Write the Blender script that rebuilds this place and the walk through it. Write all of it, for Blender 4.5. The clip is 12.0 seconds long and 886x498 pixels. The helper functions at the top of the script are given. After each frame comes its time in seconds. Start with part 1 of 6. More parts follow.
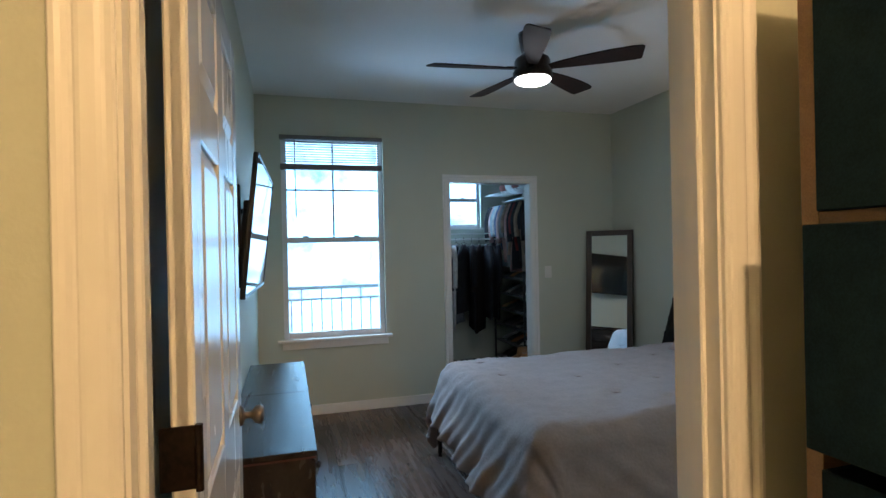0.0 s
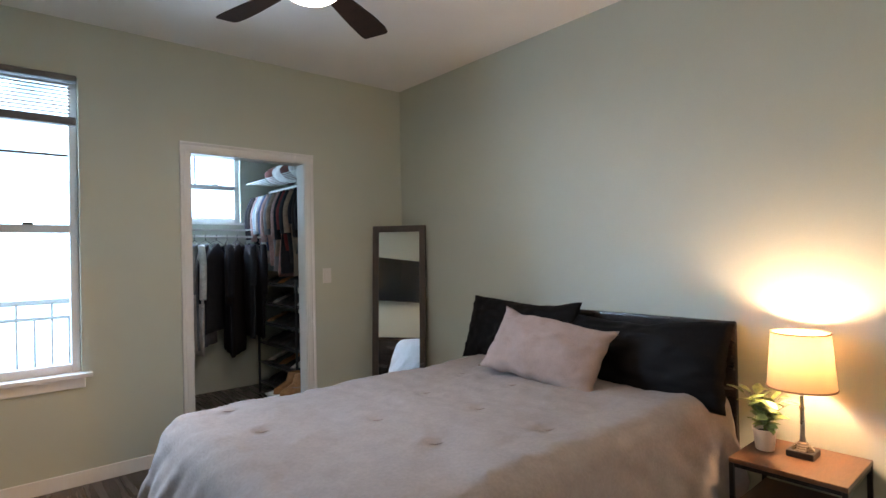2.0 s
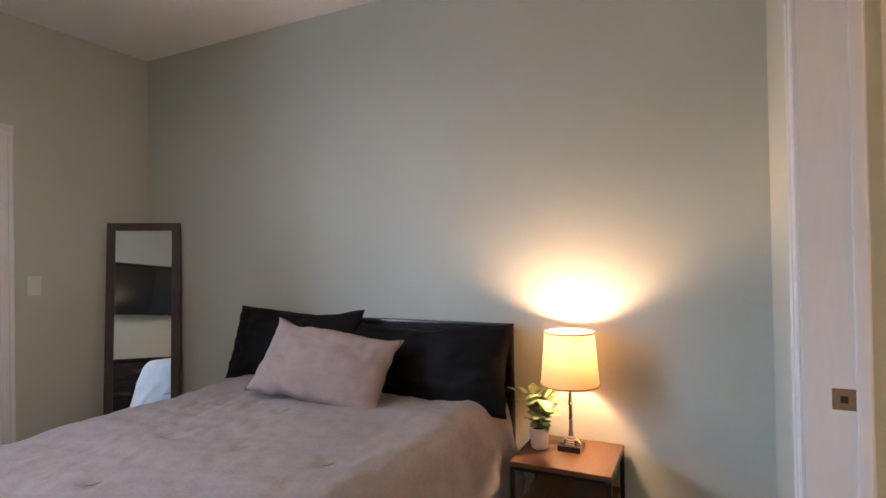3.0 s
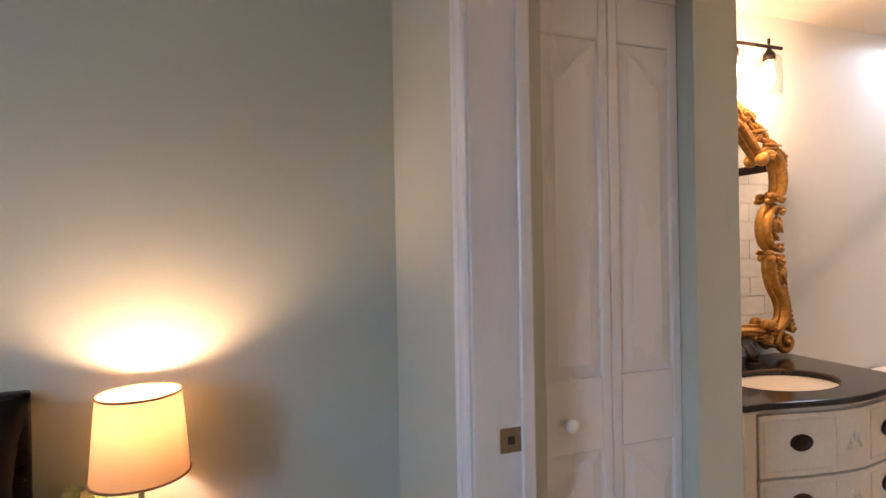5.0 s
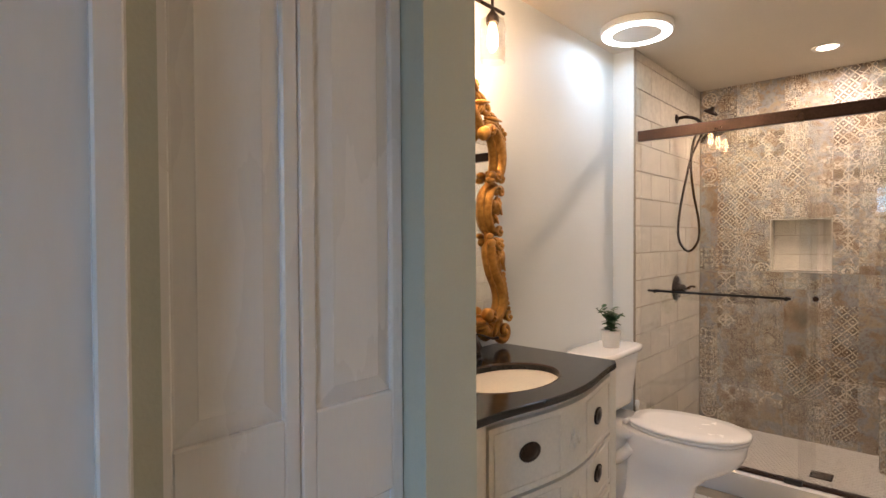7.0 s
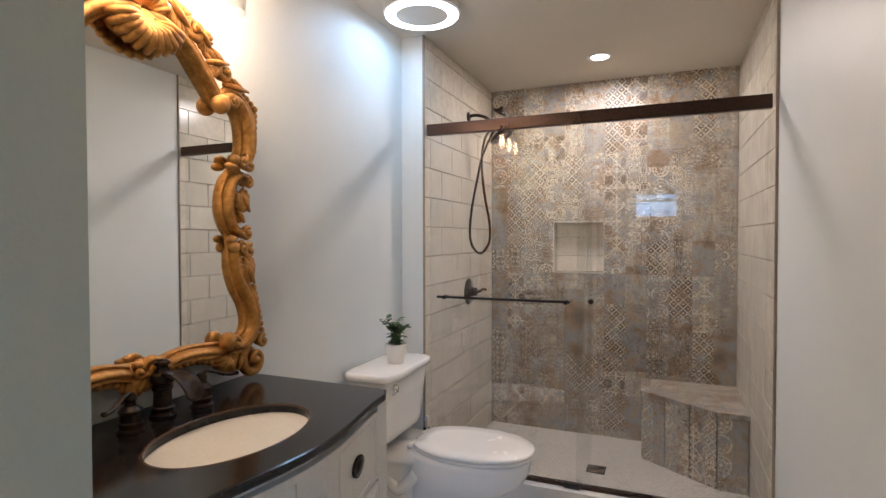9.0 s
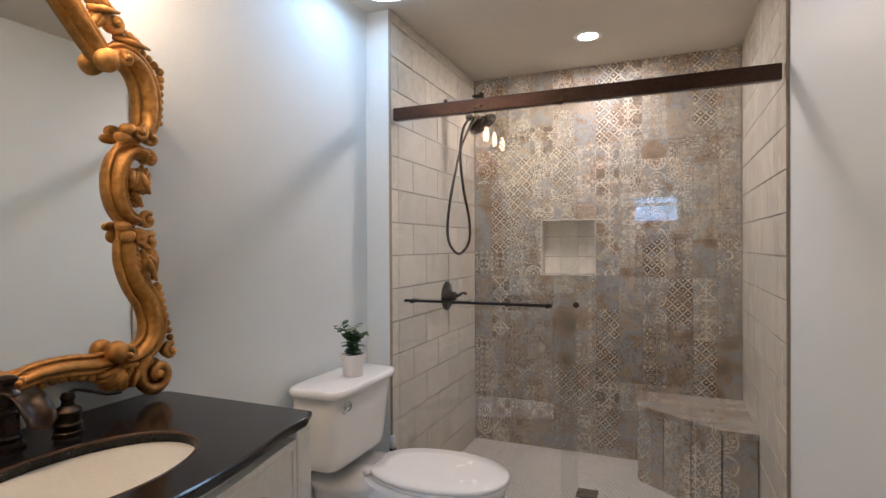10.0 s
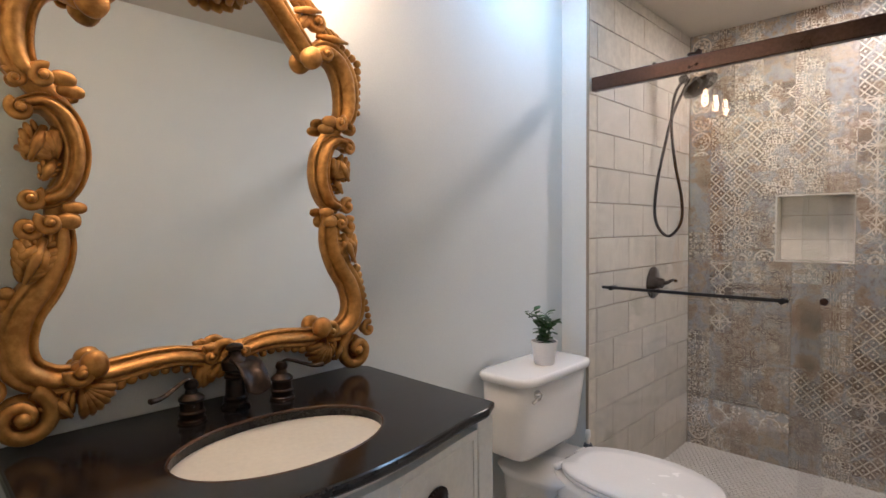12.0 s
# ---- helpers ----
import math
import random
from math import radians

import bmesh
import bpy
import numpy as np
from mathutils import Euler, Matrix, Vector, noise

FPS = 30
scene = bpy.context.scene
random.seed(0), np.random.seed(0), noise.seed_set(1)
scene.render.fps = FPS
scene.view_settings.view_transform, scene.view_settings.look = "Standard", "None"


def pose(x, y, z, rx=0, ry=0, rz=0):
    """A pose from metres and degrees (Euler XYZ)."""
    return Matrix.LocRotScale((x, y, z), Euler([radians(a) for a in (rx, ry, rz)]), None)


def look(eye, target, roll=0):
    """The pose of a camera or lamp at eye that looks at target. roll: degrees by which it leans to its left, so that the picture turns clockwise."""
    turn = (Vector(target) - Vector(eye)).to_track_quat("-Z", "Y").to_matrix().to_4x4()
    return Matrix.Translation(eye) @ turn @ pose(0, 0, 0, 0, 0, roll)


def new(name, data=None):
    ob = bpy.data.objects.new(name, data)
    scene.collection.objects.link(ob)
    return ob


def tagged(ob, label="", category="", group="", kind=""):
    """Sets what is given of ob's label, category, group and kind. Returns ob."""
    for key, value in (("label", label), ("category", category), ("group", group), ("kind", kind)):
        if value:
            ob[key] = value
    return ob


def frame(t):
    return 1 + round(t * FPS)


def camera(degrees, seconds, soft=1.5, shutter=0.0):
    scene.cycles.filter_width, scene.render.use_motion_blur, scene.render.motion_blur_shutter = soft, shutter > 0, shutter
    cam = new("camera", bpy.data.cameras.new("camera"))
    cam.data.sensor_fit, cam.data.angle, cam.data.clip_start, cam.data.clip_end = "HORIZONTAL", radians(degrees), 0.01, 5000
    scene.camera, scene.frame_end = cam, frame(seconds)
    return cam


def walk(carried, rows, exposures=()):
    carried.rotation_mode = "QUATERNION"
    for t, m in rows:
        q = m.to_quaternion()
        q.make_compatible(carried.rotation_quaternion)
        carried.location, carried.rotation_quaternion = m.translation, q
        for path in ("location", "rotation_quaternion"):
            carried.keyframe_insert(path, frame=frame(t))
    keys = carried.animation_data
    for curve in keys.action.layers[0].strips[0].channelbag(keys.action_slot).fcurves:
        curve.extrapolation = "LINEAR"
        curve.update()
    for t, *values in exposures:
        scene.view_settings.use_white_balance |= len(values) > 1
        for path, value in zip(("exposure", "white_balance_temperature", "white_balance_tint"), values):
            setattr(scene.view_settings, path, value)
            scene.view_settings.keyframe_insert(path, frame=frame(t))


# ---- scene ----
cam = camera(79.5, 12.0)
PATH = [
    (0, (0.863, 0.255, 1.416), (1.423, 2.175, 1.414), -1.2),
    (0.5, (0.946, 0.532, 1.375), (1.568, 2.432, 1.38), -1.2),
    (1, (1.072, 0.814, 1.311), (1.874, 2.646, 1.33), -1.3),
    (1.5, (1.196, 1.03, 1.314), (2.238, 2.738, 1.335), -1.2),
    (2, (1.287, 1.197, 1.326), (2.585, 2.719, 1.34), -1.2),
    (2.5, (1.401, 1.333, 1.334), (2.969, 2.574, 1.35), -1.1),
    (3, (1.52, 1.4, 1.311), (3.318, 2.274, 1.331), -1.0),
    (3.2, (1.57, 1.442, 1.3), (3.44, 2.152, 1.327), -0.8),
    (4.8, (2.13, 1.633, 1.355), (4.059, 1.104, 1.348), -1.1),
    (5, (2.19, 1.622, 1.354), (4.077, 0.959, 1.346), -1.0),
    (5.5, (2.346, 1.532, 1.34), (4.101, 0.574, 1.324), -0.9),
    (6, (2.487, 1.42, 1.325), (4.101, 0.24, 1.302), -0.7),
    (6.5, (2.575, 1.315, 1.298), (4.057, -0.028, 1.269), -0.5),
    (7, (2.641, 1.208, 1.29), (3.977, -0.281, 1.253), -0.3),
    (7.5, (2.687, 1.079, 1.298), (3.851, -0.547, 1.258), -0.2),
    (7.7, (2.696, 1.033, 1.304), (3.786, -0.643, 1.258), -0.3),
    (9.3, (2.694, 0.628, 1.305), (3.435, -1.229, 1.278), -0.2),
    (9.5, (2.681, 0.535, 1.277), (3.426, -1.321, 1.27), -0.4),
    (10, (2.665, 0.39, 1.245), (3.436, -1.455, 1.234), -0.3),
    (10.5, (2.664, 0.3, 1.232), (3.514, -1.51, 1.207), -0.3),
    (11, (2.673, 0.258, 1.231), (3.67, -1.475, 1.187), -0.3),
    (11.5, (2.674, 0.255, 1.241), (3.86, -1.354, 1.176), -0.5),
    (12, (2.685, 0.277, 1.255), (4.081, -1.154, 1.174), -0.5),
]
BACKDROP = 3.4
EXPOSURES = ((0.0, 0.82, 6150, 14), (0.5, 1.04, 6750, 19), (1.0, 1.36, 7600, 25), (1.5, 1.54, 7850, 25), (2.5, 1.50, 7450, 29), (3.2, 1.30, 7700, 34), (4.8, 0.88, 7500, 34), (6.0, 0.62, 7550, 29), (7.0, 0.68, 7100, 24), (7.7, 0.65, 6450, 21), (9.5, 0.47, 5800, 18), (12.0, 0.53, 5700, 19))
walk(cam, [(t, look(eye, target, roll)) for t, eye, target, roll in PATH], EXPOSURES)

# ---- world, sun and lamps ----
world = bpy.data.worlds.new("sky")
scene.world = world
world.use_nodes = True
wn, wl = world.node_tree.nodes, world.node_tree.links
sky = wn.new("ShaderNodeTexSky")
sky.sky_type, sky.sun_disc = "NISHITA", False
sky.sun_elevation, sky.sun_rotation = radians(40), radians(160)
wl.new(sky.outputs["Color"], wn["Background"].inputs["Color"])
wn["Background"].inputs["Strength"].default_value = 0.12


def lamp(name, kind, m, energy, color, size=0.1, size_y=0.0):
    d = bpy.data.lights.new(name, kind)
    d.energy, d.color = energy, color
    if kind == "AREA":
        d.size = size
        if size_y:
            d.shape, d.size_y = "RECTANGLE", size_y
    elif kind == "SUN":
        d.angle = size
    else:
        d.shadow_soft_size = size
    ob = new(name, d)
    ob.matrix_world = m
    return ob


COOL, WARM, AMBER, NEUTRAL = (0.36, 0.66, 1.0), (1.0, 0.76, 0.50), (1.0, 0.60, 0.26), (1.0, 0.93, 0.84)
lamp("sun", "SUN", look((-6, 20, 18), (0, 0, 0)), 0.6, (1.0, 0.97, 0.93), radians(14))
lamp("window_skylight", "AREA", look((-0.7, 7.9, 2.9), (3.2, 1.0, 1.2)), 370, COOL, 3.0, 1.2)
# added area lamp low outside the window, lifts the bedroom ceiling and upper walls
lamp("ceiling_fill", "AREA", look((-0.6, 7.4, -0.2), (2.6, 3.5, 2.5)), 230, COOL, 3.0, 0.5)
lamp("closet_skylight", "AREA", look((2.88, 7.5, 3.1), (2.88, 5.2, 0.8)), 110, COOL, 1.2, 0.6)
lamp("bedside_bulb", "POINT", pose(3.90, 1.94, 0.899), 10, (1.0, 0.75, 0.48), 0.03)
lamp("fan_lamp", "AREA", look((2.36, 3.30, 2.427), (2.36, 3.301, 0)), 2.0, NEUTRAL, 0.18)
lamp("hall_lamp_bulb", "POINT", pose(1.42, -1.0, 2.42), 56, (1.0, 0.60, 0.26), 0.10)
lamp("ring_glow", "AREA", look((3.78, -1.616, 2.368), (3.78, -1.616, 0)), 2.1, (0.34, 0.70, 1.0), 0.34)
lamp("downlight_glow", "AREA", look((3.064, -2.689, 2.405), (3.064, -2.689, 0)), 13, (1.0, 0.88, 0.74), 0.24)
for yy in (-0.075, -0.285, -0.495):
    lamp("sconce_bulb_glow", "POINT", pose(3.905, yy, 2.06), 5.0, WARM, 0.018)

# ---- materials ----
MATS = {}


def nodes_of(name):
    m = bpy.data.materials.new(name)
    m.use_nodes = True
    return m, m.node_tree.nodes, m.node_tree.links, m.node_tree.nodes["Principled BSDF"]


def mat(name, col, rough=0.5, metal=0.0, var=0.12, scale=6.0, bump=0.08, bscale=90.0, stretch=(1, 1, 1), per=0.0, col2=None, spec=0.5, rvar=0.1, coat=0.0, fine=0.5):
    """Paint, cloth, metal or wood: broad stains and fine grain in colour, gloss and relief."""
    if name in MATS:
        return MATS[name]
    m, n, l, b = nodes_of(name)
    geo = n.new("ShaderNodeNewGeometry")
    mp = n.new("ShaderNodeMapping")
    mp.inputs["Scale"].default_value = stretch
    l.new(geo.outputs["Position"], mp.inputs["Vector"])
    info = n.new("ShaderNodeObjectInfo")
    if per:
        add = n.new("ShaderNodeVectorMath")
        add.operation = "MULTIPLY_ADD"
        comb = n.new("ShaderNodeCombineXYZ")
        for k in range(3):
            l.new(info.outputs["Random"], comb.inputs[k])
        l.new(comb.outputs[0], add.inputs[0])
        add.inputs[1].default_value = (7, 5, 9)
        l.new(mp.outputs[0], add.inputs[2])
        src = add.outputs[0]
    else:
        src = mp.outputs[0]
    big = n.new("ShaderNodeTexNoise")
    big.inputs["Scale"].default_value, big.inputs["Detail"].default_value = scale, 5
    small = n.new("ShaderNodeTexNoise")
    small.inputs["Scale"].default_value, small.inputs["Detail"].default_value = bscale, 3
    l.new(src, big.inputs["Vector"])
    l.new(src, small.inputs["Vector"])
    mixf = n.new("ShaderNodeMix")
    mixf.data_type = "FLOAT"
    mixf.inputs[0].default_value = 1 - fine
    l.new(small.outputs["Fac"], mixf.inputs[2])
    l.new(big.outputs["Fac"], mixf.inputs[3])
    ramp = n.new("ShaderNodeValToRGB")
    c2 = col2 or tuple(min(1.0, c * (1 + var)) for c in col)
    c1 = tuple(c * (1 - var) for c in col)
    ramp.color_ramp.elements[0].position, ramp.color_ramp.elements[1].position = 0.36, 0.64
    ramp.color_ramp.elements[0].color, ramp.color_ramp.elements[1].color = (*c1, 1), (*c2, 1)
    l.new(mixf.outputs[0], ramp.inputs["Fac"])
    out = ramp.outputs["Color"]
    if per:
        hsv = n.new("ShaderNodeHueSaturation")
        mr = n.new("ShaderNodeMapRange")
        mr.inputs["To Min"].default_value, mr.inputs["To Max"].default_value = 1 - per, 1 + per
        l.new(info.outputs["Random"], mr.inputs["Value"])
        l.new(mr.outputs[0], hsv.inputs["Value"])
        l.new(out, hsv.inputs["Color"])
        out = hsv.outputs["Color"]
    l.new(out, b.inputs["Base Color"])
    rr = n.new("ShaderNodeMapRange")
    rr.inputs["To Min"].default_value, rr.inputs["To Max"].default_value = max(0.02, rough - rvar), min(1.0, rough + rvar)
    l.new(big.outputs["Fac"], rr.inputs["Value"])
    l.new(rr.outputs[0], b.inputs["Roughness"])
    b.inputs["Metallic"].default_value = metal
    b.inputs["Specular IOR Level"].default_value = spec
    b.inputs["Coat Weight"].default_value = coat
    b.inputs["Coat Roughness"].default_value = 0.12
    if bump:
        bp = n.new("ShaderNodeBump")
        bp.inputs["Strength"].default_value, bp.inputs["Distance"].default_value = bump, 0.004
        l.new(mixf.outputs[0], bp.inputs["Height"])
        l.new(bp.outputs[0], b.inputs["Normal"])
    MATS[name] = m
    return m


def glow(name, col, strength):
    m, n, l, b = nodes_of(name)
    b.inputs["Base Color"].default_value = (0.9, 0.9, 0.9, 1)
    b.inputs["Emission Color"].default_value = (*col, 1)
    b.inputs["Emission Strength"].default_value = strength
    return m


def glass(name, tint=(1, 1, 1), rough=0.0, ior=1.45):
    m, n, l, b = nodes_of(name)
    b.inputs["Base Color"].default_value = (*tint, 1)
    b.inputs["Transmission Weight"].default_value = 1
    b.inputs["Roughness"].default_value, b.inputs["IOR"].default_value = rough, ior
    return m


def math_node(n, l, op, a, b=None, c=None):
    q = n.new("ShaderNodeMath")
    q.operation = op
    for k, v in enumerate((a, b, c)):
        if v is None:
            continue
        if isinstance(v, (int, float)):
            q.inputs[k].default_value = v
        else:
            l.new(v, q.inputs[k])
    return q.outputs[0]


def thin_glass(name, clear, face):
    """Clear sheet glass: see-through, with gloss that grows at glancing angles."""
    m, n, l, b = nodes_of(name)
    n.remove(b)
    tr, gl, mx, fr = n.new("ShaderNodeBsdfTransparent"), n.new("ShaderNodeBsdfGlossy"), n.new("ShaderNodeMixShader"), n.new("ShaderNodeLayerWeight")
    tr.inputs["Color"].default_value = (clear, clear, clear, 1)
    gl.inputs["Roughness"].default_value = 0.0
    fr.inputs["Blend"].default_value = 0.5
    l.new(math_node(n, l, "MULTIPLY_ADD", math_node(n, l, "POWER", fr.outputs["Facing"], 5.0), 0.8, face), mx.inputs[0])
    l.new(tr.outputs[0], mx.inputs[1])
    l.new(gl.outputs[0], mx.inputs[2])
    l.new(mx.outputs[0], n["Material Output"].inputs["Surface"])
    return m


def mirror(name):
    m, n, l, b = nodes_of(name)
    b.inputs["Base Color"].default_value = (0.86, 0.88, 0.87, 1)
    b.inputs["Metallic"].default_value, b.inputs["Roughness"].default_value = 1, 0.012
    return m


def patterned_tile():
    """Worn encaustic-look tile: ornaments chosen block by block, rubbed away over mottled grey, blue and tan stone."""
    m, n, l, b = nodes_of("patchwork_tile")
    geo, info, tc = n.new("ShaderNodeNewGeometry"), n.new("ShaderNodeObjectInfo"), n.new("ShaderNodeTexCoord")
    sep = n.new("ShaderNodeSeparateXYZ")
    l.new(tc.outputs["Object"], sep.inputs[0])
    rnd = info.outputs["Random"]
    M = lambda op, a, b2=None, c=None: math_node(n, l, op, a, b2, c)
    size = 0.118
    across, rise = M("DIVIDE", sep.outputs["X"], size), M("DIVIDE", sep.outputs["Y"], size)
    u, v = M("SUBTRACT", M("FRACT", across), 0.5), M("SUBTRACT", M("FRACT", rise), 0.5)

    def noise_tex(scale, detail, off=0.0, vec=None):
        t = n.new("ShaderNodeTexNoise")
        t.inputs["Scale"].default_value, t.inputs["Detail"].default_value, t.inputs["Roughness"].default_value = scale, detail, 0.6
        mp = n.new("ShaderNodeMapping")
        mp.inputs["Location"].default_value = (off, off, off)
        l.new(vec or geo.outputs["Position"], mp.inputs["Vector"])
        l.new(mp.outputs[0], t.inputs["Vector"])
        return t.outputs["Fac"]

    def ramped(value, lo, hi):
        r = n.new("ShaderNodeMapRange")
        r.inputs["From Min"].default_value, r.inputs["From Max"].default_value = lo, hi
        l.new(value, r.inputs["Value"])
        return r.outputs[0]

    def chance(a, c, d):
        cell = n.new("ShaderNodeCombineXYZ")
        for k, q in enumerate((a, c, d)):
            if isinstance(q, (int, float)):
                cell.inputs[k].default_value = q
            else:
                l.new(q, cell.inputs[k])
        w = n.new("ShaderNodeTexWhiteNoise")
        l.new(cell.outputs[0], w.inputs["Vector"])
        return w.outputs["Value"]

    # one ornament runs down half a tile or its full width for two to four repeats
    wide = M("GREATER_THAN", chance(rnd, 3.0, 1.0), 0.45)
    half = M("MULTIPLY", M("FLOOR", M("DIVIDE", across, 1.5)), M("SUBTRACT", 1.0, wide))
    block = M("FLOOR", M("DIVIDE", M("ADD", rise, M("MULTIPLY", rnd, 4.0)), 4.0))
    pick, tone = chance(half, block, rnd), chance(half, M("ADD", block, 40.0), rnd)
    au, av = M("ABSOLUTE", u), M("ABSOLUTE", v)
    big, low = M("MAXIMUM", au, av), M("MINIMUM", au, av)
    fold = n.new("ShaderNodeCombineXYZ")
    l.new(big, fold.inputs[0])
    l.new(low, fold.inputs[1])
    l.new(M("MULTIPLY", M("FLOOR", M("MULTIPLY", pick, 23.0)), 3.7), fold.inputs[2])
    leafy = M("SINE", M("MULTIPLY", noise_tex(4.2, 0.6, 0.0, fold.outputs[0]), 34.0))
    damask = M("GREATER_THAN", leafy, 0.05)
    scroll = M("LESS_THAN", M("ABSOLUTE", M("SINE", M("MULTIPLY", noise_tex(3.4, 0.5, 5.0, fold.outputs[0]), 30.0))), 0.52)
    radius = M("SQRT", M("ADD", M("MULTIPLY", u, u), M("MULTIPLY", v, v)))
    petal = M("MULTIPLY", M("COSINE", M("MULTIPLY", M("ARCTAN2", v, u), 8.0)), 0.055)
    rosette = M("MAXIMUM", M("LESS_THAN", M("ABSOLUTE", M("SUBTRACT", radius, 0.43)), 0.045), M("MAXIMUM", M("MULTIPLY", M("LESS_THAN", M("ABSOLUTE", M("SUBTRACT", M("ADD", radius, petal), 0.25)), 0.055), 1.0), M("LESS_THAN", radius, 0.09)))
    cross1 = M("ABSOLUTE", M("SINE", M("MULTIPLY", M("ADD", across, rise), math.pi * 2)))
    cross2 = M("ABSOLUTE", M("SINE", M("MULTIPLY", M("SUBTRACT", across, rise), math.pi * 2)))
    lattice = M("MAXIMUM", M("LESS_THAN", M("MINIMUM", cross1, cross2), 0.27), M("GREATER_THAN", M("MULTIPLY", cross1, cross2), 0.90))
    star = M("MAXIMUM", M("LESS_THAN", M("ABSOLUTE", M("SUBTRACT", M("ADD", big, low), 0.48)), 0.05), M("MAXIMUM", M("LESS_THAN", low, 0.035), M("LESS_THAN", M("ABSOLUTE", M("SUBTRACT", big, M("MULTIPLY", low, 2.2))), 0.05)))
    between = lambda a, c: M("MULTIPLY", M("GREATER_THAN", pick, a), M("LESS_THAN", pick, c))
    motif = M("MULTIPLY", rosette, between(-1.0, 0.09))
    for shape, a, c in ((lattice, 0.09, 0.24), (scroll, 0.24, 0.52), (damask, 0.52, 0.78), (star, 0.78, 0.84)):
        motif = M("ADD", motif, M("MULTIPLY", shape, between(a, c)))
    printed = M("LESS_THAN", pick, 0.84)
    wear = M("MULTIPLY", ramped(noise_tex(10, 8), 0.37, 0.52), printed)
    pale = M("MULTIPLY", motif, wear)
    # dark umber ink fills parts of the ground between the pale lines
    ink = M("MULTIPLY", M("MULTIPLY", M("SUBTRACT", 1.0, motif), wear), M("MULTIPLY", ramped(noise_tex(11, 5, 17.0), 0.40, 0.52), M("GREATER_THAN", M("FRACT", M("MULTIPLY", pick, 17.0)), 0.35)))
    base = n.new("ShaderNodeValToRGB")
    e = base.color_ramp.elements
    e[0].position, e[0].color = 0.28, (0.12, 0.085, 0.06, 1)
    e[1].position, e[1].color = 0.72, (0.47, 0.40, 0.30, 1)
    for pos, c in ((0.37, (0.22, 0.145, 0.088)), (0.44, (0.31, 0.235, 0.16)), (0.485, (0.255, 0.265, 0.268)), (0.535, (0.31, 0.305, 0.285)), (0.585, (0.37, 0.285, 0.19)), (0.64, (0.27, 0.255, 0.235))):
        q = e.new(pos)
        q.color = (*c, 1)
    grain = noise_tex(5.5, 8, 3.0)
    shift = M("ADD", grain, M("MULTIPLY", M("SUBTRACT", tone, 0.5), 0.11))
    l.new(shift, base.inputs["Fac"])
    out = base.outputs["Color"]
    spots = ramped(noise_tex(52, 5, 8.0), 0.53, 0.60)
    for factor, c in ((M("MULTIPLY", pale, 0.76), (0.72, 0.64, 0.51)), (M("MULTIPLY", ink, 0.74), (0.090, 0.056, 0.034)), (M("MULTIPLY", spots, 0.45), (0.16, 0.10, 0.06))):
        mix = n.new("ShaderNodeMix")
        mix.data_type = "RGBA"
        l.new(factor, mix.inputs["Factor"])
        l.new(out, mix.inputs["A"])
        mix.inputs["B"].default_value = (*c, 1)
        out = mix.outputs["Result"]
    l.new(out, b.inputs["Base Color"])
    b.inputs["Roughness"].default_value = 0.40
    bp = n.new("ShaderNodeBump")
    bp.inputs["Strength"].default_value, bp.inputs["Distance"].default_value = 0.15, 0.002
    l.new(grain, bp.inputs["Height"])
    l.new(bp.outputs[0], b.inputs["Normal"])
    return m


PAINT = mat("sage_wall_paint", (0.525, 0.555, 0.475), 0.62, var=0.03, scale=2.2, bump=0.22, bscale=170, fine=0.4)
BATHPAINT = mat("pale_bath_paint", (0.675, 0.695, 0.68), 0.5, var=0.03, scale=2, bump=0.2, bscale=170)
CEIL = mat("ceiling_paint", (0.82, 0.81, 0.78), 0.8, var=0.03, scale=3, bump=0.3, bscale=120)
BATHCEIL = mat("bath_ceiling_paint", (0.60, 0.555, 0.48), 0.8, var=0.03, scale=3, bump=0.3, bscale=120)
TRIM = mat("white_trim_paint", (0.80, 0.79, 0.77), 0.24, var=0.02, scale=9, bump=0.0, bscale=60, stretch=(1, 1, 0.2))
DOORP = mat("white_door_paint", (0.79, 0.78, 0.76), 0.26, var=0.015, scale=4, bump=0.012, bscale=140, stretch=(1, 1, 0.25))
PLANK = mat("grey_brown_plank", (0.080, 0.054, 0.042), 0.27, var=0.45, scale=3.2, bump=0.12, bscale=26, stretch=(9, 0.7, 1), per=0.42, rvar=0.10, spec=0.5)
SUBFLOOR = mat("plank_joint_dark", (0.03, 0.025, 0.02), 0.8)
BATHTILE = mat("pale_floor_tile", (0.58, 0.55, 0.51), 0.35, var=0.1, scale=5, per=0.06)
BLACKWOOD = mat("black_brown_wood", (0.026, 0.020, 0.018), 0.25, var=0.5, scale=2.5, bump=0.35, bscale=30, stretch=(14, 1, 6), rvar=0.08)
REDWOOD = mat("mahogany_edge", (0.075, 0.020, 0.014), 0.4, var=0.3, scale=4, bscale=40, stretch=(1, 8, 8))
TOPWOOD = mat("walnut_top", (0.135, 0.064, 0.034), 0.34, var=0.3, scale=3, bump=0.1, bscale=30, stretch=(1, 10, 4))
MIRRWOOD = mat("grey_brown_frame_wood", (0.060, 0.045, 0.036), 0.5, var=0.3, scale=4, bscale=40, stretch=(8, 8, 1))
BLACKMETAL = mat("black_metal", (0.018, 0.017, 0.017), 0.42, metal=0.5, var=0.2)
BRONZE = mat("oil_rubbed_bronze", (0.030, 0.022, 0.018), 0.30, metal=0.8, var=0.4, scale=9, col2=(0.048, 0.030, 0.021), bump=0.04)
BRONZERAIL = mat("bronze_rail", (0.055, 0.032, 0.024), 0.30, metal=0.8, var=0.25, scale=5, bump=0.03)
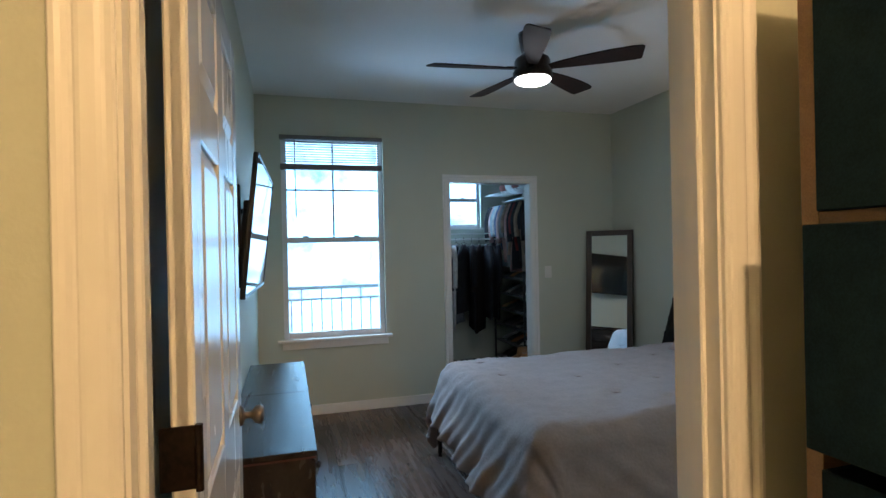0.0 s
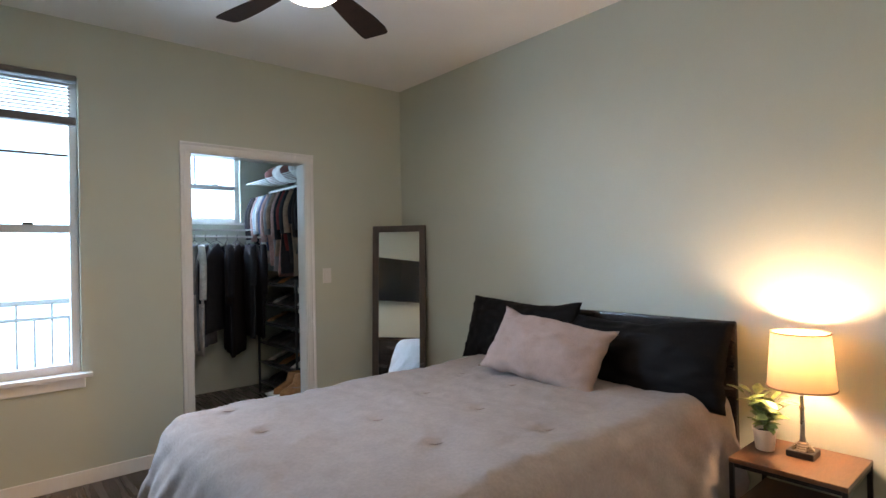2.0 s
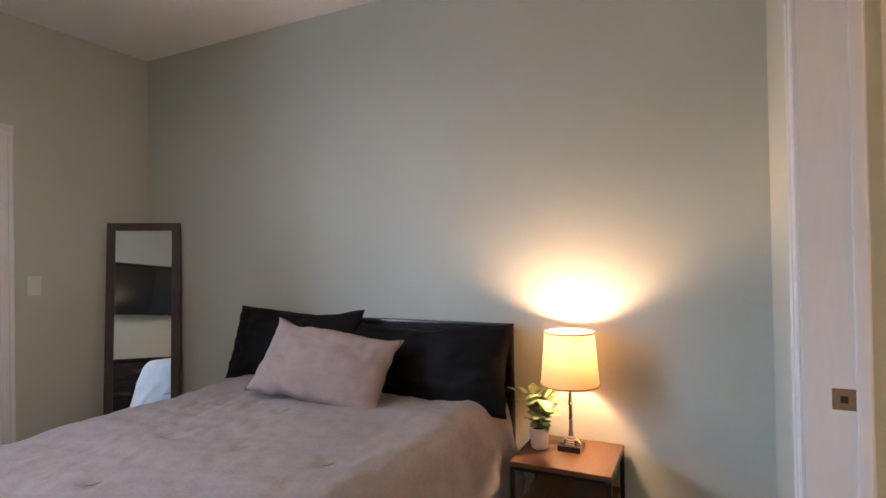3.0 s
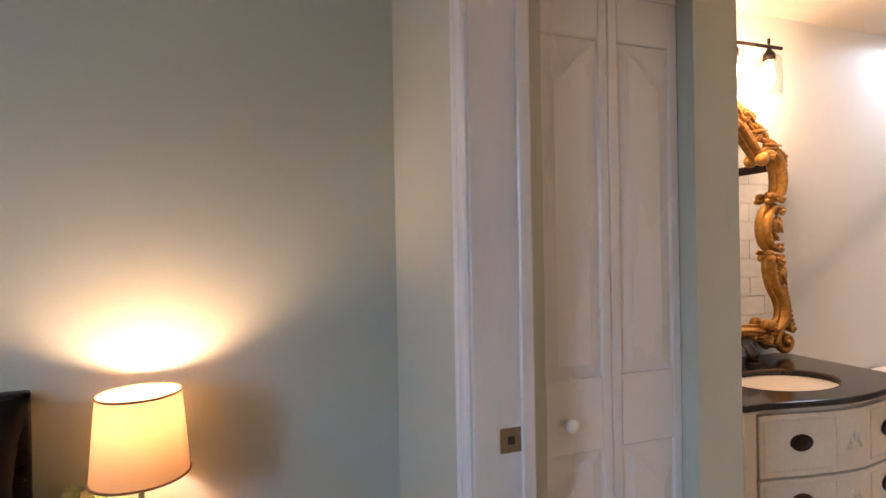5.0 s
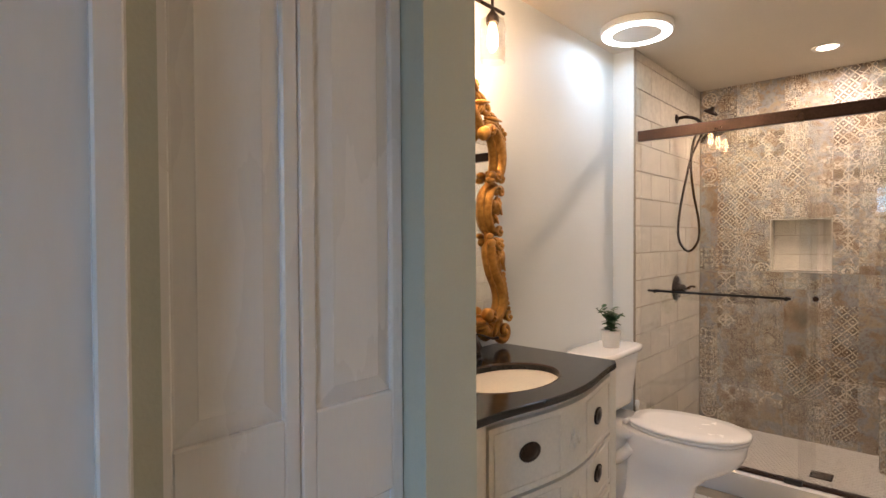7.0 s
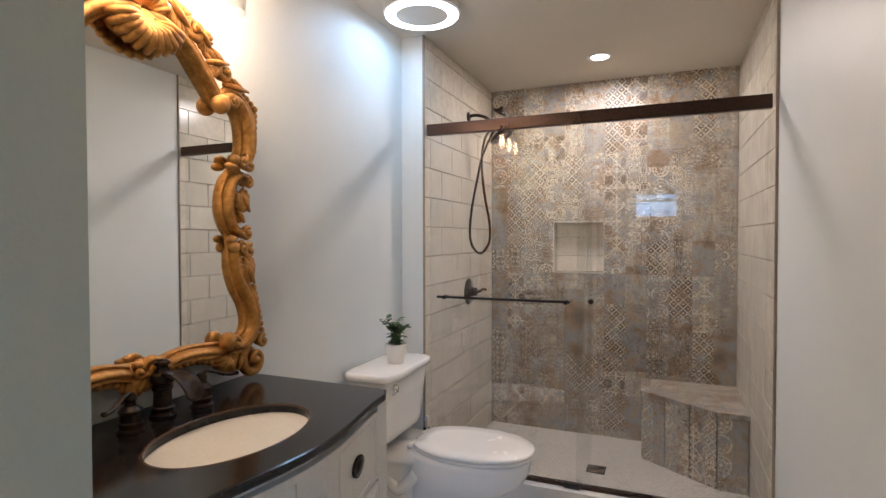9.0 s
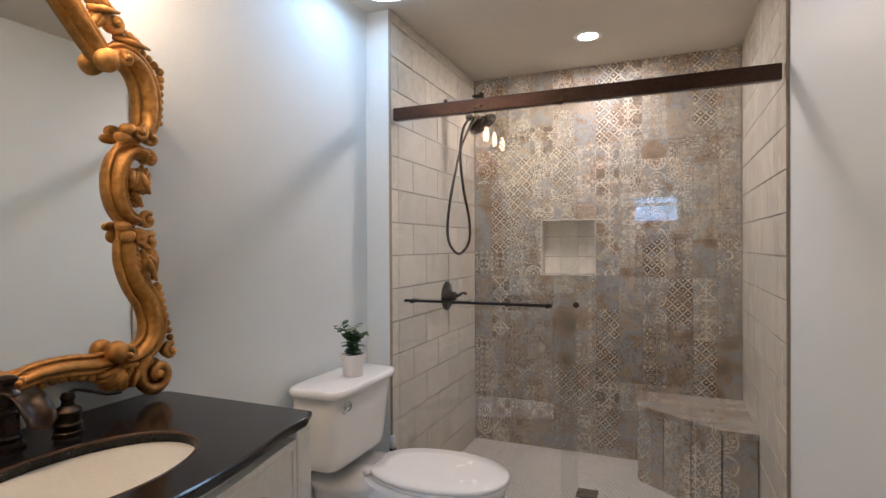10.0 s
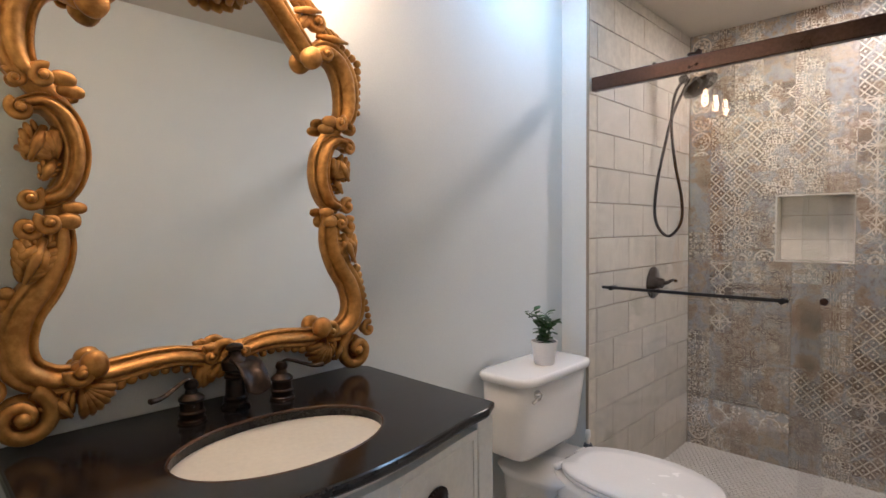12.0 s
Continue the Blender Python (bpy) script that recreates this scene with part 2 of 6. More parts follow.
NICKEL = mat("dark_nickel", (0.30, 0.24, 0.18), 0.3, metal=1.0, var=0.15)
CHROME = mat("chrome", (0.75, 0.74, 0.72), 0.12, metal=1.0, var=0.05, bump=0.0, rvar=0.05)
GOLD = mat("antique_gold_leaf", (0.46, 0.205, 0.045), 0.42, metal=0.65, var=0.32, scale=11, bump=0.08, bscale=60, col2=(0.62, 0.32, 0.085), rvar=0.14)
STONE = mat("black_granite", (0.012, 0.010, 0.0095), 0.16, var=0.5, scale=60, bump=0.0, bscale=240, spec=0.38)
CREAM = mat("cream_cabinet_paint", (0.66, 0.62, 0.54), 0.42, var=0.06, scale=7, bump=0.08, bscale=80)
PORCELAIN = mat("white_porcelain", (0.80, 0.78, 0.75), 0.10, var=0.015, scale=5, bump=0.0, rvar=0.03, coat=0.4)
SEATPL = mat("white_seat_plastic", (0.80, 0.77, 0.73), 0.24, var=0.02, bump=0.0)
SUBWAY = mat("grey_beige_wall_tile", (0.60, 0.555, 0.47), 0.2, var=0.10, scale=7, bump=0.10, bscale=28, per=0.06)
GROUT = mat("tan_grout", (0.28, 0.23, 0.175), 0.85, var=0.12, scale=20)
HEXT = mat("white_mosaic", (0.62, 0.59, 0.54), 0.3, var=0.1, scale=30)
PATCH = patterned_tile()
COMFORT = mat("taupe_comforter", (0.33, 0.29, 0.28), 0.92, var=0.08, scale=12, bump=0.85, bscale=75, spec=0.2)
BLACKSATIN = mat("black_satin", (0.006, 0.005, 0.005), 0.65, var=0.3, scale=5, bump=0.15, bscale=140, spec=0.12)
MAUVE = mat("mauve_velvet", (0.36, 0.27, 0.245), 0.85, var=0.12, scale=14, bump=0.3, bscale=200, spec=0.25)
MATTRESS = mat("mattress_ticking", (0.5, 0.49, 0.47), 0.9, bump=0.2)
SCREEN = mat("dark_screen", (0.006, 0.006, 0.008), 0.05, var=0.1, bump=0.0, spec=0.5, rvar=0.01, coat=0.0)
BLACKPL = mat("black_plastic", (0.014, 0.014, 0.015), 0.35, var=0.15, bump=0.03)
WHITEPL = mat("white_plastic", (0.72, 0.71, 0.68), 0.35, var=0.02, bump=0.0)
BLADE = mat("dark_walnut_blade", (0.032, 0.018, 0.014), 0.62, var=0.4, scale=4, bscale=40, stretch=(4, 4, 1), spec=0.25)
POT = mat("white_ceramic_pot", (0.72, 0.68, 0.63), 0.35, var=0.03, bump=0.03)
SOIL = mat("dark_soil", (0.025, 0.017, 0.012), 0.95, var=0.5, scale=60, bump=0.6)
LEAF = mat("deep_green_leaf", (0.045, 0.105, 0.035), 0.42, var=0.35, scale=30, per=0.35, bump=0.05)
LEAFL = mat("light_green_leaf", (0.11, 0.21, 0.05), 0.45, var=0.3, scale=30, per=0.35, col2=(0.30, 0.38, 0.16), bump=0.05)
BIN = mat("navy_bin_fabric", (0.010, 0.026, 0.036), 0.95, var=0.25, scale=30, bump=0.5, bscale=260, spec=0.15)
SHELFWOOD = mat("hall_shelf_board", (0.30, 0.19, 0.10), 0.45, var=0.2, scale=4, stretch=(1, 6, 6))
BLIND = mat("dark_blind_rail", (0.16, 0.15, 0.14), 0.5, var=0.15)
SLAT = mat("blind_slat", (0.36, 0.36, 0.35), 0.5, var=0.05)
VINYL = mat("white_vinyl", (0.72, 0.73, 0.74), 0.35, var=0.03, bump=0.0)
MUNTIN = mat("grey_muntin", (0.20, 0.21, 0.22), 0.45, var=0.1)
RAILING = mat("pale_railing", (0.30, 0.32, 0.34), 0.5, var=0.05)
PANE = thin_glass("window_glass", 0.98, 0.02)
SHOWERGLASS = thin_glass("shower_glass", 0.975, 0.075)
JAR = thin_glass("lamp_jar_glass", 0.95, 0.05)
SILVER = mirror("silvered_mirror")
CONCRETE = mat("balcony_concrete", (0.4, 0.4, 0.39), 0.9, var=0.1)

# ---- building helpers ----


def thing(name, loc=(0, 0, 0), label="", category="", group="", rz=0.0, kind=""):
    ob = new(name)
    ob.matrix_world = pose(*loc, 0, 0, rz)
    return tagged(ob, label, category, group, kind)


def part(name, bm, material, parent=None, label="", smooth=False, kind=""):
    me = bpy.data.meshes.new(name)
    bmesh.ops.recalc_face_normals(bm, faces=bm.faces)
    bm.to_mesh(me)
    bm.free()
    if smooth:
        me.shade_smooth()
    me.materials.append(material)
    ob = new(name, me)
    if parent:
        ob.parent = parent
    return tagged(ob, label, kind=kind)


def struct(name, bm, material, label, category):
    return tagged(part(name, bm, material), label, category, kind="structure")


def box(bm, x0, x1, y0, y1, z0, z1, bevel=0.0, seg=2, m=None):
    q = bmesh.ops.create_cube(bm, size=1.0)["verts"]
    for v in q:
        v.co = Vector(((x0 + x1) / 2 + v.co.x * abs(x1 - x0), (y0 + y1) / 2 + v.co.y * abs(y1 - y0), (z0 + z1) / 2 + v.co.z * abs(z1 - z0)))
    if bevel:
        es = list({e for v in q for e in v.link_edges})
        r = bmesh.ops.bevel(bm, geom=es, offset=bevel, segments=seg, profile=0.6, affect="EDGES")
        q = list({v for f_ in r["faces"] for v in f_.verts} | {v for v in q if v.is_valid})
    if m is not None:
        bmesh.ops.transform(bm, matrix=m, verts=q)
    return bm


def B(*a, **k):
    return box(bmesh.new(), *a, **k)


def lathe(bm, prof, seg=32, m=None, ax=1.0, ay=1.0):
    """Turns a profile of (radius, height) about z."""
    rows = []
    for r, z in prof:
        rows.append([bm.verts.new((r * ax * math.cos(2 * math.pi * k / seg), r * ay * math.sin(2 * math.pi * k / seg), z)) for k in range(seg)])
    for a, b2 in zip(rows, rows[1:]):
        for k in range(seg):
            bm.faces.new((a[k], a[(k + 1) % seg], b2[(k + 1) % seg], b2[k]))
    for row, (r, z) in ((rows[0], prof[0]), (rows[-1], prof[-1])):
        if r > 1e-4:
            bm.faces.new(row)
    vs = [v for row in rows for v in row]
    if m is not None:
        bmesh.ops.transform(bm, matrix=m, verts=vs)
    bmesh.ops.remove_doubles(bm, verts=vs, dist=1e-6)
    return bm


def tube(bm, pts, rad, seg=10, closed=False, flat=1.0, up=Vector((0, 0, 1))):
    """A round or flattened bar along points; rad is one number or one for each point."""
    pts = [Vector(p) for p in pts]
    n = len(pts)
    rads = [rad] * n if isinstance(rad, (int, float)) else list(rad)
    rings = []
    for i, p in enumerate(pts):
        a = pts[(i - 1) % n] if closed or i else pts[i]
        b2 = pts[(i + 1) % n] if closed or i < n - 1 else pts[i]
        t = (b2 - a).normalized()
        u = t.cross(up)
        u = u.normalized() if u.length > 1e-5 else t.orthogonal().normalized()
        w = u.cross(t)
        rings.append([bm.verts.new(p + rads[i] * (math.cos(2 * math.pi * k / seg) * u + flat * math.sin(2 * math.pi * k / seg) * w)) for k in range(seg)])
    for i in range(n if closed else n - 1):
        a, b2 = rings[i], rings[(i + 1) % n]
        for k in range(seg):
            bm.faces.new((a[k], a[(k + 1) % seg], b2[(k + 1) % seg], b2[k]))
    if not closed:
        bm.faces.new(rings[0])
        bm.faces.new(rings[-1])
    return bm


def smooth_path(ctrl, per=8, closed=False):
    """Catmull-Rom curve through control points."""
    c = [Vector(p) for p in ctrl]
    n, out = len(c), []
    for i in range(n if closed else n - 1):
        g = lambda k: c[k % n] if closed else c[max(0, min(n - 1, k))]
        p0, p1, p2, p3 = g(i - 1), g(i), g(i + 1), g(i + 2)
        for j in range(per):
            t = j / per
            out.append(0.5 * (2 * p1 + (p2 - p0) * t + (2 * p0 - 5 * p1 + 4 * p2 - p3) * t * t + (3 * p1 - p0 - 3 * p2 + p3) * t ** 3))
    if not closed:
        out.append(c[-1])
    return out


def prism(bm, outline, z0, z1, bevel=0.0):
    """A flat outline in x, y raised from z0 to z1."""
    lo = [bm.verts.new((x, y, z0)) for x, y in outline]
    hi = [bm.verts.new((x, y, z1)) for x, y in outline]
    n = len(lo)
    bm.faces.new(lo)
    top = bm.faces.new(hi)
    for k in range(n):
        bm.faces.new((lo[k], lo[(k + 1) % n], hi[(k + 1) % n], hi[k]))
    if bevel:
        bmesh.ops.bevel(bm, geom=list(top.edges), offset=bevel, segments=3, profile=0.6, affect="EDGES")
    return bm


def ellipsoid(bm, c, r, seg=16, m=None):
    q = bmesh.ops.create_uvsphere(bm, u_segments=seg, v_segments=max(6, seg // 2), radius=1.0)["verts"]
    for v in q:
        v.co = Vector((v.co.x * r[0], v.co.y * r[1], v.co.z * r[2]))
    if m is not None:
        bmesh.ops.transform(bm, matrix=m, verts=q)
    bmesh.ops.translate(bm, verts=q, vec=c)
    return bm


def slab_mesh(name, sx, sy, sz, bev, material, warp=0.0, seed=0):
    bm = B(-sx / 2, sx / 2, -sy / 2, sy / 2, -sz, 0, bev, 1)
    if warp:
        for v in bm.verts:
            v.co.x += warp * noise.noise((v.co.x * 11 + seed, v.co.y * 11, 3.0))
            v.co.y += warp * noise.noise((v.co.x * 11 + seed, v.co.y * 11, 7.0))
    me = bpy.data.meshes.new(name)
    bm.to_mesh(me)
    bm.free()
    me.materials.append(material)
    return me


def wallbox(name, pieces, material, label, category="wall"):
    bm = bmesh.new()
    for pc in pieces:
        box(bm, *pc)
    return struct(name, bm, material, label, category)

# ---- the setting ----
FB = -0.06
XL, XB, YW, YE, YH, ZC, ZB = 0.615, 4.06, 5.0, 1.145, 0.985, 2.75, 2.42
YS = 1.092
BX, SY, SX, BY, PAN = 2.235, -1.95, 3.93, -3.215, -0.13

wallbox("wall_west", [(XL - 0.12, XL, YS, YW + 0.12, 0, ZC)], PAINT, "smooth sage-beige painted bedroom wall behind the television")
wallbox("wall_north", [(XL, 0.82, YW, YW + 0.12, 0, ZC), (0.82, 1.70, YW, YW + 0.12, 0, 0.65), (0.82, 1.70, YW, YW + 0.12, 2.41, ZC), (1.70, 2.311, YW, YW + 0.12, 0, ZC),
                       (2.311, 3.152, YW, YW + 0.12, 2.045, ZC), (3.152, XB, YW, YW + 0.12, 0, ZC)], PAINT, "sage-beige painted wall with window and closet opening")
wallbox("wall_east", [(XB, XB + 0.12, YE - 0.16, YW + 0.12, 0, ZC)], PAINT, "sage-beige painted wall behind the bed")
wallbox("wall_south", [(XL - 1.1, 0.66, YH, YS, 0, ZC), (0.66, 1.577, YH, YS, 2.05, ZC), (1.577, 2.0, YH, YS, 0, ZC), (2.0, 2.405, YH, YE, 0, ZC), (2.405, 3.36, YH, YE, 2.05, ZC), (3.36, XB, YH, YE, 0, ZC)],
        PAINT, "painted wall with the hall doorway and the bathroom doorway")
wallbox("wall_hall_west", [(-0.6, -0.485, -2.2, YH, 0, 2.6)], PAINT, "beige painted hall wall")
wallbox("wall_hall_south", [(-0.6, 2.0, -2.32, -2.2, 0, 2.6)], PAINT, "beige painted end wall of the hall")
wallbox("wall_hall_east", [(2.0, 2.115, -2.32, YH, 0, 2.6)], PAINT, "beige painted hall wall behind the shelf")
wallbox("wall_bath_west", [(2.115, BX, BY - 0.12, YH, PAN, ZB)], BATHPAINT, "pale painted bathroom wall opposite the vanity")
wallbox("wall_bath_east", [(XB, XB + 0.12, BY - 0.12, YE - 0.16, PAN, ZB)], BATHPAINT, "pale painted bathroom wall behind vanity and toilet")
wallbox("wall_shower_wing", [(SX, XB, BY, SY, PAN, ZB)], BATHPAINT, "white painted wing wall beside the shower")
NX0, NX1, NZ0, NZ1 = 3.083, 3.447, 1.044, 1.42
wallbox("wall_shower_back", [(BX, XB, BY - 0.12, BY - 0.10, PAN, ZB), (BX, NX0, BY - 0.10, BY, PAN, ZB), (NX1, SX, BY - 0.10, BY, PAN, ZB), (NX0, NX1, BY - 0.10, BY, PAN, NZ0), (NX0, NX1, BY - 0.10, BY, NZ1, ZB)],
        GROUT, "grouted back wall of the shower with a recessed niche")
wallbox("wall_linen_partition", [(3.36, XB, 0.30, 0.46, FB, ZB), (3.36, 3.48, 0.46, 0.945, 2.06, ZB), (3.36, 3.48, 0.945, YH, FB, ZB)], PAINT, "painted partition of the linen closet beside the vanity")
wallbox("wall_closet_west", [(2.06, 2.18, YW + 0.12, 6.70, 0, ZC)], PAINT, "painted side wall of the walk-in closet")
wallbox("wall_closet_east", [(3.84, 3.96, YW + 0.12, 6.70, 0, ZC)], PAINT, "painted side wall of the walk-in closet")
wallbox("wall_closet_north", [(2.06, 2.42, 6.70, 6.82, 0, ZC), (3.26, 3.96, 6.70, 6.82, 0, ZC), (2.42, 3.26, 6.70, 6.82, 0, 1.67), (2.42, 3.26, 6.70, 6.82, 2.43, ZC)], PAINT, "painted back wall of the closet with a high window")
wallbox("ceiling", [(XL - 0.12, XB + 0.12, YS - 0.1, YW + 0.12, ZC, ZC + 0.1)], CEIL, "white bedroom ceiling", "ceiling")
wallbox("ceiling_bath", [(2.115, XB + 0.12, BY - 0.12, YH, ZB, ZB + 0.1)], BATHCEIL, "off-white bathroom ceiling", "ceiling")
wallbox("ceiling_hall", [(-0.6, 2.115, -2.32, YH, 2.6, 2.7)], CEIL, "off-white hall ceiling", "ceiling")
wallbox("ceiling_closet", [(2.06, 3.96, YW + 0.12, 6.82, ZC, ZC + 0.1)], CEIL, "white closet ceiling", "ceiling")
floor = wallbox("floor", [(-0.6, XB + 0.12, YH, 6.82, -0.2, -0.006), (-0.6, 2.115, -2.32, YH, -0.2, -0.006)], SUBFLOOR, "grey-brown wood-look plank floor with narrow joints", "floor")
floor_bath = wallbox("floor_bath", [(2.115, XB + 0.12, -1.88, YH, -0.2, FB - 0.006)], GROUT, "pale tiled bathroom floor", "floor")
floor_shower = wallbox("floor_shower", [(BX, XB, BY, -1.88, -0.3, PAN)], GROUT, "white mosaic shower floor", "floor")
wallbox("shower_curb", [(BX, SX, -2.03, -1.90, PAN, 0.045)], PORCELAIN, "white stone curb under the shower door", "curb")


def casing_profile(w):
    k = w / 0.07
    return [(0, 0), (0, 0.009), (0.003 * k, 0.0115), (0.010 * k, 0.012), (0.014 * k, 0.0145), (0.020 * k, 0.016), (0.036 * k, 0.0175), (0.041 * k, 0.0165), (0.044 * k, 0.0150), (0.048 * k, 0.0158), (0.054 * k, 0.0195), (0.060 * k, 0.0212), (0.066 * k, 0.0208), (w - 0.001, 0.018), (w, 0)]


def casing_run(bm, x, y, z0, z1, side, face, w=0.088):
    """Upright moulded door casing; side +1 grows to +x, face is the way it stands proud in y."""
    prism(bm, [(x + side * a, y + face * d) for a, d in casing_profile(w)], z0, z1)


def casing_head(bm, x0, x1, y, z, face, w=0.088):
    ends = [[bm.verts.new((x, y + face * d, z + a)) for a, d in casing_profile(w)] for x in (x0, x1)]
    for k in range(len(ends[0]) - 1):
        bm.faces.new((ends[0][k], ends[0][k + 1], ends[1][k + 1], ends[1][k]))
    for e in ends:
        bm.faces.new(e)


def door_frame(name, x0, x1, ztop, faces, label, w=0.088, ya=YH, yb=YE, stop=None):
    """Jamb lining with a stop, and casings on the given faces."""
    t = thing(name, ((x0 + x1) / 2, (ya + yb) / 2, 0), label, "door frame", kind="structure")
    o = Vector(((x0 + x1) / 2, (ya + yb) / 2, 0))
    def shifted(bm):
        bmesh.ops.translate(bm, verts=bm.verts, vec=-o)
        return bm
    bm = bmesh.new()
    box(bm, x0 - 0.0149, x0, ya - 0.001, yb + 0.001, 0, ztop + 0.0149)
    box(bm, x1, x1 + 0.0149, ya - 0.001, yb + 0.001, 0, ztop + 0.0149)
    box(bm, x0, x1, ya - 0.001, yb + 0.001, ztop, ztop + 0.0149)
    part("lining", shifted(bm), TRIM, t)
    if stop:
        bm = bmesh.new()
        box(bm, x0, x0 + 0.012, stop, stop + 0.035, 0, ztop, 0.003, 1)
        box(bm, x1 - 0.012, x1, stop, stop + 0.035, 0, ztop, 0.003, 1)
        box(bm, x0 + 0.012, x1 - 0.012, stop, stop + 0.035, ztop - 0.012, ztop, 0.003, 1)
        part("stop", shifted(bm), TRIM, t)
    for y, face in faces:
        for nm, x, s in (("casing", x0 - 0.006, -1), ("casing", x1 + 0.006, 1)):
            bm = bmesh.new()
            casing_run(bm, x, y, 0, ztop + 0.006, s, face, w)
            part(nm, shifted(bm), TRIM, t)
        bm = bmesh.new()
        casing_head(bm, x0 - 0.006 - w, x1 + 0.006 + w, y, ztop + 0.006, face, w)
        part("head_casing", shifted(bm), TRIM, t)
    return t


entry_frame = door_frame("door_frame_1", 0.675, 1.556, 2.035, ((YH, -1), (YS, 1)), "white moulded frame of the hall doorway", w=0.068, stop=1.012, yb=YS)
bath_frame = door_frame("door_frame_2", 2.42, 3.345, 2.035, ((YE, 1),), "white moulded frame of the bathroom doorway", w=0.07, stop=0.990)
closet_frame = door_frame("door_frame_3", 2.326, 3.137, 2.03, ((YW, -1),), "white moulded frame of the closet opening", w=0.068, ya=YW, yb=YW + 0.12)

for nm, a in (("strike_plate", (3.3422, 3.3446, 1.024, 1.080, 0.857, 0.917)), ("strike_plate", (1.5532, 1.5556, 1.052, 1.090, 0.86, 0.94))):
    t = thing(nm, ((a[0] + a[1]) / 2, (a[2] + a[3]) / 2, a[4]), "small dark metal strike plate let into the white jamb", "strike plate")
    o = t.location
    part("plate", B(a[0] - o.x, a[1] - o.x, a[2] - o.y, a[3] - o.y, 0, a[5] - a[4], 0.001, 1), NICKEL, t)
    # solid black block gives the shade of the latch opening; nothing is cut out
    part("latch_hole_dark", B(a[0] - o.x - 0.0006, a[0] - o.x + 0.001, -0.009, 0.009, 0.02, 0.04), BLACKPL, t)


def baseboard(name, x0, x1, y0, y1, label="white baseboard with a rounded top edge"):
    bm = B(x0, x1, y0, y1, 0, 0.085, 0.004, 2)
    return struct(name, bm, TRIM, label, "baseboard")


baseboard("baseboard_north_1", XL + 0.014, 2.25, YW - 0.014, YW)
baseboard("baseboard_north_2", 3.213, XB - 0.014, YW - 0.014, YW)
baseboard("baseboard_west", XL, XL + 0.014, YS + 0.03, YW)
baseboard("baseboard_east", XB - 0.014, XB, YE + 0.014, YW)
baseboard("baseboard_south_1", 3.43, XB - 0.014, YE, YE + 0.014)
baseboard("baseboard_south_2", 1.66, 2.0, YS, YS + 0.014)

# ---- window to the balcony, with its blind ----


def sash_window(name, x0, x1, y, z0, z1, label, meeting, cols=2, upper_rows=(0.35,)):
    t = thing(name, ((x0 + x1) / 2, y, z0), label, "window", kind="structure")
    w, hgt, hw = x1 - x0, z1 - z0, (x1 - x0) / 2
    bm = bmesh.new()
    box(bm, -hw, -hw + 0.045, 0, 0.05, 0, hgt, 0.004, 1)
    box(bm, hw - 0.045, hw, 0, 0.05, 0, hgt, 0.004, 1)
    box(bm, -hw + 0.045, hw - 0.045, 0, 0.05, 0, 0.05, 0.004, 1)
    box(bm, -hw + 0.045, hw - 0.045, 0, 0.05, hgt - 0.045, hgt, 0.004, 1)
    fr = part("window_frame", bm, VINYL, t)
    mz = meeting - z0
    part("meeting_rail", B(-hw + 0.045, hw - 0.045, -0.006, 0.048, mz - 0.025, mz + 0.022, 0.003, 1), VINYL, t, "grey-white meeting rail with two sash locks")
    for sx in (-0.55, 0.45):
        part("sash_lock", B(hw * sx - 0.025, hw * sx + 0.025, -0.012, 0.018, mz + 0.022, mz + 0.034, 0.004, 2), BLIND, t)
    for nm, za, zb in (("pane", 0.05, mz - 0.025), ("pane", mz + 0.022, hgt - 0.045)):
        p = part(nm, B(-hw + 0.045, hw - 0.045, 0.022, 0.026, za, zb), PANE, t)
        p.visible_shadow = False
    za, zb = mz + 0.022, hgt - 0.045
    for k in range(1, cols):
        xx = -hw + 0.045 + (w - 0.09) * k / cols
        part("muntin", B(xx - 0.008, xx + 0.008, 0.012, 0.021, za, zb, 0.002, 1), MUNTIN, t)
    for q in upper_rows:
        zz = zb - (zb - za) * q
        part("muntin", B(-hw + 0.045, hw - 0.045, 0.0125, 0.0205, zz - 0.007, zz + 0.007, 0.002, 1), MUNTIN, t)
    return t


win = sash_window("window_1", 0.82, 1.70, YW + 0.045, 0.66, 2.41, "white vinyl double-hung window with a half-raised blind, facing a balcony", 1.515, upper_rows=(0.50,))
sill = bmesh.new()
box(sill, -0.49, 0.49, -0.10, -0.0, -0.022, 0.004, 0.006, 2)
box(sill, -0.438, 0.438, 0.0, 0.044, -0.008, 0.004)
box(sill, -0.455, 0.455, -0.064, -0.0455, -0.085, -0.022, 0.004, 1)
part("window_sill", sill, TRIM, win, "white painted sill with an apron below")
blind = thing("window_blind", (1.26, YW - 0.012, 2.41), "half-raised slatted blind with dark rails and a thin wand", "blind")
part("headrail", B(-0.45, 0.43, -0.03, 0.03, -0.035, 0.0, 0.004, 1), BLIND, blind, "dark grey headrail")
part("bottom_rail", B(-0.445, 0.425, -0.028, 0.028, -0.292, -0.245, 0.006, 2), BLIND, blind, "dark grey bottom rail with the stacked slats")
for k in range(9):
    z = -0.052 - k * 0.0212
    bm = B(-0.40, 0.40, -0.013, 0.013, -0.0012, 0.0012)
    bmesh.ops.rotate(bm, verts=bm.verts, cent=(0, 0, 0), matrix=Matrix.Rotation(radians(28), 3, "X"))
    bmesh.ops.translate(bm, verts=bm.verts, vec=(0, 0, z))
    part("slat", bm, SLAT, blind)
part("wand", tube(bmesh.new(), [(-0.325, -0.034, -0.03), (-0.32, -0.036, -0.70)], 0.0045, 8), BLIND, blind)
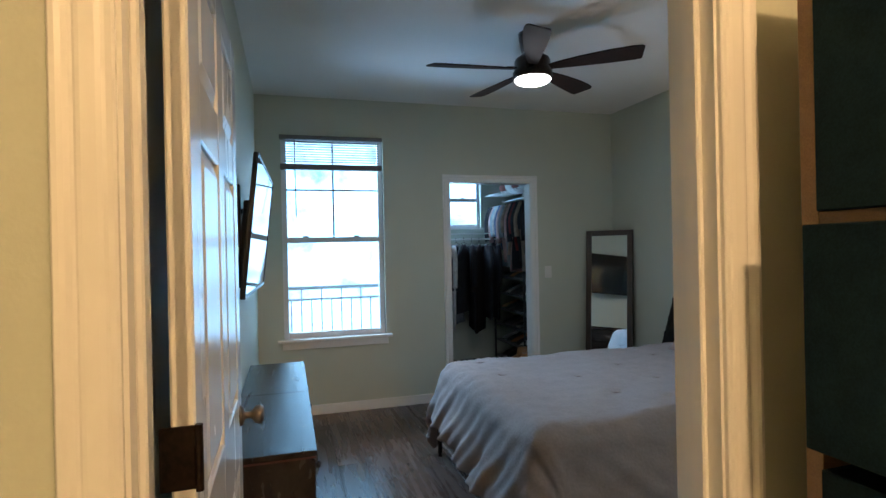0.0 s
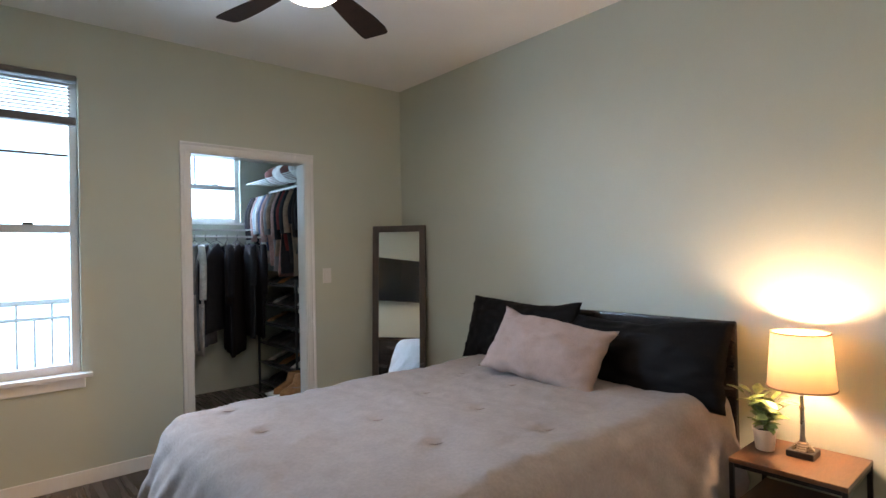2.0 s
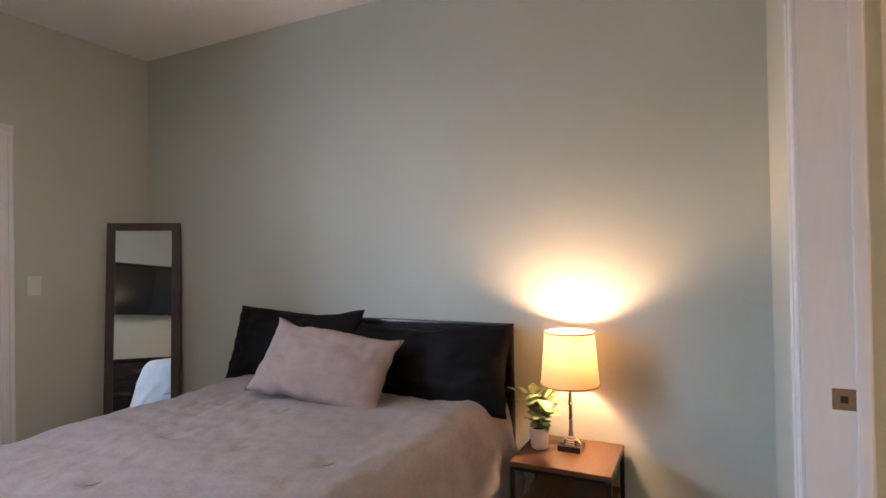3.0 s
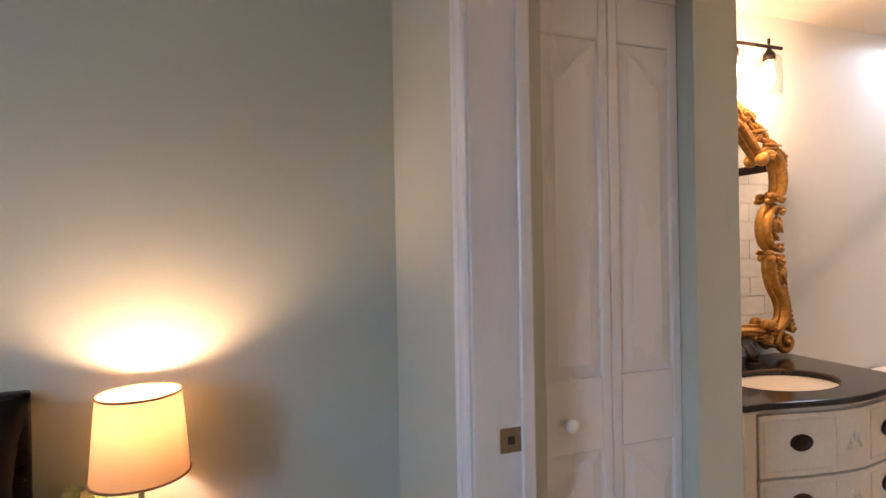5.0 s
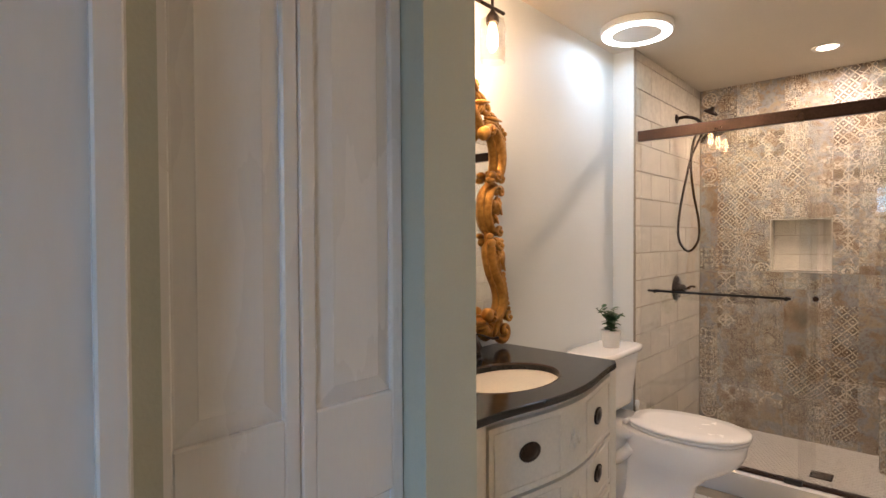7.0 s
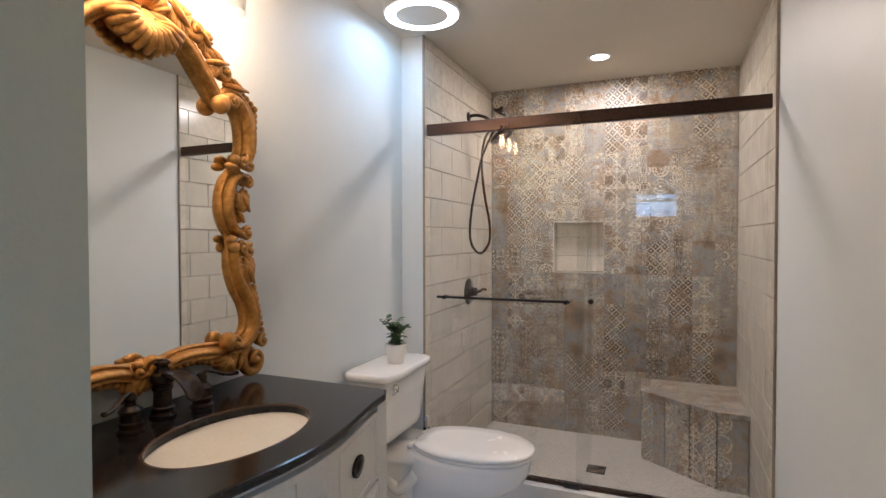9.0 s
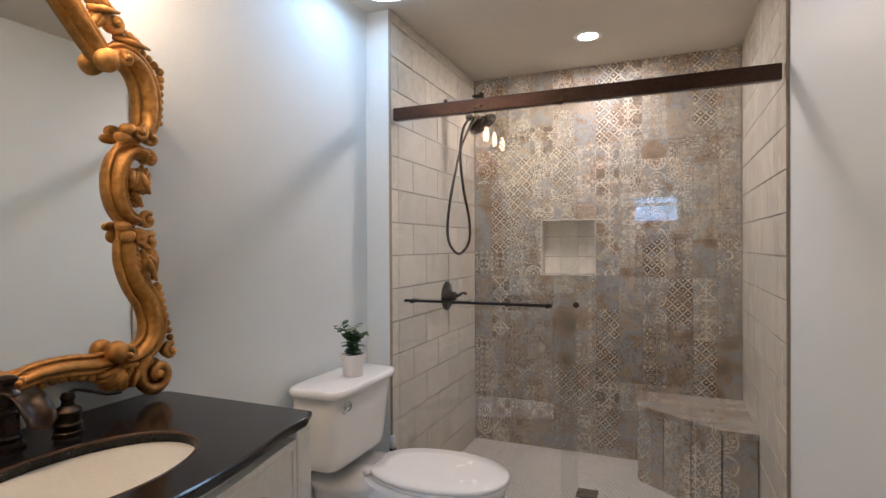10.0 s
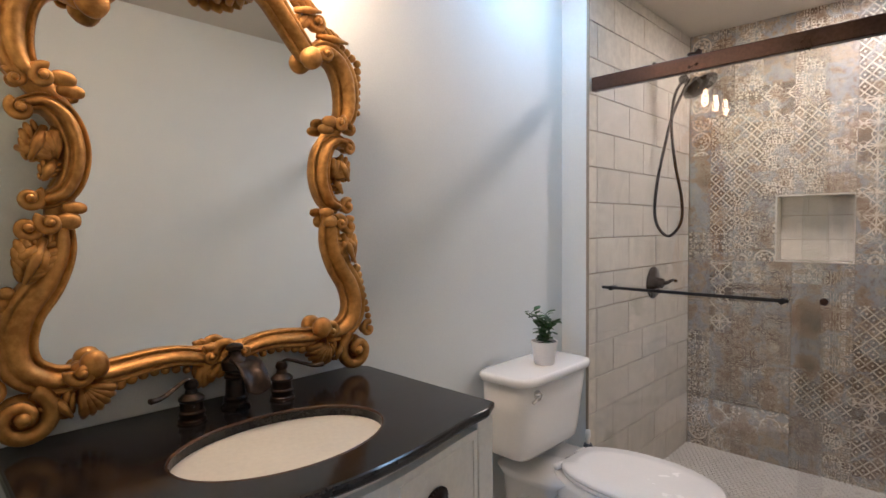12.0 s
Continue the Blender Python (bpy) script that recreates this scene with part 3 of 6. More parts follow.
cwin = sash_window("window_2", 2.42, 3.26, 6.745, 1.67, 2.43, "small white high window in the closet with grey bars", 2.03, upper_rows=())
part("window_sill", B(-0.46, 0.46, -0.075, 0.0, -0.02, 0.004, 0.004, 2), TRIM, cwin)

# ---- outside the windows ----
m, n, l, b = nodes_of("bright_hazy_trees")
geo = n.new("ShaderNodeNewGeometry")
nz = n.new("ShaderNodeTexNoise")
nz.inputs["Scale"].default_value, nz.inputs["Detail"].default_value, nz.inputs["Roughness"].default_value = 0.55, 7, 0.6
l.new(geo.outputs["Position"], nz.inputs["Vector"])
rp = n.new("ShaderNodeValToRGB")
rp.color_ramp.elements[0].position, rp.color_ramp.elements[0].color = 0.36, (0.07, 0.22, 0.36, 1)
rp.color_ramp.elements[1].position, rp.color_ramp.elements[1].color = 0.56, (0.34, 0.68, 1.0, 1)
l.new(nz.outputs["Fac"], rp.inputs["Fac"])
l.new(rp.outputs["Color"], b.inputs["Emission Color"])
b.inputs["Emission Strength"].default_value = BACKDROP
b.inputs["Base Color"].default_value = (0, 0, 0, 1)
bm = bmesh.new()
cols = []
for k in range(25):
    a = radians(-75 + 150 * k / 24)
    cols.append([bm.verts.new((1.5 + 16 * math.sin(a), 4.0 + 16 * math.cos(a), z)) for z in (-3.0, 12.0)])
for a, c in zip(cols, cols[1:]):
    bm.faces.new((a[0], c[0], c[1], a[1]))
struct("backdrop", bm, m, "bright hazy sky and trees beyond the balcony", "backdrop")
struct("ground", B(-60, 60, 6.9, 120, -3.3, -3.1), mat("lawn", (0.08, 0.10, 0.05), 0.9, var=0.3), "pale lawn far below the balcony", "ground")
struct("balcony_floor", B(-1.2, 2.06, YW + 0.12, 6.55, -0.25, -0.08), CONCRETE, "concrete balcony floor", "balcony floor")
rail = thing("balcony_railing", (0.45, 6.4, -0.08), "pale metal balcony railing with thin upright balusters", "railing")
for z0, z1 in ((1.065, 1.105), (0.945, 0.97), (0.08, 0.11)):
    part("rail", B(-1.6, 1.6, -0.02, 0.02, z0, z1, 0.004, 1), RAILING, rail)
for k in range(29):
    x = -1.54 + k * 0.11
    part("baluster", B(x - 0.008, x + 0.008, -0.008, 0.008, 0.11, 1.065 if k % 2 else 0.945), RAILING, rail)
for x in (-1.6, 1.6):
    part("post", B(x - 0.025, x + 0.025, -0.025, 0.025, 0, 1.13, 0.004, 1), RAILING, rail)
box_out = thing("storage_bench", (0.95, 6.1, -0.08), "low pale storage bench on the balcony", "bench")
part("body", B(-0.35, 0.35, -0.2, 0.2, 0, 0.62, 0.02), RAILING, box_out)

# ---- bedroom things ----


def panel_door(name, w, h, t, rows, material, parent, arched=False, cols=2):
    """A leaf in the x-z plane from x 0 to w: stiles and rails around raised, bevelled panels."""
    bm = bmesh.new()
    st, cx = 0.105 * w / 0.8, 0.095 * w / 0.8
    xs = [(st + k * (w - 2 * st + cx) / cols, st + k * (w - 2 * st + cx) / cols + (w - 2 * st - (cols - 1) * cx) / cols) for k in range(cols)]
    box(bm, 0, w, -t / 2 + 0.010, t / 2 - 0.010, 0, h)
    edges_x = [0] + [q for a in xs for q in a] + [w]
    for k in range(0, len(edges_x), 2):
        box(bm, edges_x[k], edges_x[k + 1], -t / 2, t / 2, 0, h, 0.0035, 1)
    zs = [0]
    for a, c in rows:
        zs += [a, c]
    zs.append(h)
    for xa, xb in xs:
        for k in range(0, len(zs), 2):
            box(bm, xa - 0.002, xb + 0.002, -t / 2 + 0.0004, t / 2 - 0.0004, zs[k], zs[k + 1], 0.0035, 1)
    leaf = part(name, bm, material, parent)
    for xa, xb in xs:
        for a, c in rows:
            pb = bmesh.new()
            arch = arched if c - a > 0.6 else 0

            def outline(g, y):
                top = c - g
                pts = [(xa + g, a + g), (xb - g, a + g)]
                for q in range(9):
                    u = q / 8
                    swell = 0.5 - 0.5 * math.cos(math.pi * u)
                    dip = 0.0 if not arch else (0.085 * (1 - swell) if arch < 0 else 0.085 * swell)
                    pts.append((xb - g - (xb - xa - 2 * g) * u, top - dip))
                return [pb.verts.new((px, y, pz)) for px, pz in pts]

            for s in (-1, 1):
                loops = [outline(0.002, s * (t / 2 - 0.0098)), outline(0.006, s * (t / 2 - 0.0092)), outline(0.034, s * (t / 2 - 0.0012)), outline(0.036, s * (t / 2 - 0.0002))]
                for lo, hi in zip(loops, loops[1:]):
                    for k in range(len(lo)):
                        pb.faces.new((lo[k], lo[(k + 1) % len(lo)], hi[(k + 1) % len(lo)], hi[k]))
                pb.faces.new(loops[-1])
            part("raised_panel", pb, material, leaf)
    return leaf


SIX = ((0.22, 0.80), (0.99, 1.60), (1.71, 1.93))
entry = thing("door_1", (0.7090, 1.122, 0.008), "white six-panel hall door standing open against the wall", "door", rz=90.6, kind="structure")
leaf = panel_door("leaf", 0.88, 2.02, 0.035, SIX, DOORP, entry)
for s in (-1, 1):
    bm = lathe(bmesh.new(), [(0.030, 0), (0.030, 0.006), (0.022, 0.010), (0.011, 0.014), (0.010, 0.03), (0.016, 0.036), (0.026, 0.044), (0.028, 0.056), (0.022, 0.066), (0.0, 0.068)], 24)
    bmesh.ops.transform(bm, matrix=pose(0.88 - 0.062, s * 0.0176, 0.925, -90 * s, 0, 0), verts=bm.verts)
    part("door_knob", bm, NICKEL, entry, "brushed dark metal knob", smooth=True)
part("latch", B(0.8795, 0.882, -0.012, 0.012, 0.89, 0.95), NICKEL, entry)
for z in (0.22, 1.058, 1.80):
    bm = B(-0.0025, 0.0008, -0.0165, 0.033, z, z + 0.095, 0.001, 1)
    tube(bm, [(-0.004, -0.022, z - 0.002), (-0.004, -0.022, z + 0.097)], 0.006, 10)
    part("hinge", bm, BRONZE, entry, "dark bronze butt hinge")

# television on a swing arm
tv = thing("television", (0.742, 3.20, 1.535), "flat black television tilted on a wall arm, reflecting the window", "television")
tv.matrix_world = pose(0.730, 3.20, 1.53) @ pose(0, 0, 0, 0, 0, -1.6) @ pose(0, 0, 0, 0, 6.2, 0)
bm = B(-0.016, 0.0, -0.555, 0.555, -0.315, 0.315, 0.004, 2)
box(bm, -0.055, -0.016, -0.40, 0.40, -0.28, 0.12, 0.012, 2)
part("casing", bm, BLACKPL, tv)
part("screen", B(0.0003, 0.0025, -0.545, 0.545, -0.30, 0.307), SCREEN, tv, "glossy dark screen")
bm = bmesh.new()
for a in ((-0.5551, -0.5451, -0.315, 0.315), (0.5451, 0.5551, -0.315, 0.315)):
    box(bm, 0.0003, 0.006, a[0], a[1], a[2], a[3], 0.001, 1)
box(bm, 0.0003, 0.006, -0.545, 0.545, 0.3071, 0.315, 0.001, 1)
box(bm, 0.0003, 0.006, -0.545, 0.545, -0.315, -0.3001, 0.001, 1)
part("bezel", bm, BLACKPL, tv)
arm = thing("tv_wall_mount", (XL, 3.10, 1.52), "black folding steel wall bracket behind the television", "tv mount")
part("wall_plate", B(0, 0.014, -0.36, -0.02, -0.04, 0.16, 0.003, 1), BLACKMETAL, arm)
part("tilt_bracket", B(0.018, 0.05, -0.34, -0.29, -0.08, 0.20, 0.004, 1), BLACKMETAL, arm)
part("arm", tube(bmesh.new(), [(0.012, -0.08, 0.10), (0.05, -0.02, 0.10), (0.075, 0.08, 0.10)], 0.014, 8), BLACKMETAL, arm)
part("arm", tube(bmesh.new(), [(0.012, -0.08, -0.02), (0.045, -0.02, -0.02), (0.058, 0.08, -0.02)], 0.014, 8), BLACKMETAL, arm)


def chest(y0, y1, z1=0.687):
    """A chest of three drawers against the west wall."""
    d = 0.335
    t = thing("chest_of_drawers", (XL + 0.002, (y0 + y1) / 2, 0), "black-brown wood-grain chest of drawers with round black knobs", "chest of drawers", "chests under the television")
    hw = (y1 - y0) / 2
    bm = bmesh.new()
    box(bm, 0.012, d - 0.02, -hw + 0.003, -hw + 0.02, 0.0, z1 - 0.022)
    box(bm, 0.012, d - 0.02, hw - 0.02, hw - 0.003, 0.0, z1 - 0.022)
    box(bm, 0.012, 0.02, -hw + 0.02, hw - 0.02, 0.02, z1 - 0.022)
    box(bm, 0.02, d - 0.04, -hw + 0.02, hw - 0.02, 0.05, 0.07)
    box(bm, d - 0.05, d - 0.03, -hw + 0.02, hw - 0.02, 0.0, 0.06)
    part("body", bm, BLACKWOOD, t)
    part("top", B(0.0, d, -hw + 0.001, hw - 0.001, z1 - 0.022, z1, 0.003, 2), BLACKWOOD, t, "dark top with pronounced open grain")
    part("top_edge", B(0.004, d - 0.004, -hw + 0.0015, hw - 0.0015, z1 - 0.03, z1 - 0.0225), REDWOOD, t, "reddish edge band")
    for k in range(3):
        za = 0.07 + k * (z1 - 0.105) / 3
        zb = za + (z1 - 0.105) / 3 - 0.008
        dr = part("drawer", B(d - 0.03, d - 0.006, -hw + 0.022, hw - 0.022, za, zb, 0.003, 1), BLACKWOOD, t)
        for s in (-0.5, 0.5):
            kb = lathe(bmesh.new(), [(0.006, 0), (0.006, 0.010), (0.014, 0.016), (0.015, 0.024), (0.009, 0.028), (0, 0.029)], 14)
            bmesh.ops.transform(kb, matrix=pose(d - 0.006, hw * s, (za + zb) / 2, 0, 90, 0), verts=kb.verts)
            part("knob", kb, BLACKPL, dr, smooth=True)
    return t


chest(2.262, 3.128)
chest(3.130, 3.912)

# ---- ceiling fan ----
FX, FY = 2.36, 3.30
fan = thing("ceiling_fan", (FX, FY, ZC), "dark bronze ceiling fan with five walnut blades and lit lamp", "ceiling fan")
part("canopy", lathe(bmesh.new(), [(0.0, 0), (0.085, 0), (0.082, -0.03), (0.072, -0.09), (0.064, -0.12), (0.0, -0.12)], 36), BRONZE, fan, smooth=True)
part("motor_housing", lathe(bmesh.new(), [(0.0, -0.12), (0.062, -0.12), (0.070, -0.135), (0.105, -0.16), (0.112, -0.175), (0.112, -0.225), (0.122, -0.24), (0.125, -0.275), (0.118, -0.285), (0.0, -0.285)], 40), BRONZE, fan, smooth=True)
lens = lathe(bmesh.new(), [(0.0, -0.286), (0.112, -0.286), (0.112, -0.294), (0.095, -0.306), (0.055, -0.316), (0.0, -0.319)], 36)
part("lamp_lens", lens, glow("fan_lens_glow", (1.0, 0.96, 0.90), 9.0), fan, "glowing frosted lens", smooth=True).visible_shadow = False
for k in range(5):
    a = 174.5 - 72 * k
    bm = bmesh.new()
    ol = [(0.10, -0.025), (0.16, -0.040), (0.30, -0.060), (0.48, -0.072), (0.60, -0.072), (0.655, -0.062), (0.668, -0.045), (0.640, 0.070), (0.60, 0.074), (0.45, 0.064), (0.28, 0.046), (0.16, 0.032), (0.10, 0.024)]
    prism(bm, ol, -0.004, 0.004, 0.002)
    bmesh.ops.transform(bm, matrix=pose(0, 0, -0.222, 0, 0, a) @ pose(0, 0, 0, -12, 0, 0), verts=bm.verts)
    bl = part("blade", bm, BLADE, fan)
    bm = B(0.07, 0.17, -0.016, 0.016, 0.0045, 0.010, 0.002, 1)
    bmesh.ops.transform(bm, matrix=pose(0, 0, -0.222, 0, 0, a) @ pose(0, 0, 0, -12, 0, 0), verts=bm.verts)
    part("blade_iron", bm, BRONZE, bl)

# ---- bed ----
BX0, BX1, BY0, BY1, BT = 1.855, 3.99, 2.27, 3.78, 0.655
bed = thing("bed", ((BX0 + BX1) / 2, (BY0 + BY1) / 2, 0), "queen bed with a dark steel frame on slim tapered legs", "bed")
O = Vector(((BX0 + BX1) / 2, (BY0 + BY1) / 2, 0))


def bedpart(name, bm, material, label="", smooth=False):
    bmesh.ops.translate(bm, verts=bm.verts, vec=-O)
    return part(name, bm, material, bed, label, smooth)


for x in (BX0 - 0.02, 2.9, BX1 - 0.06):
    for y in (BY0 + 0.02, BY1 - 0.02):
        bm = bmesh.new()
        tube(bm, [(x, y, 0), (x, y, 0.02), (x + 0.004, y, 0.30)], [0.014, 0.015, 0.024], 12)
        bedpart("leg", bm, BLACKWOOD, smooth=True)
for a in ((BX0 - 0.045, BX0 - 0.012, BY0 - 0.01, BY1 + 0.01), (BX0 - 0.012, BX1, BY0 - 0.01, BY0 + 0.025), (BX0 - 0.012, BX1, BY1 - 0.025, BY1 + 0.01)):
    bedpart("side_rail", B(a[0], a[1], a[2], a[3], 0.24, 0.34, 0.006, 2), BLACKWOOD)
for k in range(10):
    x = BX0 + 0.08 + k * 0.2
    bedpart("bed_slat", B(x, x + 0.07, BY0 + 0.026, BY1 - 0.026, 0.27, 0.285), MIRRWOOD)
hb = bmesh.new()
box(hb, BX1 + 0.012, BX1 + 0.05, BY0 - 0.03, BY1 + 0.03, 0.34, 0.965, 0.012, 2)
box(hb, BX1 + 0.014, BX1 + 0.048, BY0 - 0.025, BY0 + 0.03, 0.0, 0.3399, 0.004, 1)
box(hb, BX1 + 0.014, BX1 + 0.048, BY1 - 0.03, BY1 + 0.025, 0.0, 0.3399, 0.004, 1)
bedpart("headboard", hb, BLACKWOOD, "dark panelled headboard")
bedpart("mattress", B(BX0 + 0.03, BX1, BY0 + 0.03, BY1 - 0.03, 0.287, BT - 0.05, 0.10, 5), MATTRESS, smooth=True)


def comforter():
    """A quilt laid over the mattress: flat with soft ripples on top, hanging in folds past the edges."""
    bm = bmesh.new()
    nx, ny, over, r = 170, 140, 0.47, 0.10
    ex0, ex1, ey0, ey1 = BX0 - 0.01, BX1 - 0.05, BY0 - 0.01, BY1 + 0.01
    grid = []
    for i in range(nx + 1):
        row = []
        for j in range(ny + 1):
            c = ey0 - over * 0.92 + (ey1 - ey0 + over * 1.84) * j / ny
            foot = 0.45 - 0.12 * max(0.0, min(1.0, (c - ey0) / (ey1 - ey0))) + 0.012 * math.sin(c * 11)
            a = ex0 - foot + (ex1 + 0.02 - ex0 + foot) * i / nx
            cx, cy = max(ex0 + r, min(ex1 + 9, a)), max(ey0 + r, min(ey1 - r, c))
            d = math.hypot(a - cx, c - cy)
            wob = noise.noise((a * 1.7, c * 1.7, 2.0)) * 0.020 + noise.noise((a * 4.5, c * 4.5, 5.0)) * 0.010 + noise.noise((a * 13, c * 9, 1.0)) * 0.0045 + noise.noise((a * 24 + c * 9, c * 27, 4.0)) * 0.004 + noise.noise((a * 8 - c * 21, c * 7 + a * 12, 14.0)) * 0.004 - 0.0035 * max(0.0, 0.22 - abs(noise.noise((a * 3.2 + c * 5.5, c * 3.6 - a * 2.2, 31.0)))) / 0.22
            if d < 1e-6:
                p = Vector((a, c, BT + wob))
            else:
                ux, uy = (a - cx) / d, (c - cy) / d
                per = (a + c * 1.3) * 17 + math.atan2(uy, ux) * 5.0
                arc = r * math.pi / 2
                if d < arc:
                    t = d / r
                    g, hz = r * math.sin(t), r * (1 - math.cos(t))
                else:
                    g, hz = r, r + (d - arc)
                drop = max(0.0, hz - r * 0.4)
                fold = (math.sin(per) + 0.6 * math.sin(per * 2.3 + 1.0)) * (0.020 if ux < -0.3 else 0.010) * min(1.0, drop / 0.4) + (0.18 + 0.10 * max(0.0, -ux)) * drop + noise.noise((a * 5, c * 5, 9.0)) * 0.03 * min(1, drop * 4)
                g += fold
                p = Vector((cx + ux * g, cy + uy * g, max(0.045, BT - hz + wob)))
            row.append(bm.verts.new(p))
        grid.append(row)
    for i in range(nx):
        for j in range(ny):
            bm.faces.new((grid[i][j], grid[i + 1][j], grid[i + 1][j + 1], grid[i][j + 1]))
    for v in bm.verts:
        for tx, ty in TUFTS:
            q = (v.co.x - tx) ** 2 / 0.0011 + (v.co.y - ty) ** 2 / 0.0011
            if q < 9 and v.co.z > BT - 0.04:
                v.co.z -= 0.016 * math.exp(-q)
    return bm


TUFTS = [(BX0 + 0.22 + 0.40 * i, BY0 + 0.20 + 0.37 * j + (0.18 if i % 2 else 0)) for i in range(4) for j in range(4) if (i * 3 + j) % 4 != 1 and i + j > 0]
quilt = thing("comforter", (O.x, O.y, 0), "taupe tufted comforter hanging in folds over the bed", "comforter")
bm = comforter()
bmesh.ops.translate(bm, verts=bm.verts, vec=-O)
q = part("cover", bm, COMFORT, quilt, smooth=True)
sol = q.modifiers.new("thickness", "SOLIDIFY")
sol.thickness, sol.offset = 0.028, -1
for tx, ty in TUFTS:
    bm = bmesh.new()
    tube(bm, [(tx - O.x - 0.022, ty - O.y + 0.012, BT + 0.002), (tx - O.x, ty - O.y, BT - 0.002), (tx - O.x + 0.022, ty - O.y - 0.012, BT + 0.002)], [0.0008, 0.0022, 0.0008], 6)
    part("tuft_stitch", bm, mat("stitch_dark", (0.24, 0.18, 0.165), 0.9), quilt)


def pillow(name, w, h, d, material, m, label, flange=0.0, seed=1, ears=0.0):
    """A stuffed cushion in the x-y plane, thickness d along z, pinched at its seams."""
    bm = bmesh.new()
    nu, nv = 40, 28
    tops = []
    for side in (1, -1):
        g = []
        for i in range(nu + 1):
            row = []
            for j in range(nv + 1):
                u, v = 2 * i / nu - 1, 2 * j / nv - 1
                px = u * w / 2 * (1 - 0.045 * (1 - v * v) * abs(u) ** 8)
                py = v * h / 2 * (1 - 0.06 * (1 - u * u) * abs(v) ** 8)
                e = max(0.0, (1 - abs(u) ** 2.6)) ** 0.55 * max(0.0, (1 - abs(v) ** 2.6)) ** 0.55
                z = side * d / 2 * e
                z += 0.014 * noise.noise((u * 3 + seed, v * 3, side * 2.0)) * e + 0.008 * noise.noise((u * 9 + seed, v * 7, side * 4.0)) * min(1, e * 2) + 0.007 * noise.noise((u * 17 + v * 8, v * 5 + seed, side * 6.0)) * min(1, e * 2) - 0.010 * max(0.0, 0.2 - abs(noise.noise((u * 2.4 + v * 3.0 + seed, v * 2.2 - u * 1.6, side * 9.0)))) / 0.2 * min(1, e * 2)
                z += 0.006 * math.sin(14 * math.atan2(v + 0.9, u - 0.4)) * e * (1 - e)
                corner = 1 + ears * abs(u * v) ** 5
                edge = 0.012 * noise.noise((u * 4 + seed, v * 4, 11.0))
                py -= 0.030 * (1 - u * u) * max(0.0, v) * (0.6 + 0.4 * math.sin(3 * u + seed)) - edge
                row.append(bm.verts.new(((px + edge) * corner, py * corner, z)))
            g.append(row)
        tops.append(g)
        for i in range(nu):
            for j in range(nv):
                bm.faces.new((g[i][j], g[i + 1][j], g[i + 1][j + 1], g[i][j + 1]))
    bmesh.ops.remove_doubles(bm, verts=bm.verts, dist=0.0008)
    t = thing(name, m.translation, label, "pillow")
    t.matrix_world = m
    part("cushion", bm, material, t, smooth=True)
    if flange:
        pts = []
        for k in range(96):
            a = 2 * math.pi * k / 96
            cu, su = math.cos(a), math.sin(a)
            sc = 1 / max(abs(cu), abs(su))
            sc = min(sc, 1.28)
            pts.append((cu * sc * w / 2, su * sc * h / 2, 0))
        part("piping", tube(bmesh.new(), pts, flange, 6, closed=True), material, t, smooth=True)
    return t


up = lambda x, y, z, lean, turn, roll=0: Matrix.Translation((x, y, z)) @ pose(0, 0, 0, 0, 0, turn) @ Matrix(((0, 0, -1, 0), (1, 0, 0, 0), (0, 1, 0, 0), (0, 0, 0, 1))) @ pose(0, 0, 0, lean, 0, roll)
pillow("pillow", 0.90, 0.44, 0.20, BLACKSATIN, up(3.85, 3.49, 0.81, -18, 0), "black satin pillow standing against the headboard", seed=3)
pillow("pillow", 0.98, 0.43, 0.22, BLACKSATIN, up(3.84, 2.68, 0.765, -20, -2, -2), "black satin pillow slumped beside the lamp", seed=8)
pillow("throw_pillow", 0.66, 0.38, 0.17, MAUVE, up(3.53, 3.01, 0.80, -36, 9, 8), "dusty mauve velvet throw pillow with soft seams", ears=0.04, seed=5)

# ---- nightstand, lamp and plant ----
ns = thing("nightstand", (3.855, 1.94, 0), "walnut-topped nightstand with a black metal frame", "nightstand")
part("tabletop", B(-0.195, 0.19, -0.207, 0.207, 0.416, 0.436, 0.002, 1), TOPWOOD, ns, "reddish walnut top")
part("shelf", B(-0.178, 0.173, -0.19, 0.19, 0.235, 0.250, 0.002, 1), TOPWOOD, ns)
for x in (-0.185, 0.18):
    for y in (-0.197, 0.197):
        part("leg", B(x - 0.009, x + 0.009, y - 0.009, y + 0.009, 0, 0.4155, 0.001, 1), BLACKMETAL, ns)
for y in (-0.197, 0.197):
    part("rail", B(-0.175, 0.17, y - 0.007, y + 0.007, 0.40, 0.4155), BLACKMETAL, ns)
for x in (-0.185, 0.18):
    part("rail", B(x - 0.007, x + 0.007, -0.187, 0.187, 0.40, 0.4155), BLACKMETAL, ns)

lampo = thing("table_lamp", (3.90, 1.94, 0.436), "lit table lamp with a cream drum shade on a nickel stem", "lamp")
part("base", B(-0.05, 0.05, -0.05, 0.05, 0, 0.026, 0.003, 2), BLACKPL, lampo, "square black base")
part("stem", lathe(bmesh.new(), [(0, 0.026), (0.042, 0.026), (0.042, 0.031), (0.036, 0.033), (0.036, 0.039), (0.030, 0.041), (0.030, 0.047), (0.023, 0.049), (0.021, 0.056), (0.012, 0.060), (0.010, 0.075), (0.008, 0.090), (0.008, 0.195), (0.011, 0.198), (0.011, 0.206), (0.008, 0.209), (0.007, 0.36), (0.012, 0.365), (0.012, 0.41), (0, 0.41)], 24), mat("brushed_nickel_stem", (0.42, 0.37, 0.31), 0.28, metal=1.0, var=0.12), lampo, "ringed brushed nickel stem")
m, n, l, b = nodes_of("cream_shade_fabric")
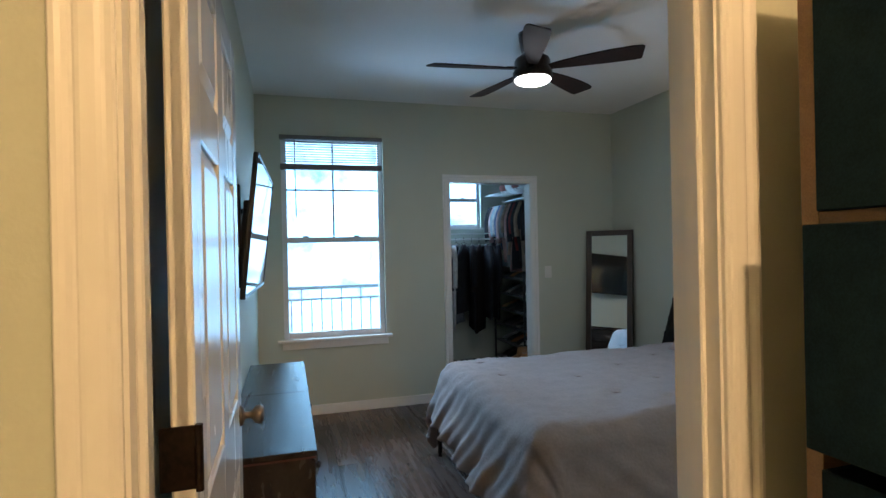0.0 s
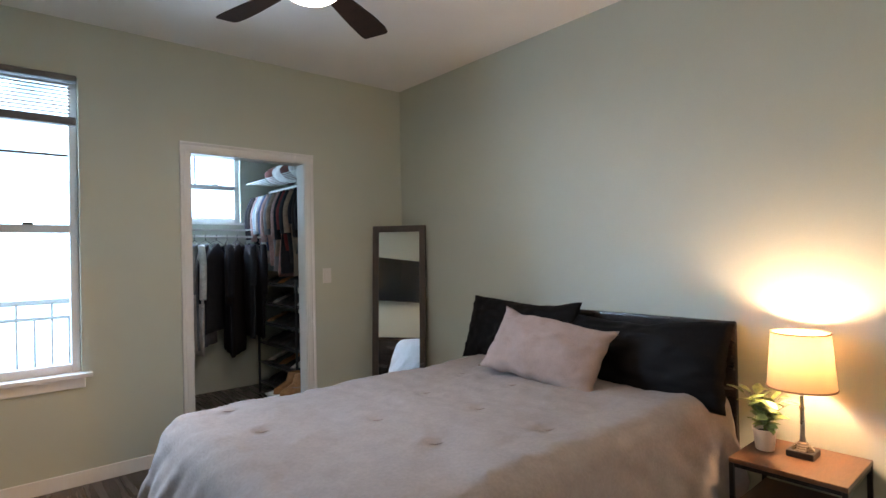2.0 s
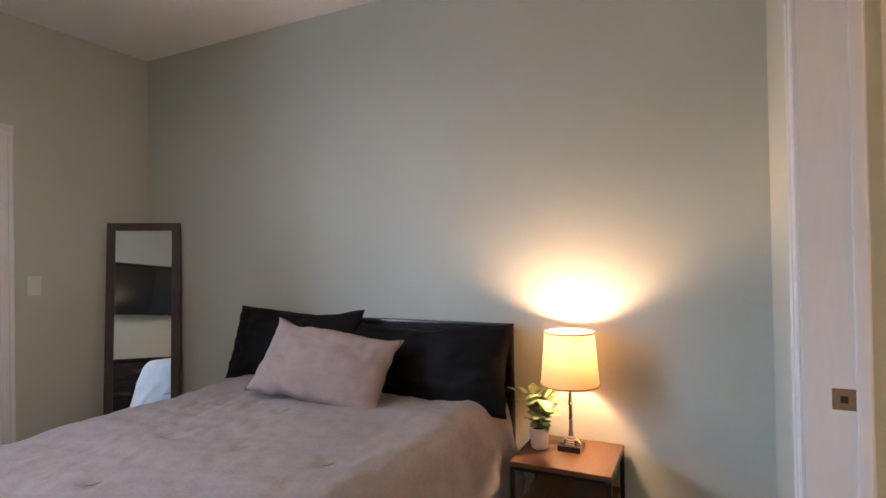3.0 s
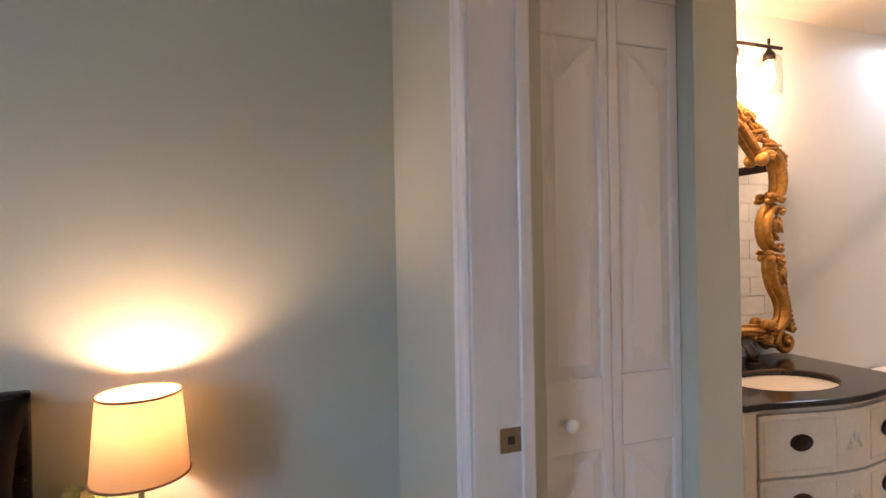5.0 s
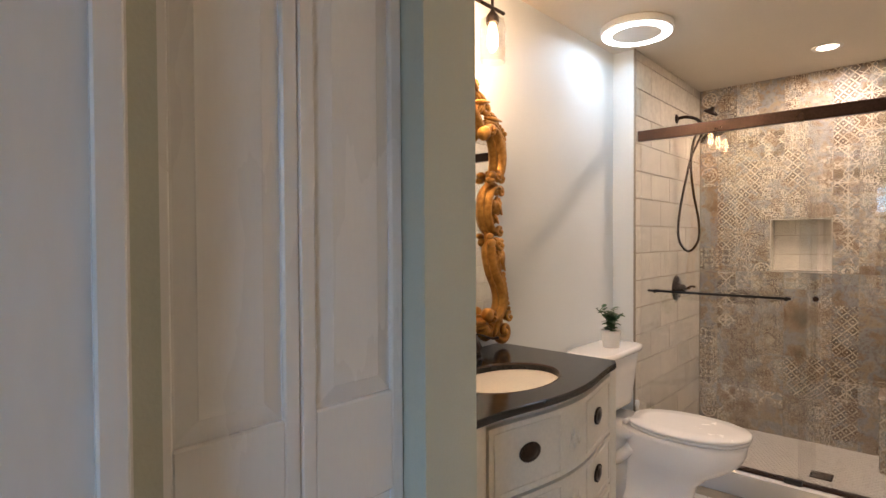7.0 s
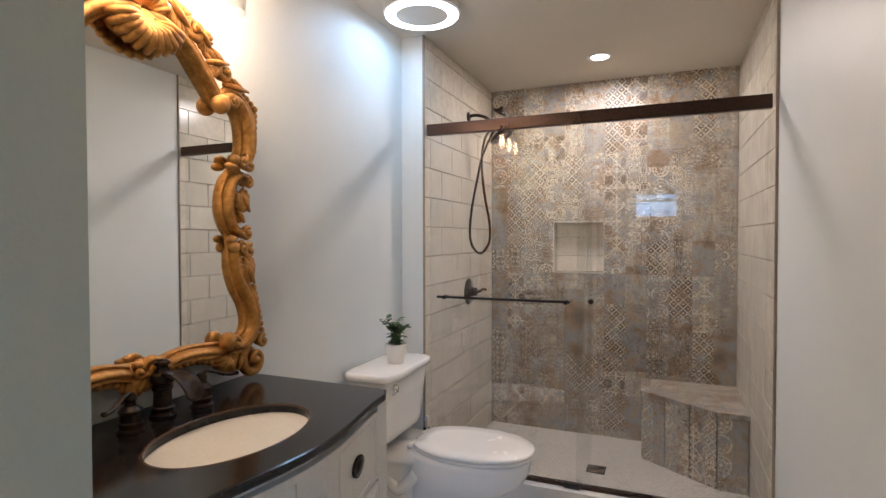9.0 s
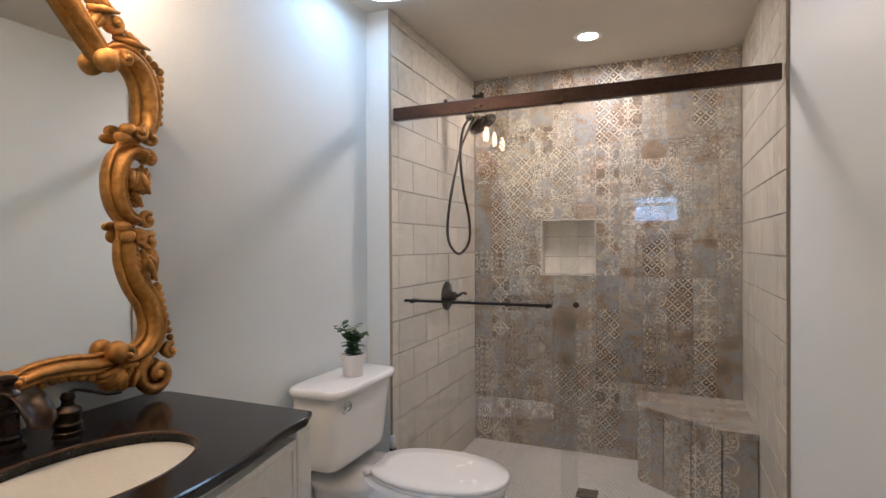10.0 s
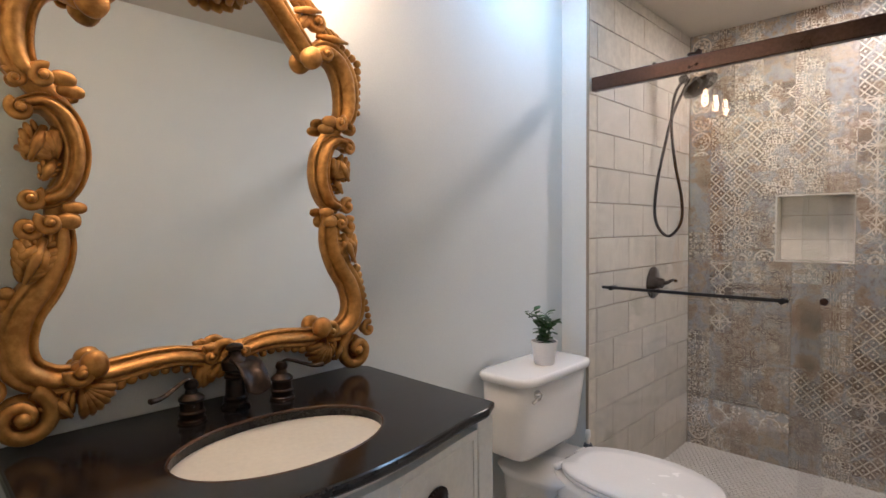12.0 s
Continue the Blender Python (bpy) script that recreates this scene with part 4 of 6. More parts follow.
n.remove(b)
dif, tra, mixs = n.new("ShaderNodeBsdfDiffuse"), n.new("ShaderNodeBsdfTranslucent"), n.new("ShaderNodeMixShader")
wv = n.new("ShaderNodeTexNoise")
wv.inputs["Scale"].default_value = 160
cr = n.new("ShaderNodeValToRGB")
cr.color_ramp.elements[0].color, cr.color_ramp.elements[1].color = (0.48, 0.30, 0.155, 1), (0.55, 0.37, 0.21, 1)
l.new(wv.outputs["Fac"], cr.inputs["Fac"])
for q in (dif, tra):
    l.new(cr.outputs["Color"], q.inputs["Color"])
mixs.inputs["Fac"].default_value = 0.125
l.new(dif.outputs[0], mixs.inputs[1])
l.new(tra.outputs[0], mixs.inputs[2])
l.new(mixs.outputs[0], n["Material Output"].inputs["Surface"])
SHADE = m
bm = bmesh.new()
lo = [bm.verts.new((0.127 * math.cos(a * math.pi / 24), 0.127 * math.sin(a * math.pi / 24), 0.286)) for a in range(48)]
hi = [bm.verts.new((0.108 * math.cos(a * math.pi / 24), 0.108 * math.sin(a * math.pi / 24), 0.523)) for a in range(48)]
for k in range(48):
    bm.faces.new((lo[k], lo[(k + 1) % 48], hi[(k + 1) % 48], hi[k]))
sh = part("shade", bm, SHADE, lampo, "cream fabric shade glowing from within", smooth=True)
for r, z in ((0.1275, 0.289), (0.1085, 0.520)):
    part("shade_trim", tube(bmesh.new(), [(r * math.cos(a * math.pi / 24), r * math.sin(a * math.pi / 24), z) for a in range(48)], 0.0035, 6, closed=True), mat("brown_trim", (0.25, 0.13, 0.07), 0.8), sh)
part("bulb", ellipsoid(bmesh.new(), (0, 0, 0.425), (0.028, 0.028, 0.04), 14), glow("bedside_bulb_glow", (1.0, 0.62, 0.28), 18), lampo, smooth=True).visible_shadow = False


def leaf_mesh(name, length, width, bend=0.3):
    bm = bmesh.new()
    rows = []
    for i in range(7):
        t = i / 6
        w = width * math.sin(math.pi * min(0.97, t * 0.93 + 0.04)) ** 0.8
        z = -bend * length * t * t
        rows.append([bm.verts.new((length * t, s * w / 2, z + abs(s) * 0.12 * width)) for s in (-1, 0, 1)])
    for a, c in zip(rows, rows[1:]):
        for k in range(2):
            bm.faces.new((a[k], a[k + 1], c[k + 1], c[k]))
    me = bpy.data.meshes.new(name)
    bm.to_mesh(me)
    bm.free()
    me.shade_smooth()
    return me


def plant(name, loc, pot_r, pot_h, stems, height, leafm, lw, label, seed, per=7, spread=0.5):
    rnd = random.Random(seed)
    t = thing(name, loc, label, "potted plant")
    part("pot", lathe(bmesh.new(), [(0, 0), (pot_r * 0.74, 0), (pot_r * 0.80, 0.004), (pot_r * 0.97, pot_h * 0.86), (pot_r * 1.03, pot_h * 0.87), (pot_r * 1.03, pot_h), (pot_r * 0.92, pot_h), (pot_r * 0.90, pot_h * 0.8), (0, pot_h * 0.8)], 28), POT, t, smooth=False)
    part("soil", lathe(bmesh.new(), [(0, pot_h * 0.81), (pot_r * 0.89, pot_h * 0.81), (pot_r * 0.6, pot_h * 0.87), (0, pot_h * 0.9)], 18), SOIL, t, smooth=True)
    me = leaf_mesh("leaf", lw, lw * 0.62)
    me.materials.append(leafm)
    for s in range(stems):
        a = 2 * math.pi * s / stems + rnd.uniform(-0.4, 0.4)
        lean, hh = rnd.uniform(0.1, spread), height * rnd.uniform(0.6, 1.0)
        pts = [Vector((math.cos(a) * lean * hh * t_ * t_, math.sin(a) * lean * hh * t_ * t_, pot_h * 0.85 + hh * t_)) for t_ in (0, 0.25, 0.5, 0.75, 1)]
        st = part("stem", tube(bmesh.new(), pts, [0.0022, 0.002, 0.0018, 0.0014, 0.001], 6), leafm, t)
        for k in range(per):
            q = (k + 1.2) / (per + 0.4)
            p = pts[min(3, int(q * 4))].lerp(pts[min(4, int(q * 4) + 1)], (q * 4) % 1)
            o = new("leaf", me)
            o.parent = t
            o.matrix_local = Matrix.Translation(p) @ pose(0, 0, 0, 0, 0, math.degrees(a) + k * 137 + rnd.uniform(-25, 25)) @ pose(0, 0, 0, rnd.uniform(-20, 20), rnd.uniform(-62, -5), 0) @ Matrix.Scale(rnd.uniform(0.65, 1.1), 4)
    return t


plant("potted_plant", (3.868, 2.075, 0.436), 0.046, 0.092, 12, 0.165, LEAFL, 0.070, "bushy light green plant in a white pot", 3, per=6, spread=0.9)

# ---- leaning mirror and switch ----
mm = thing("leaning_mirror", (3.865, 4.80, 0), "tall mirror in a grey-brown wood frame leaning in the corner", "mirror")
mm.matrix_world = pose(3.80, 4.735, 0.0, 0, 0, 131.0) @ pose(0, 0, 0, 5.0, 0, 0)
hw, hh = 0.225, 1.565
for a in ((-hw, -hw + 0.052, 0, hh), (hw - 0.052, hw, 0, hh)):
    part("stile", B(a[0], a[1], -0.012, 0.012, a[2], a[3], 0.003, 1), MIRRWOOD, mm)
for a in ((0, 0.052), (hh - 0.052, hh)):
    part("rail", B(-hw + 0.052, hw - 0.052, -0.0118, 0.0118, a[0], a[1], 0.003, 1), MIRRWOOD, mm)
part("mirror_glass", B(-hw + 0.0521, hw - 0.0521, -0.004, 0.004, 0.0521, hh - 0.0521), SILVER, mm, "clear mirror glass")
sw = thing("light_switch", (3.319, YW, 1.165), "white single rocker light switch by the closet", "light switch")
part("plate", B(-0.036, 0.036, -0.006, 0, -0.058, 0.058, 0.002, 2), WHITEPL, sw)
part("rocker", B(-0.012, 0.012, -0.010, -0.0055, -0.026, 0.026, 0.002, 1), WHITEPL, sw)

# ---- hall things ----
shelf = thing("cube_shelf", (1.80, 0.33, 0), "tall wood cube shelf holding dark fabric bins in the hall", "shelf")
ZS = (0.02, 0.385, 0.745, 1.105, 1.450, 1.80)
for k, z in enumerate(ZS):
    part("shelf_board", B(-0.17, 0.17, -0.53, 0.54, z - 0.009, z + 0.009, 0.001, 1), SHELFWOOD, shelf)
for y in (-0.548, -0.181, 0.180, 0.548):
    part("upright", B(-0.172, 0.172, y - 0.014, y + 0.014, 0, 1.84, 0.001, 1), SHELFWOOD, shelf)


def fabric_bin(y, z, out):
    t = thing("fabric_bin", (1.80 + 0.0 - out, 0.33 + y, z), "dark navy fabric storage bin with a black grommet", "storage bin", "bins in the hall shelf")
    for a in ((-0.168, -0.162, -0.160, 0.160), (0.155, 0.161, -0.160, 0.160), (-0.162, 0.155, -0.160, -0.154), (-0.162, 0.155, 0.154, 0.160)):
        part("side_panel", B(a[0], a[1], a[2], a[3], 0.0, 0.325, 0.002, 1), BIN, t)
    part("bottom_panel", B(-0.162, 0.155, -0.154, 0.154, 0.0, 0.006), BIN, t)
    g = lathe(bmesh.new(), [(0.013, 0), (0.021, 0.0), (0.021, 0.003), (0.013, 0.004)], 16)
    bmesh.ops.transform(g, matrix=pose(-0.168, 0, 0.245, 0, -90, 0), verts=g.verts)
    part("grommet", g, BLACKPL, t)


for k, z in enumerate(ZS[:-1]):
    for j, y in enumerate((0.364, 0.0, -0.364)):
        fabric_bin(y, z + 0.0095, 0.05 if k == 3 else 0.022)
hl = thing("hall_ceiling_lamp", (1.42, -1.0, 2.6), "lit round glass hall ceiling lamp", "ceiling lamp")
part("base", lathe(bmesh.new(), [(0, 0), (0.15, 0), (0.15, -0.02), (0.14, -0.03), (0, -0.03)], 32), NICKEL, hl, smooth=True)
part("globe", lathe(bmesh.new(), [(0, -0.031), (0.14, -0.031), (0.135, -0.06), (0.10, -0.10), (0.05, -0.118), (0, -0.122)], 32), glow("hall_globe_glow", (1.0, 0.70, 0.40), 5), hl, smooth=True).visible_shadow = False

# ---- bathroom things ----
bif = thing("bifold_door", (3.435, 0.94, 0.012), "white two-leaf bifold closet door with arched raised panels and a round knob", "door", kind="structure", rz=-90)
BIW = 0.2385
for k in range(2):
    lf = panel_door("leaf", BIW, 2.03, 0.030, ((0.16, 0.78), (0.98, 1.90)), DOORP, bif, arched=1 if k == 0 else -1, cols=1)
    lf.location.x = k * (BIW + 0.0015)
kb = lathe(bmesh.new(), [(0.013, 0), (0.010, 0.008), (0.012, 0.014), (0.018, 0.022), (0.019, 0.030), (0.013, 0.037), (0, 0.039)], 20)
bmesh.ops.transform(kb, matrix=pose(0.092, -0.015, 0.865, 90, 0, 0), verts=kb.verts)
part("knob", kb, WHITEPL, bif, "white round knob", smooth=True)
part("track", B(0, 0.48, -0.012, 0.012, 2.031, 2.046), TRIM, bif)

CY = -0.29


def front_x(y):
    u = min(1.0, abs(y - CY) / 0.45)
    return 3.424 + 0.060 * (0.5 - 0.5 * math.cos(math.pi * u))


vanity = thing("vanity", (3.75, CY, 0), "cream painted bow-front vanity with oval bronze pulls", "vanity")
VO = Vector((3.75, CY, 0))


def curved_slab(y0, y1, z0, z1, inset, depth, bevel=0.0, seg=24):
    """A front that follows the bowed line of the vanity."""
    ol = []
    for k in range(seg + 1):
        y = y0 + (y1 - y0) * k / seg
        ol.append((front_x(y) + inset - VO.x, y - VO.y))
    for k in range(seg, -1, -1):
        y = y0 + (y1 - y0) * k / seg
        ol.append((front_x(y) + inset + depth - VO.x, y - VO.y))
    bm = bmesh.new()
    prism(bm, ol, z0, z1)
    if bevel:
        es = [e for e in bm.edges if len(e.link_faces) == 2 and e.calc_face_angle(0) > 0.6]
        bmesh.ops.bevel(bm, geom=es, offset=bevel, segments=2, profile=0.6, affect="EDGES")
    return bm


ol = [(front_x(CY + 0.42 - 0.84 * k / 24) + 0.035 - VO.x, 0.42 - 0.84 * k / 24) for k in range(25)] + [(0.295, -0.42), (0.295, 0.42)]
part("carcass", prism(bmesh.new(), ol, 0.10, 0.7995), CREAM, vanity)
for s in (-1, 1):
    bm = bmesh.new()
    y = CY + s * 0.405
    box(bm, front_x(y) + 0.012 - VO.x, front_x(y) + 0.075 - VO.x, s * 0.405 - 0.028, s * 0.405 + 0.028, FB, 0.7995, 0.006, 2)
    part("corner_post", bm, CREAM, vanity)
    bm = bmesh.new()
    box(bm, 0.22, 0.29, s * 0.405 - 0.028, s * 0.405 + 0.028, FB, 0.0995, 0.006, 2)
    part("foot", bm, CREAM, vanity)
part("apron", curved_slab(CY - 0.372, CY + 0.372, 0.10, 0.19, 0.026, 0.02, 0.004), CREAM, vanity)
ovals = {}


def oval_pull(y, z, parent):
    if "me" not in ovals:
        bm = lathe(bmesh.new(), [(0.0, 0), (0.041, 0), (0.041, 0.003), (0.036, 0.007), (0.031, 0.006), (0.022, 0.011), (0.0, 0.014)], 28, ax=1.0, ay=0.68)
        for k in range(24):
            a = 2 * math.pi * k / 24
            ellipsoid(bm, (0.0385 * math.cos(a), 0.026 * math.sin(a), 0.005), (0.0028, 0.0028, 0.0022), 6)
        bmesh.ops.transform(bm, matrix=Matrix(((0, 0, -1, 0), (1, 0, 0, 0), (0, 1, 0, 0), (0, 0, 0, 1))), verts=bm.verts)
        me = bpy.data.meshes.new("pull")
        bm.to_mesh(me)
        bm.free()
        me.shade_smooth()
        me.materials.append(BRONZE)
        ovals["me"] = me
    o = new("pull", ovals["me"])
    o.parent = parent
    slope = (front_x(y + 0.01) - front_x(y - 0.01)) / 0.02
    o.matrix_local = Matrix.Translation((front_x(y) + 0.0105 - VO.x, y - VO.y, z)) @ Matrix.Rotation(math.atan(-slope), 4, "Z")
    return tagged(o, "dark beaded oval pull")


for z0, z1 in ((0.575, 0.780), (0.390, 0.564), (0.20, 0.378)):
    d = part("drawer", curved_slab(CY - 0.370, CY + 0.370, z0, z1, 0.012, 0.022, 0.004), CREAM, vanity)
    for y in (CY - 0.198, CY + 0.218):
        oval_pull(y, z0 + (0.110 if z0 > 0.5 else 0.098), d)
    for y0, y1 in ((CY - 0.352, CY - 0.085), (CY + 0.085, CY + 0.352)):
        bm = bmesh.new()
        zz0, zz1 = z0 + 0.018, z1 - 0.018
        pts = [(front_x(y0 + (y1 - y0) * k / 10) + 0.0115 - VO.x, y0 + (y1 - y0) * k / 10 - VO.y, zz0) for k in range(11)]
        pts += [(front_x(y1 - (y1 - y0) * k / 10) + 0.0115 - VO.x, y1 - (y1 - y0) * k / 10 - VO.y, zz1) for k in range(11)]
        tube(bm, pts, 0.003, 6, closed=True)
        part("moulding", bm, CREAM, d)
    bm = bmesh.new()
    for k, (dy, dz, rr) in enumerate(((0, 0.06, 0.012), (0.018, 0.05, 0.009), (-0.018, 0.05, 0.009), (0.030, 0.03, 0.008), (-0.030, 0.03, 0.008), (0, 0.025, 0.010))):
        ellipsoid(bm, (front_x(CY + dy) + 0.012 - VO.x, dy, z0 + 0.05 + dz), (0.006, rr, rr * 1.6), 8)
    part("carved_applique", bm, CREAM, d, smooth=True)

# stone top with an oval undermount basin
BCX, BCY, BRX, BRY = 3.680, CY + 0.018, 0.155, 0.226
top = thing("stone_countertop", (VO.x, VO.y, 0.792), "polished black stone vanity top with a bowed edge", "countertop")
bm = bmesh.new()
seg = 72
outer, inner = [], []
y0, y1 = CY - 0.455, CY + 0.455
for k in range(seg):
    a = 2 * math.pi * k / seg
    dx, dy = math.cos(a), math.sin(a)
    t = 0.0
    lo_t, hi_t = 0.0, 1.5
    for _ in range(40):
        t = (lo_t + hi_t) / 2
        px, py = BCX + dx * t, BCY + dy * t
        if y0 < py < y1 and front_x(py) < px < 4.056:
            lo_t = t
        else:
            hi_t = t
    outer.append((BCX + dx * t - VO.x, BCY + dy * t - VO.y))
    inner.append((BCX + dx * BRX - VO.x, BCY + dy * BRY - VO.y))
def ring(pts, z, grow=0.0, c=(BCX - VO.x, BCY - VO.y)):
    return [bm.verts.new((x + grow * (x - c[0]) / max(0.01, math.hypot(x - c[0], y - c[1])), y + grow * (y - c[1]) / max(0.01, math.hypot(x - c[0], y - c[1])), z)) for x, y in pts]
rings = [ring(inner, 0.0), ring(inner, 0.028, -0.0), ring(inner, 0.032, 0.004), ring(outer, 0.032, -0.008), ring(outer, 0.030, -0.003), ring(outer, 0.024, 0.0), ring(outer, 0.015, -0.001), ring(outer, 0.010, -0.005), ring(outer, 0.008, -0.012)]
for a, c in zip(rings, rings[1:] + rings[:1]):
    for k in range(seg):
        bm.faces.new((a[k], a[(k + 1) % seg], c[(k + 1) % seg], c[k]))
part("slab", bm, STONE, top)
rim = [(BCX - VO.x + (BRX + 0.001) * math.cos(2 * math.pi * k / 64), BCY - VO.y + (BRY + 0.001) * math.sin(2 * math.pi * k / 64), 0.0295) for k in range(64)]
# brown colour paints the warm reflection along the black stone's rounded edge
part("cutout_edge", tube(bmesh.new(), rim, 0.0040, 8, closed=True), mat("edge_reflection_brown", (0.075, 0.040, 0.026), 0.18, var=0.2, bump=0.0), top, "rounded edge of the basin cut-out, coloured as its brown reflection", smooth=True)
basin = thing("wash_basin", (BCX, BCY, 0.792), "cream oval undermount wash basin with a bronze drain", "basin")
prof = [(1.02, 0.0), (1.02, -0.004), (0.985, -0.006), (0.97, -0.03), (0.90, -0.075), (0.72, -0.115), (0.40, -0.138), (0.10, -0.145)]
bm = bmesh.new()
rows = [[bm.verts.new((BRX * r * math.cos(2 * math.pi * k / 56), BRY * r * math.sin(2 * math.pi * k / 56), z)) for k in range(56)] for r, z in prof]
for a, c in zip(rows, rows[1:]):
    for k in range(56):
        bm.faces.new((a[k], a[(k + 1) % 56], c[(k + 1) % 56], c[k]))
bm.faces.new(rows[-1])
bs = part("bowl", bm, mat("cream_porcelain", (0.76, 0.66, 0.58), 0.14, var=0.02, bump=0, rvar=0.03), basin, smooth=True)
part("drain", lathe(bmesh.new(), [(0, -0.143), (0.024, -0.143), (0.024, -0.138), (0.018, -0.136), (0, -0.135)], 20), BRONZE, basin, smooth=True)


def turned(prof, loc, parent, name, mtl=None, seg=24):
    bm = lathe(bmesh.new(), prof, seg)
    bmesh.ops.translate(bm, verts=bm.verts, vec=loc)
    ob = part(name, bm, mtl or BRONZE, parent, smooth=True)
    ob.data.set_sharp_from_angle(angle=radians(42))
    return ob


faucet = thing("faucet", (3.942, CY + 0.005, 0.824), "oil-rubbed bronze waterfall faucet with two lever handles", "faucet")
turned([(0, 0), (0.034, 0), (0.034, 0.006), (0.029, 0.009), (0.027, 0.016), (0.029, 0.019), (0.029, 0.026), (0.024, 0.030), (0.022, 0.070), (0.026, 0.074), (0.026, 0.080), (0.023, 0.083), (0.023, 0.090), (0.030, 0.094), (0.031, 0.112), (0.027, 0.118), (0.020, 0.122), (0.015, 0.130), (0.015, 0.138), (0.021, 0.142), (0.020, 0.149), (0.012, 0.154), (0, 0.156)], (0, 0, 0), faucet, "column")
bm = bmesh.new()
sp = smooth_path([(0.0, 0, 0.098), (-0.035, 0, 0.112), (-0.075, 0, 0.108), (-0.108, 0, 0.082), (-0.122, 0, 0.060)], 5)
rws = []
for i, p in enumerate(sp):
    w = 0.016 + 0.014 * min(1, i / 8)
    rws.append([bm.verts.new((p.x, p.y + w * q, p.z + 0.014 * abs(q) ** 2 + dz)) for dz in (0, -0.005) for q in ((-1, -0.6, 0, 0.6, 1) if dz == 0 else (1, 0.6, 0, -0.6, -1))])
for a, c in zip(rws, rws[1:]):
    for k in range(10):
        bm.faces.new((a[k], a[(k + 1) % 10], c[(k + 1) % 10], c[k]))
bm.faces.new(rws[0])
bm.faces.new(rws[-1])
part("spout", bm, BRONZE, faucet, "open trough spout", smooth=True)
for s in (-1, 1):
    hd = turned([(0, 0), (0.031, 0), (0.031, 0.006), (0.027, 0.009), (0.027, 0.016), (0.029, 0.019), (0.029, 0.023), (0.025, 0.027), (0.025, 0.046), (0.028, 0.049), (0.028, 0.053), (0.021, 0.060), (0.014, 0.064), (0.012, 0.074), (0.015, 0.078), (0.015, 0.084), (0.011, 0.093), (0, 0.095)], (-0.022, s * 0.111, 0), faucet, "handle_base")
    bm = bmesh.new()
    lv = smooth_path([(-0.022, s * 0.108, 0.088), (-0.028, s * 0.122, 0.097), (-0.040, s * 0.150, 0.088), (-0.054, s * 0.182, 0.076), (-0.064, s * 0.208, 0.076)], 5)
    tube(bm, lv, [0.0050 + 0.0045 * (i / len(lv)) ** 2 for i in range(len(lv))], 10, flat=0.7)
    part("lever", bm, BRONZE, hd, smooth=True)

# ---- gilded mirror ----
gm = thing("gilded_mirror", (4.02, CY + 0.012, 0.835), "large ornate gilded rococo mirror standing on the vanity top", "mirror")
HALF = ((0.0, 0.112), (0.06, 0.116), (0.11, 0.122), (0.17, 0.122), (0.225, 0.116), (0.290, 0.116), (0.345, 0.118), (0.388, 0.145), (0.402, 0.195), (0.388, 0.255), (0.350, 0.315), (0.325, 0.375), (0.322, 0.440), (0.315, 0.497), (0.294, 0.540), (0.290, 0.595), (0.305, 0.650), (0.345, 0.705), (0.382, 0.755), (0.388, 0.805), (0.378, 0.862), (0.345, 0.905), (0.300, 0.915), (0.250, 0.920), (0.200, 0.970), (0.140, 1.035), (0.07, 1.070), (0.0, 1.075))
# local axes: x out of the wall is -x, across is y, up is z


def gold(name, bm, label="", parent=None):
    return part(name, bm, GOLD, parent or gm, label, smooth=True)


curve = smooth_path([(0, s, z) for s, z in HALF], 7)
full = [Vector((0, -p.y, p.z)) for p in curve] + [Vector((0, p.y, p.z)) for p in reversed(curve[1:-1])]
ctr = Vector((0, 0, 0.60))


def moulding(pts, prof):
    """Sweeps a picture-frame profile of (across, proud) around the closed outline."""
    bm = bmesh.new()
    n = len(pts)
    rings = []
    for i, p in enumerate(pts):
        t = (pts[(i + 1) % n] - pts[i - 1]).normalized()
        nrm = Vector((0, t.z, -t.y))
        if nrm.dot(p - ctr) < 0:
            nrm = -nrm
        rings.append([bm.verts.new((-d, p.y + nrm.y * a, p.z + nrm.z * a)) for a, d in prof])
    k = len(prof)
    for i in range(n):
        a, c = rings[i], rings[(i + 1) % n]
        for j in range(k):
            bm.faces.new((a[j], a[(j + 1) % k], c[(j + 1) % k], c[j]))
    return bm


gold("frame", moulding(full, ((-0.024, 0.0), (-0.024, 0.016), (-0.014, 0.024), (0.0, 0.026), (0.014, 0.024), (0.024, 0.016), (0.026, 0.0))), "gilded back frame under the carved limbs")


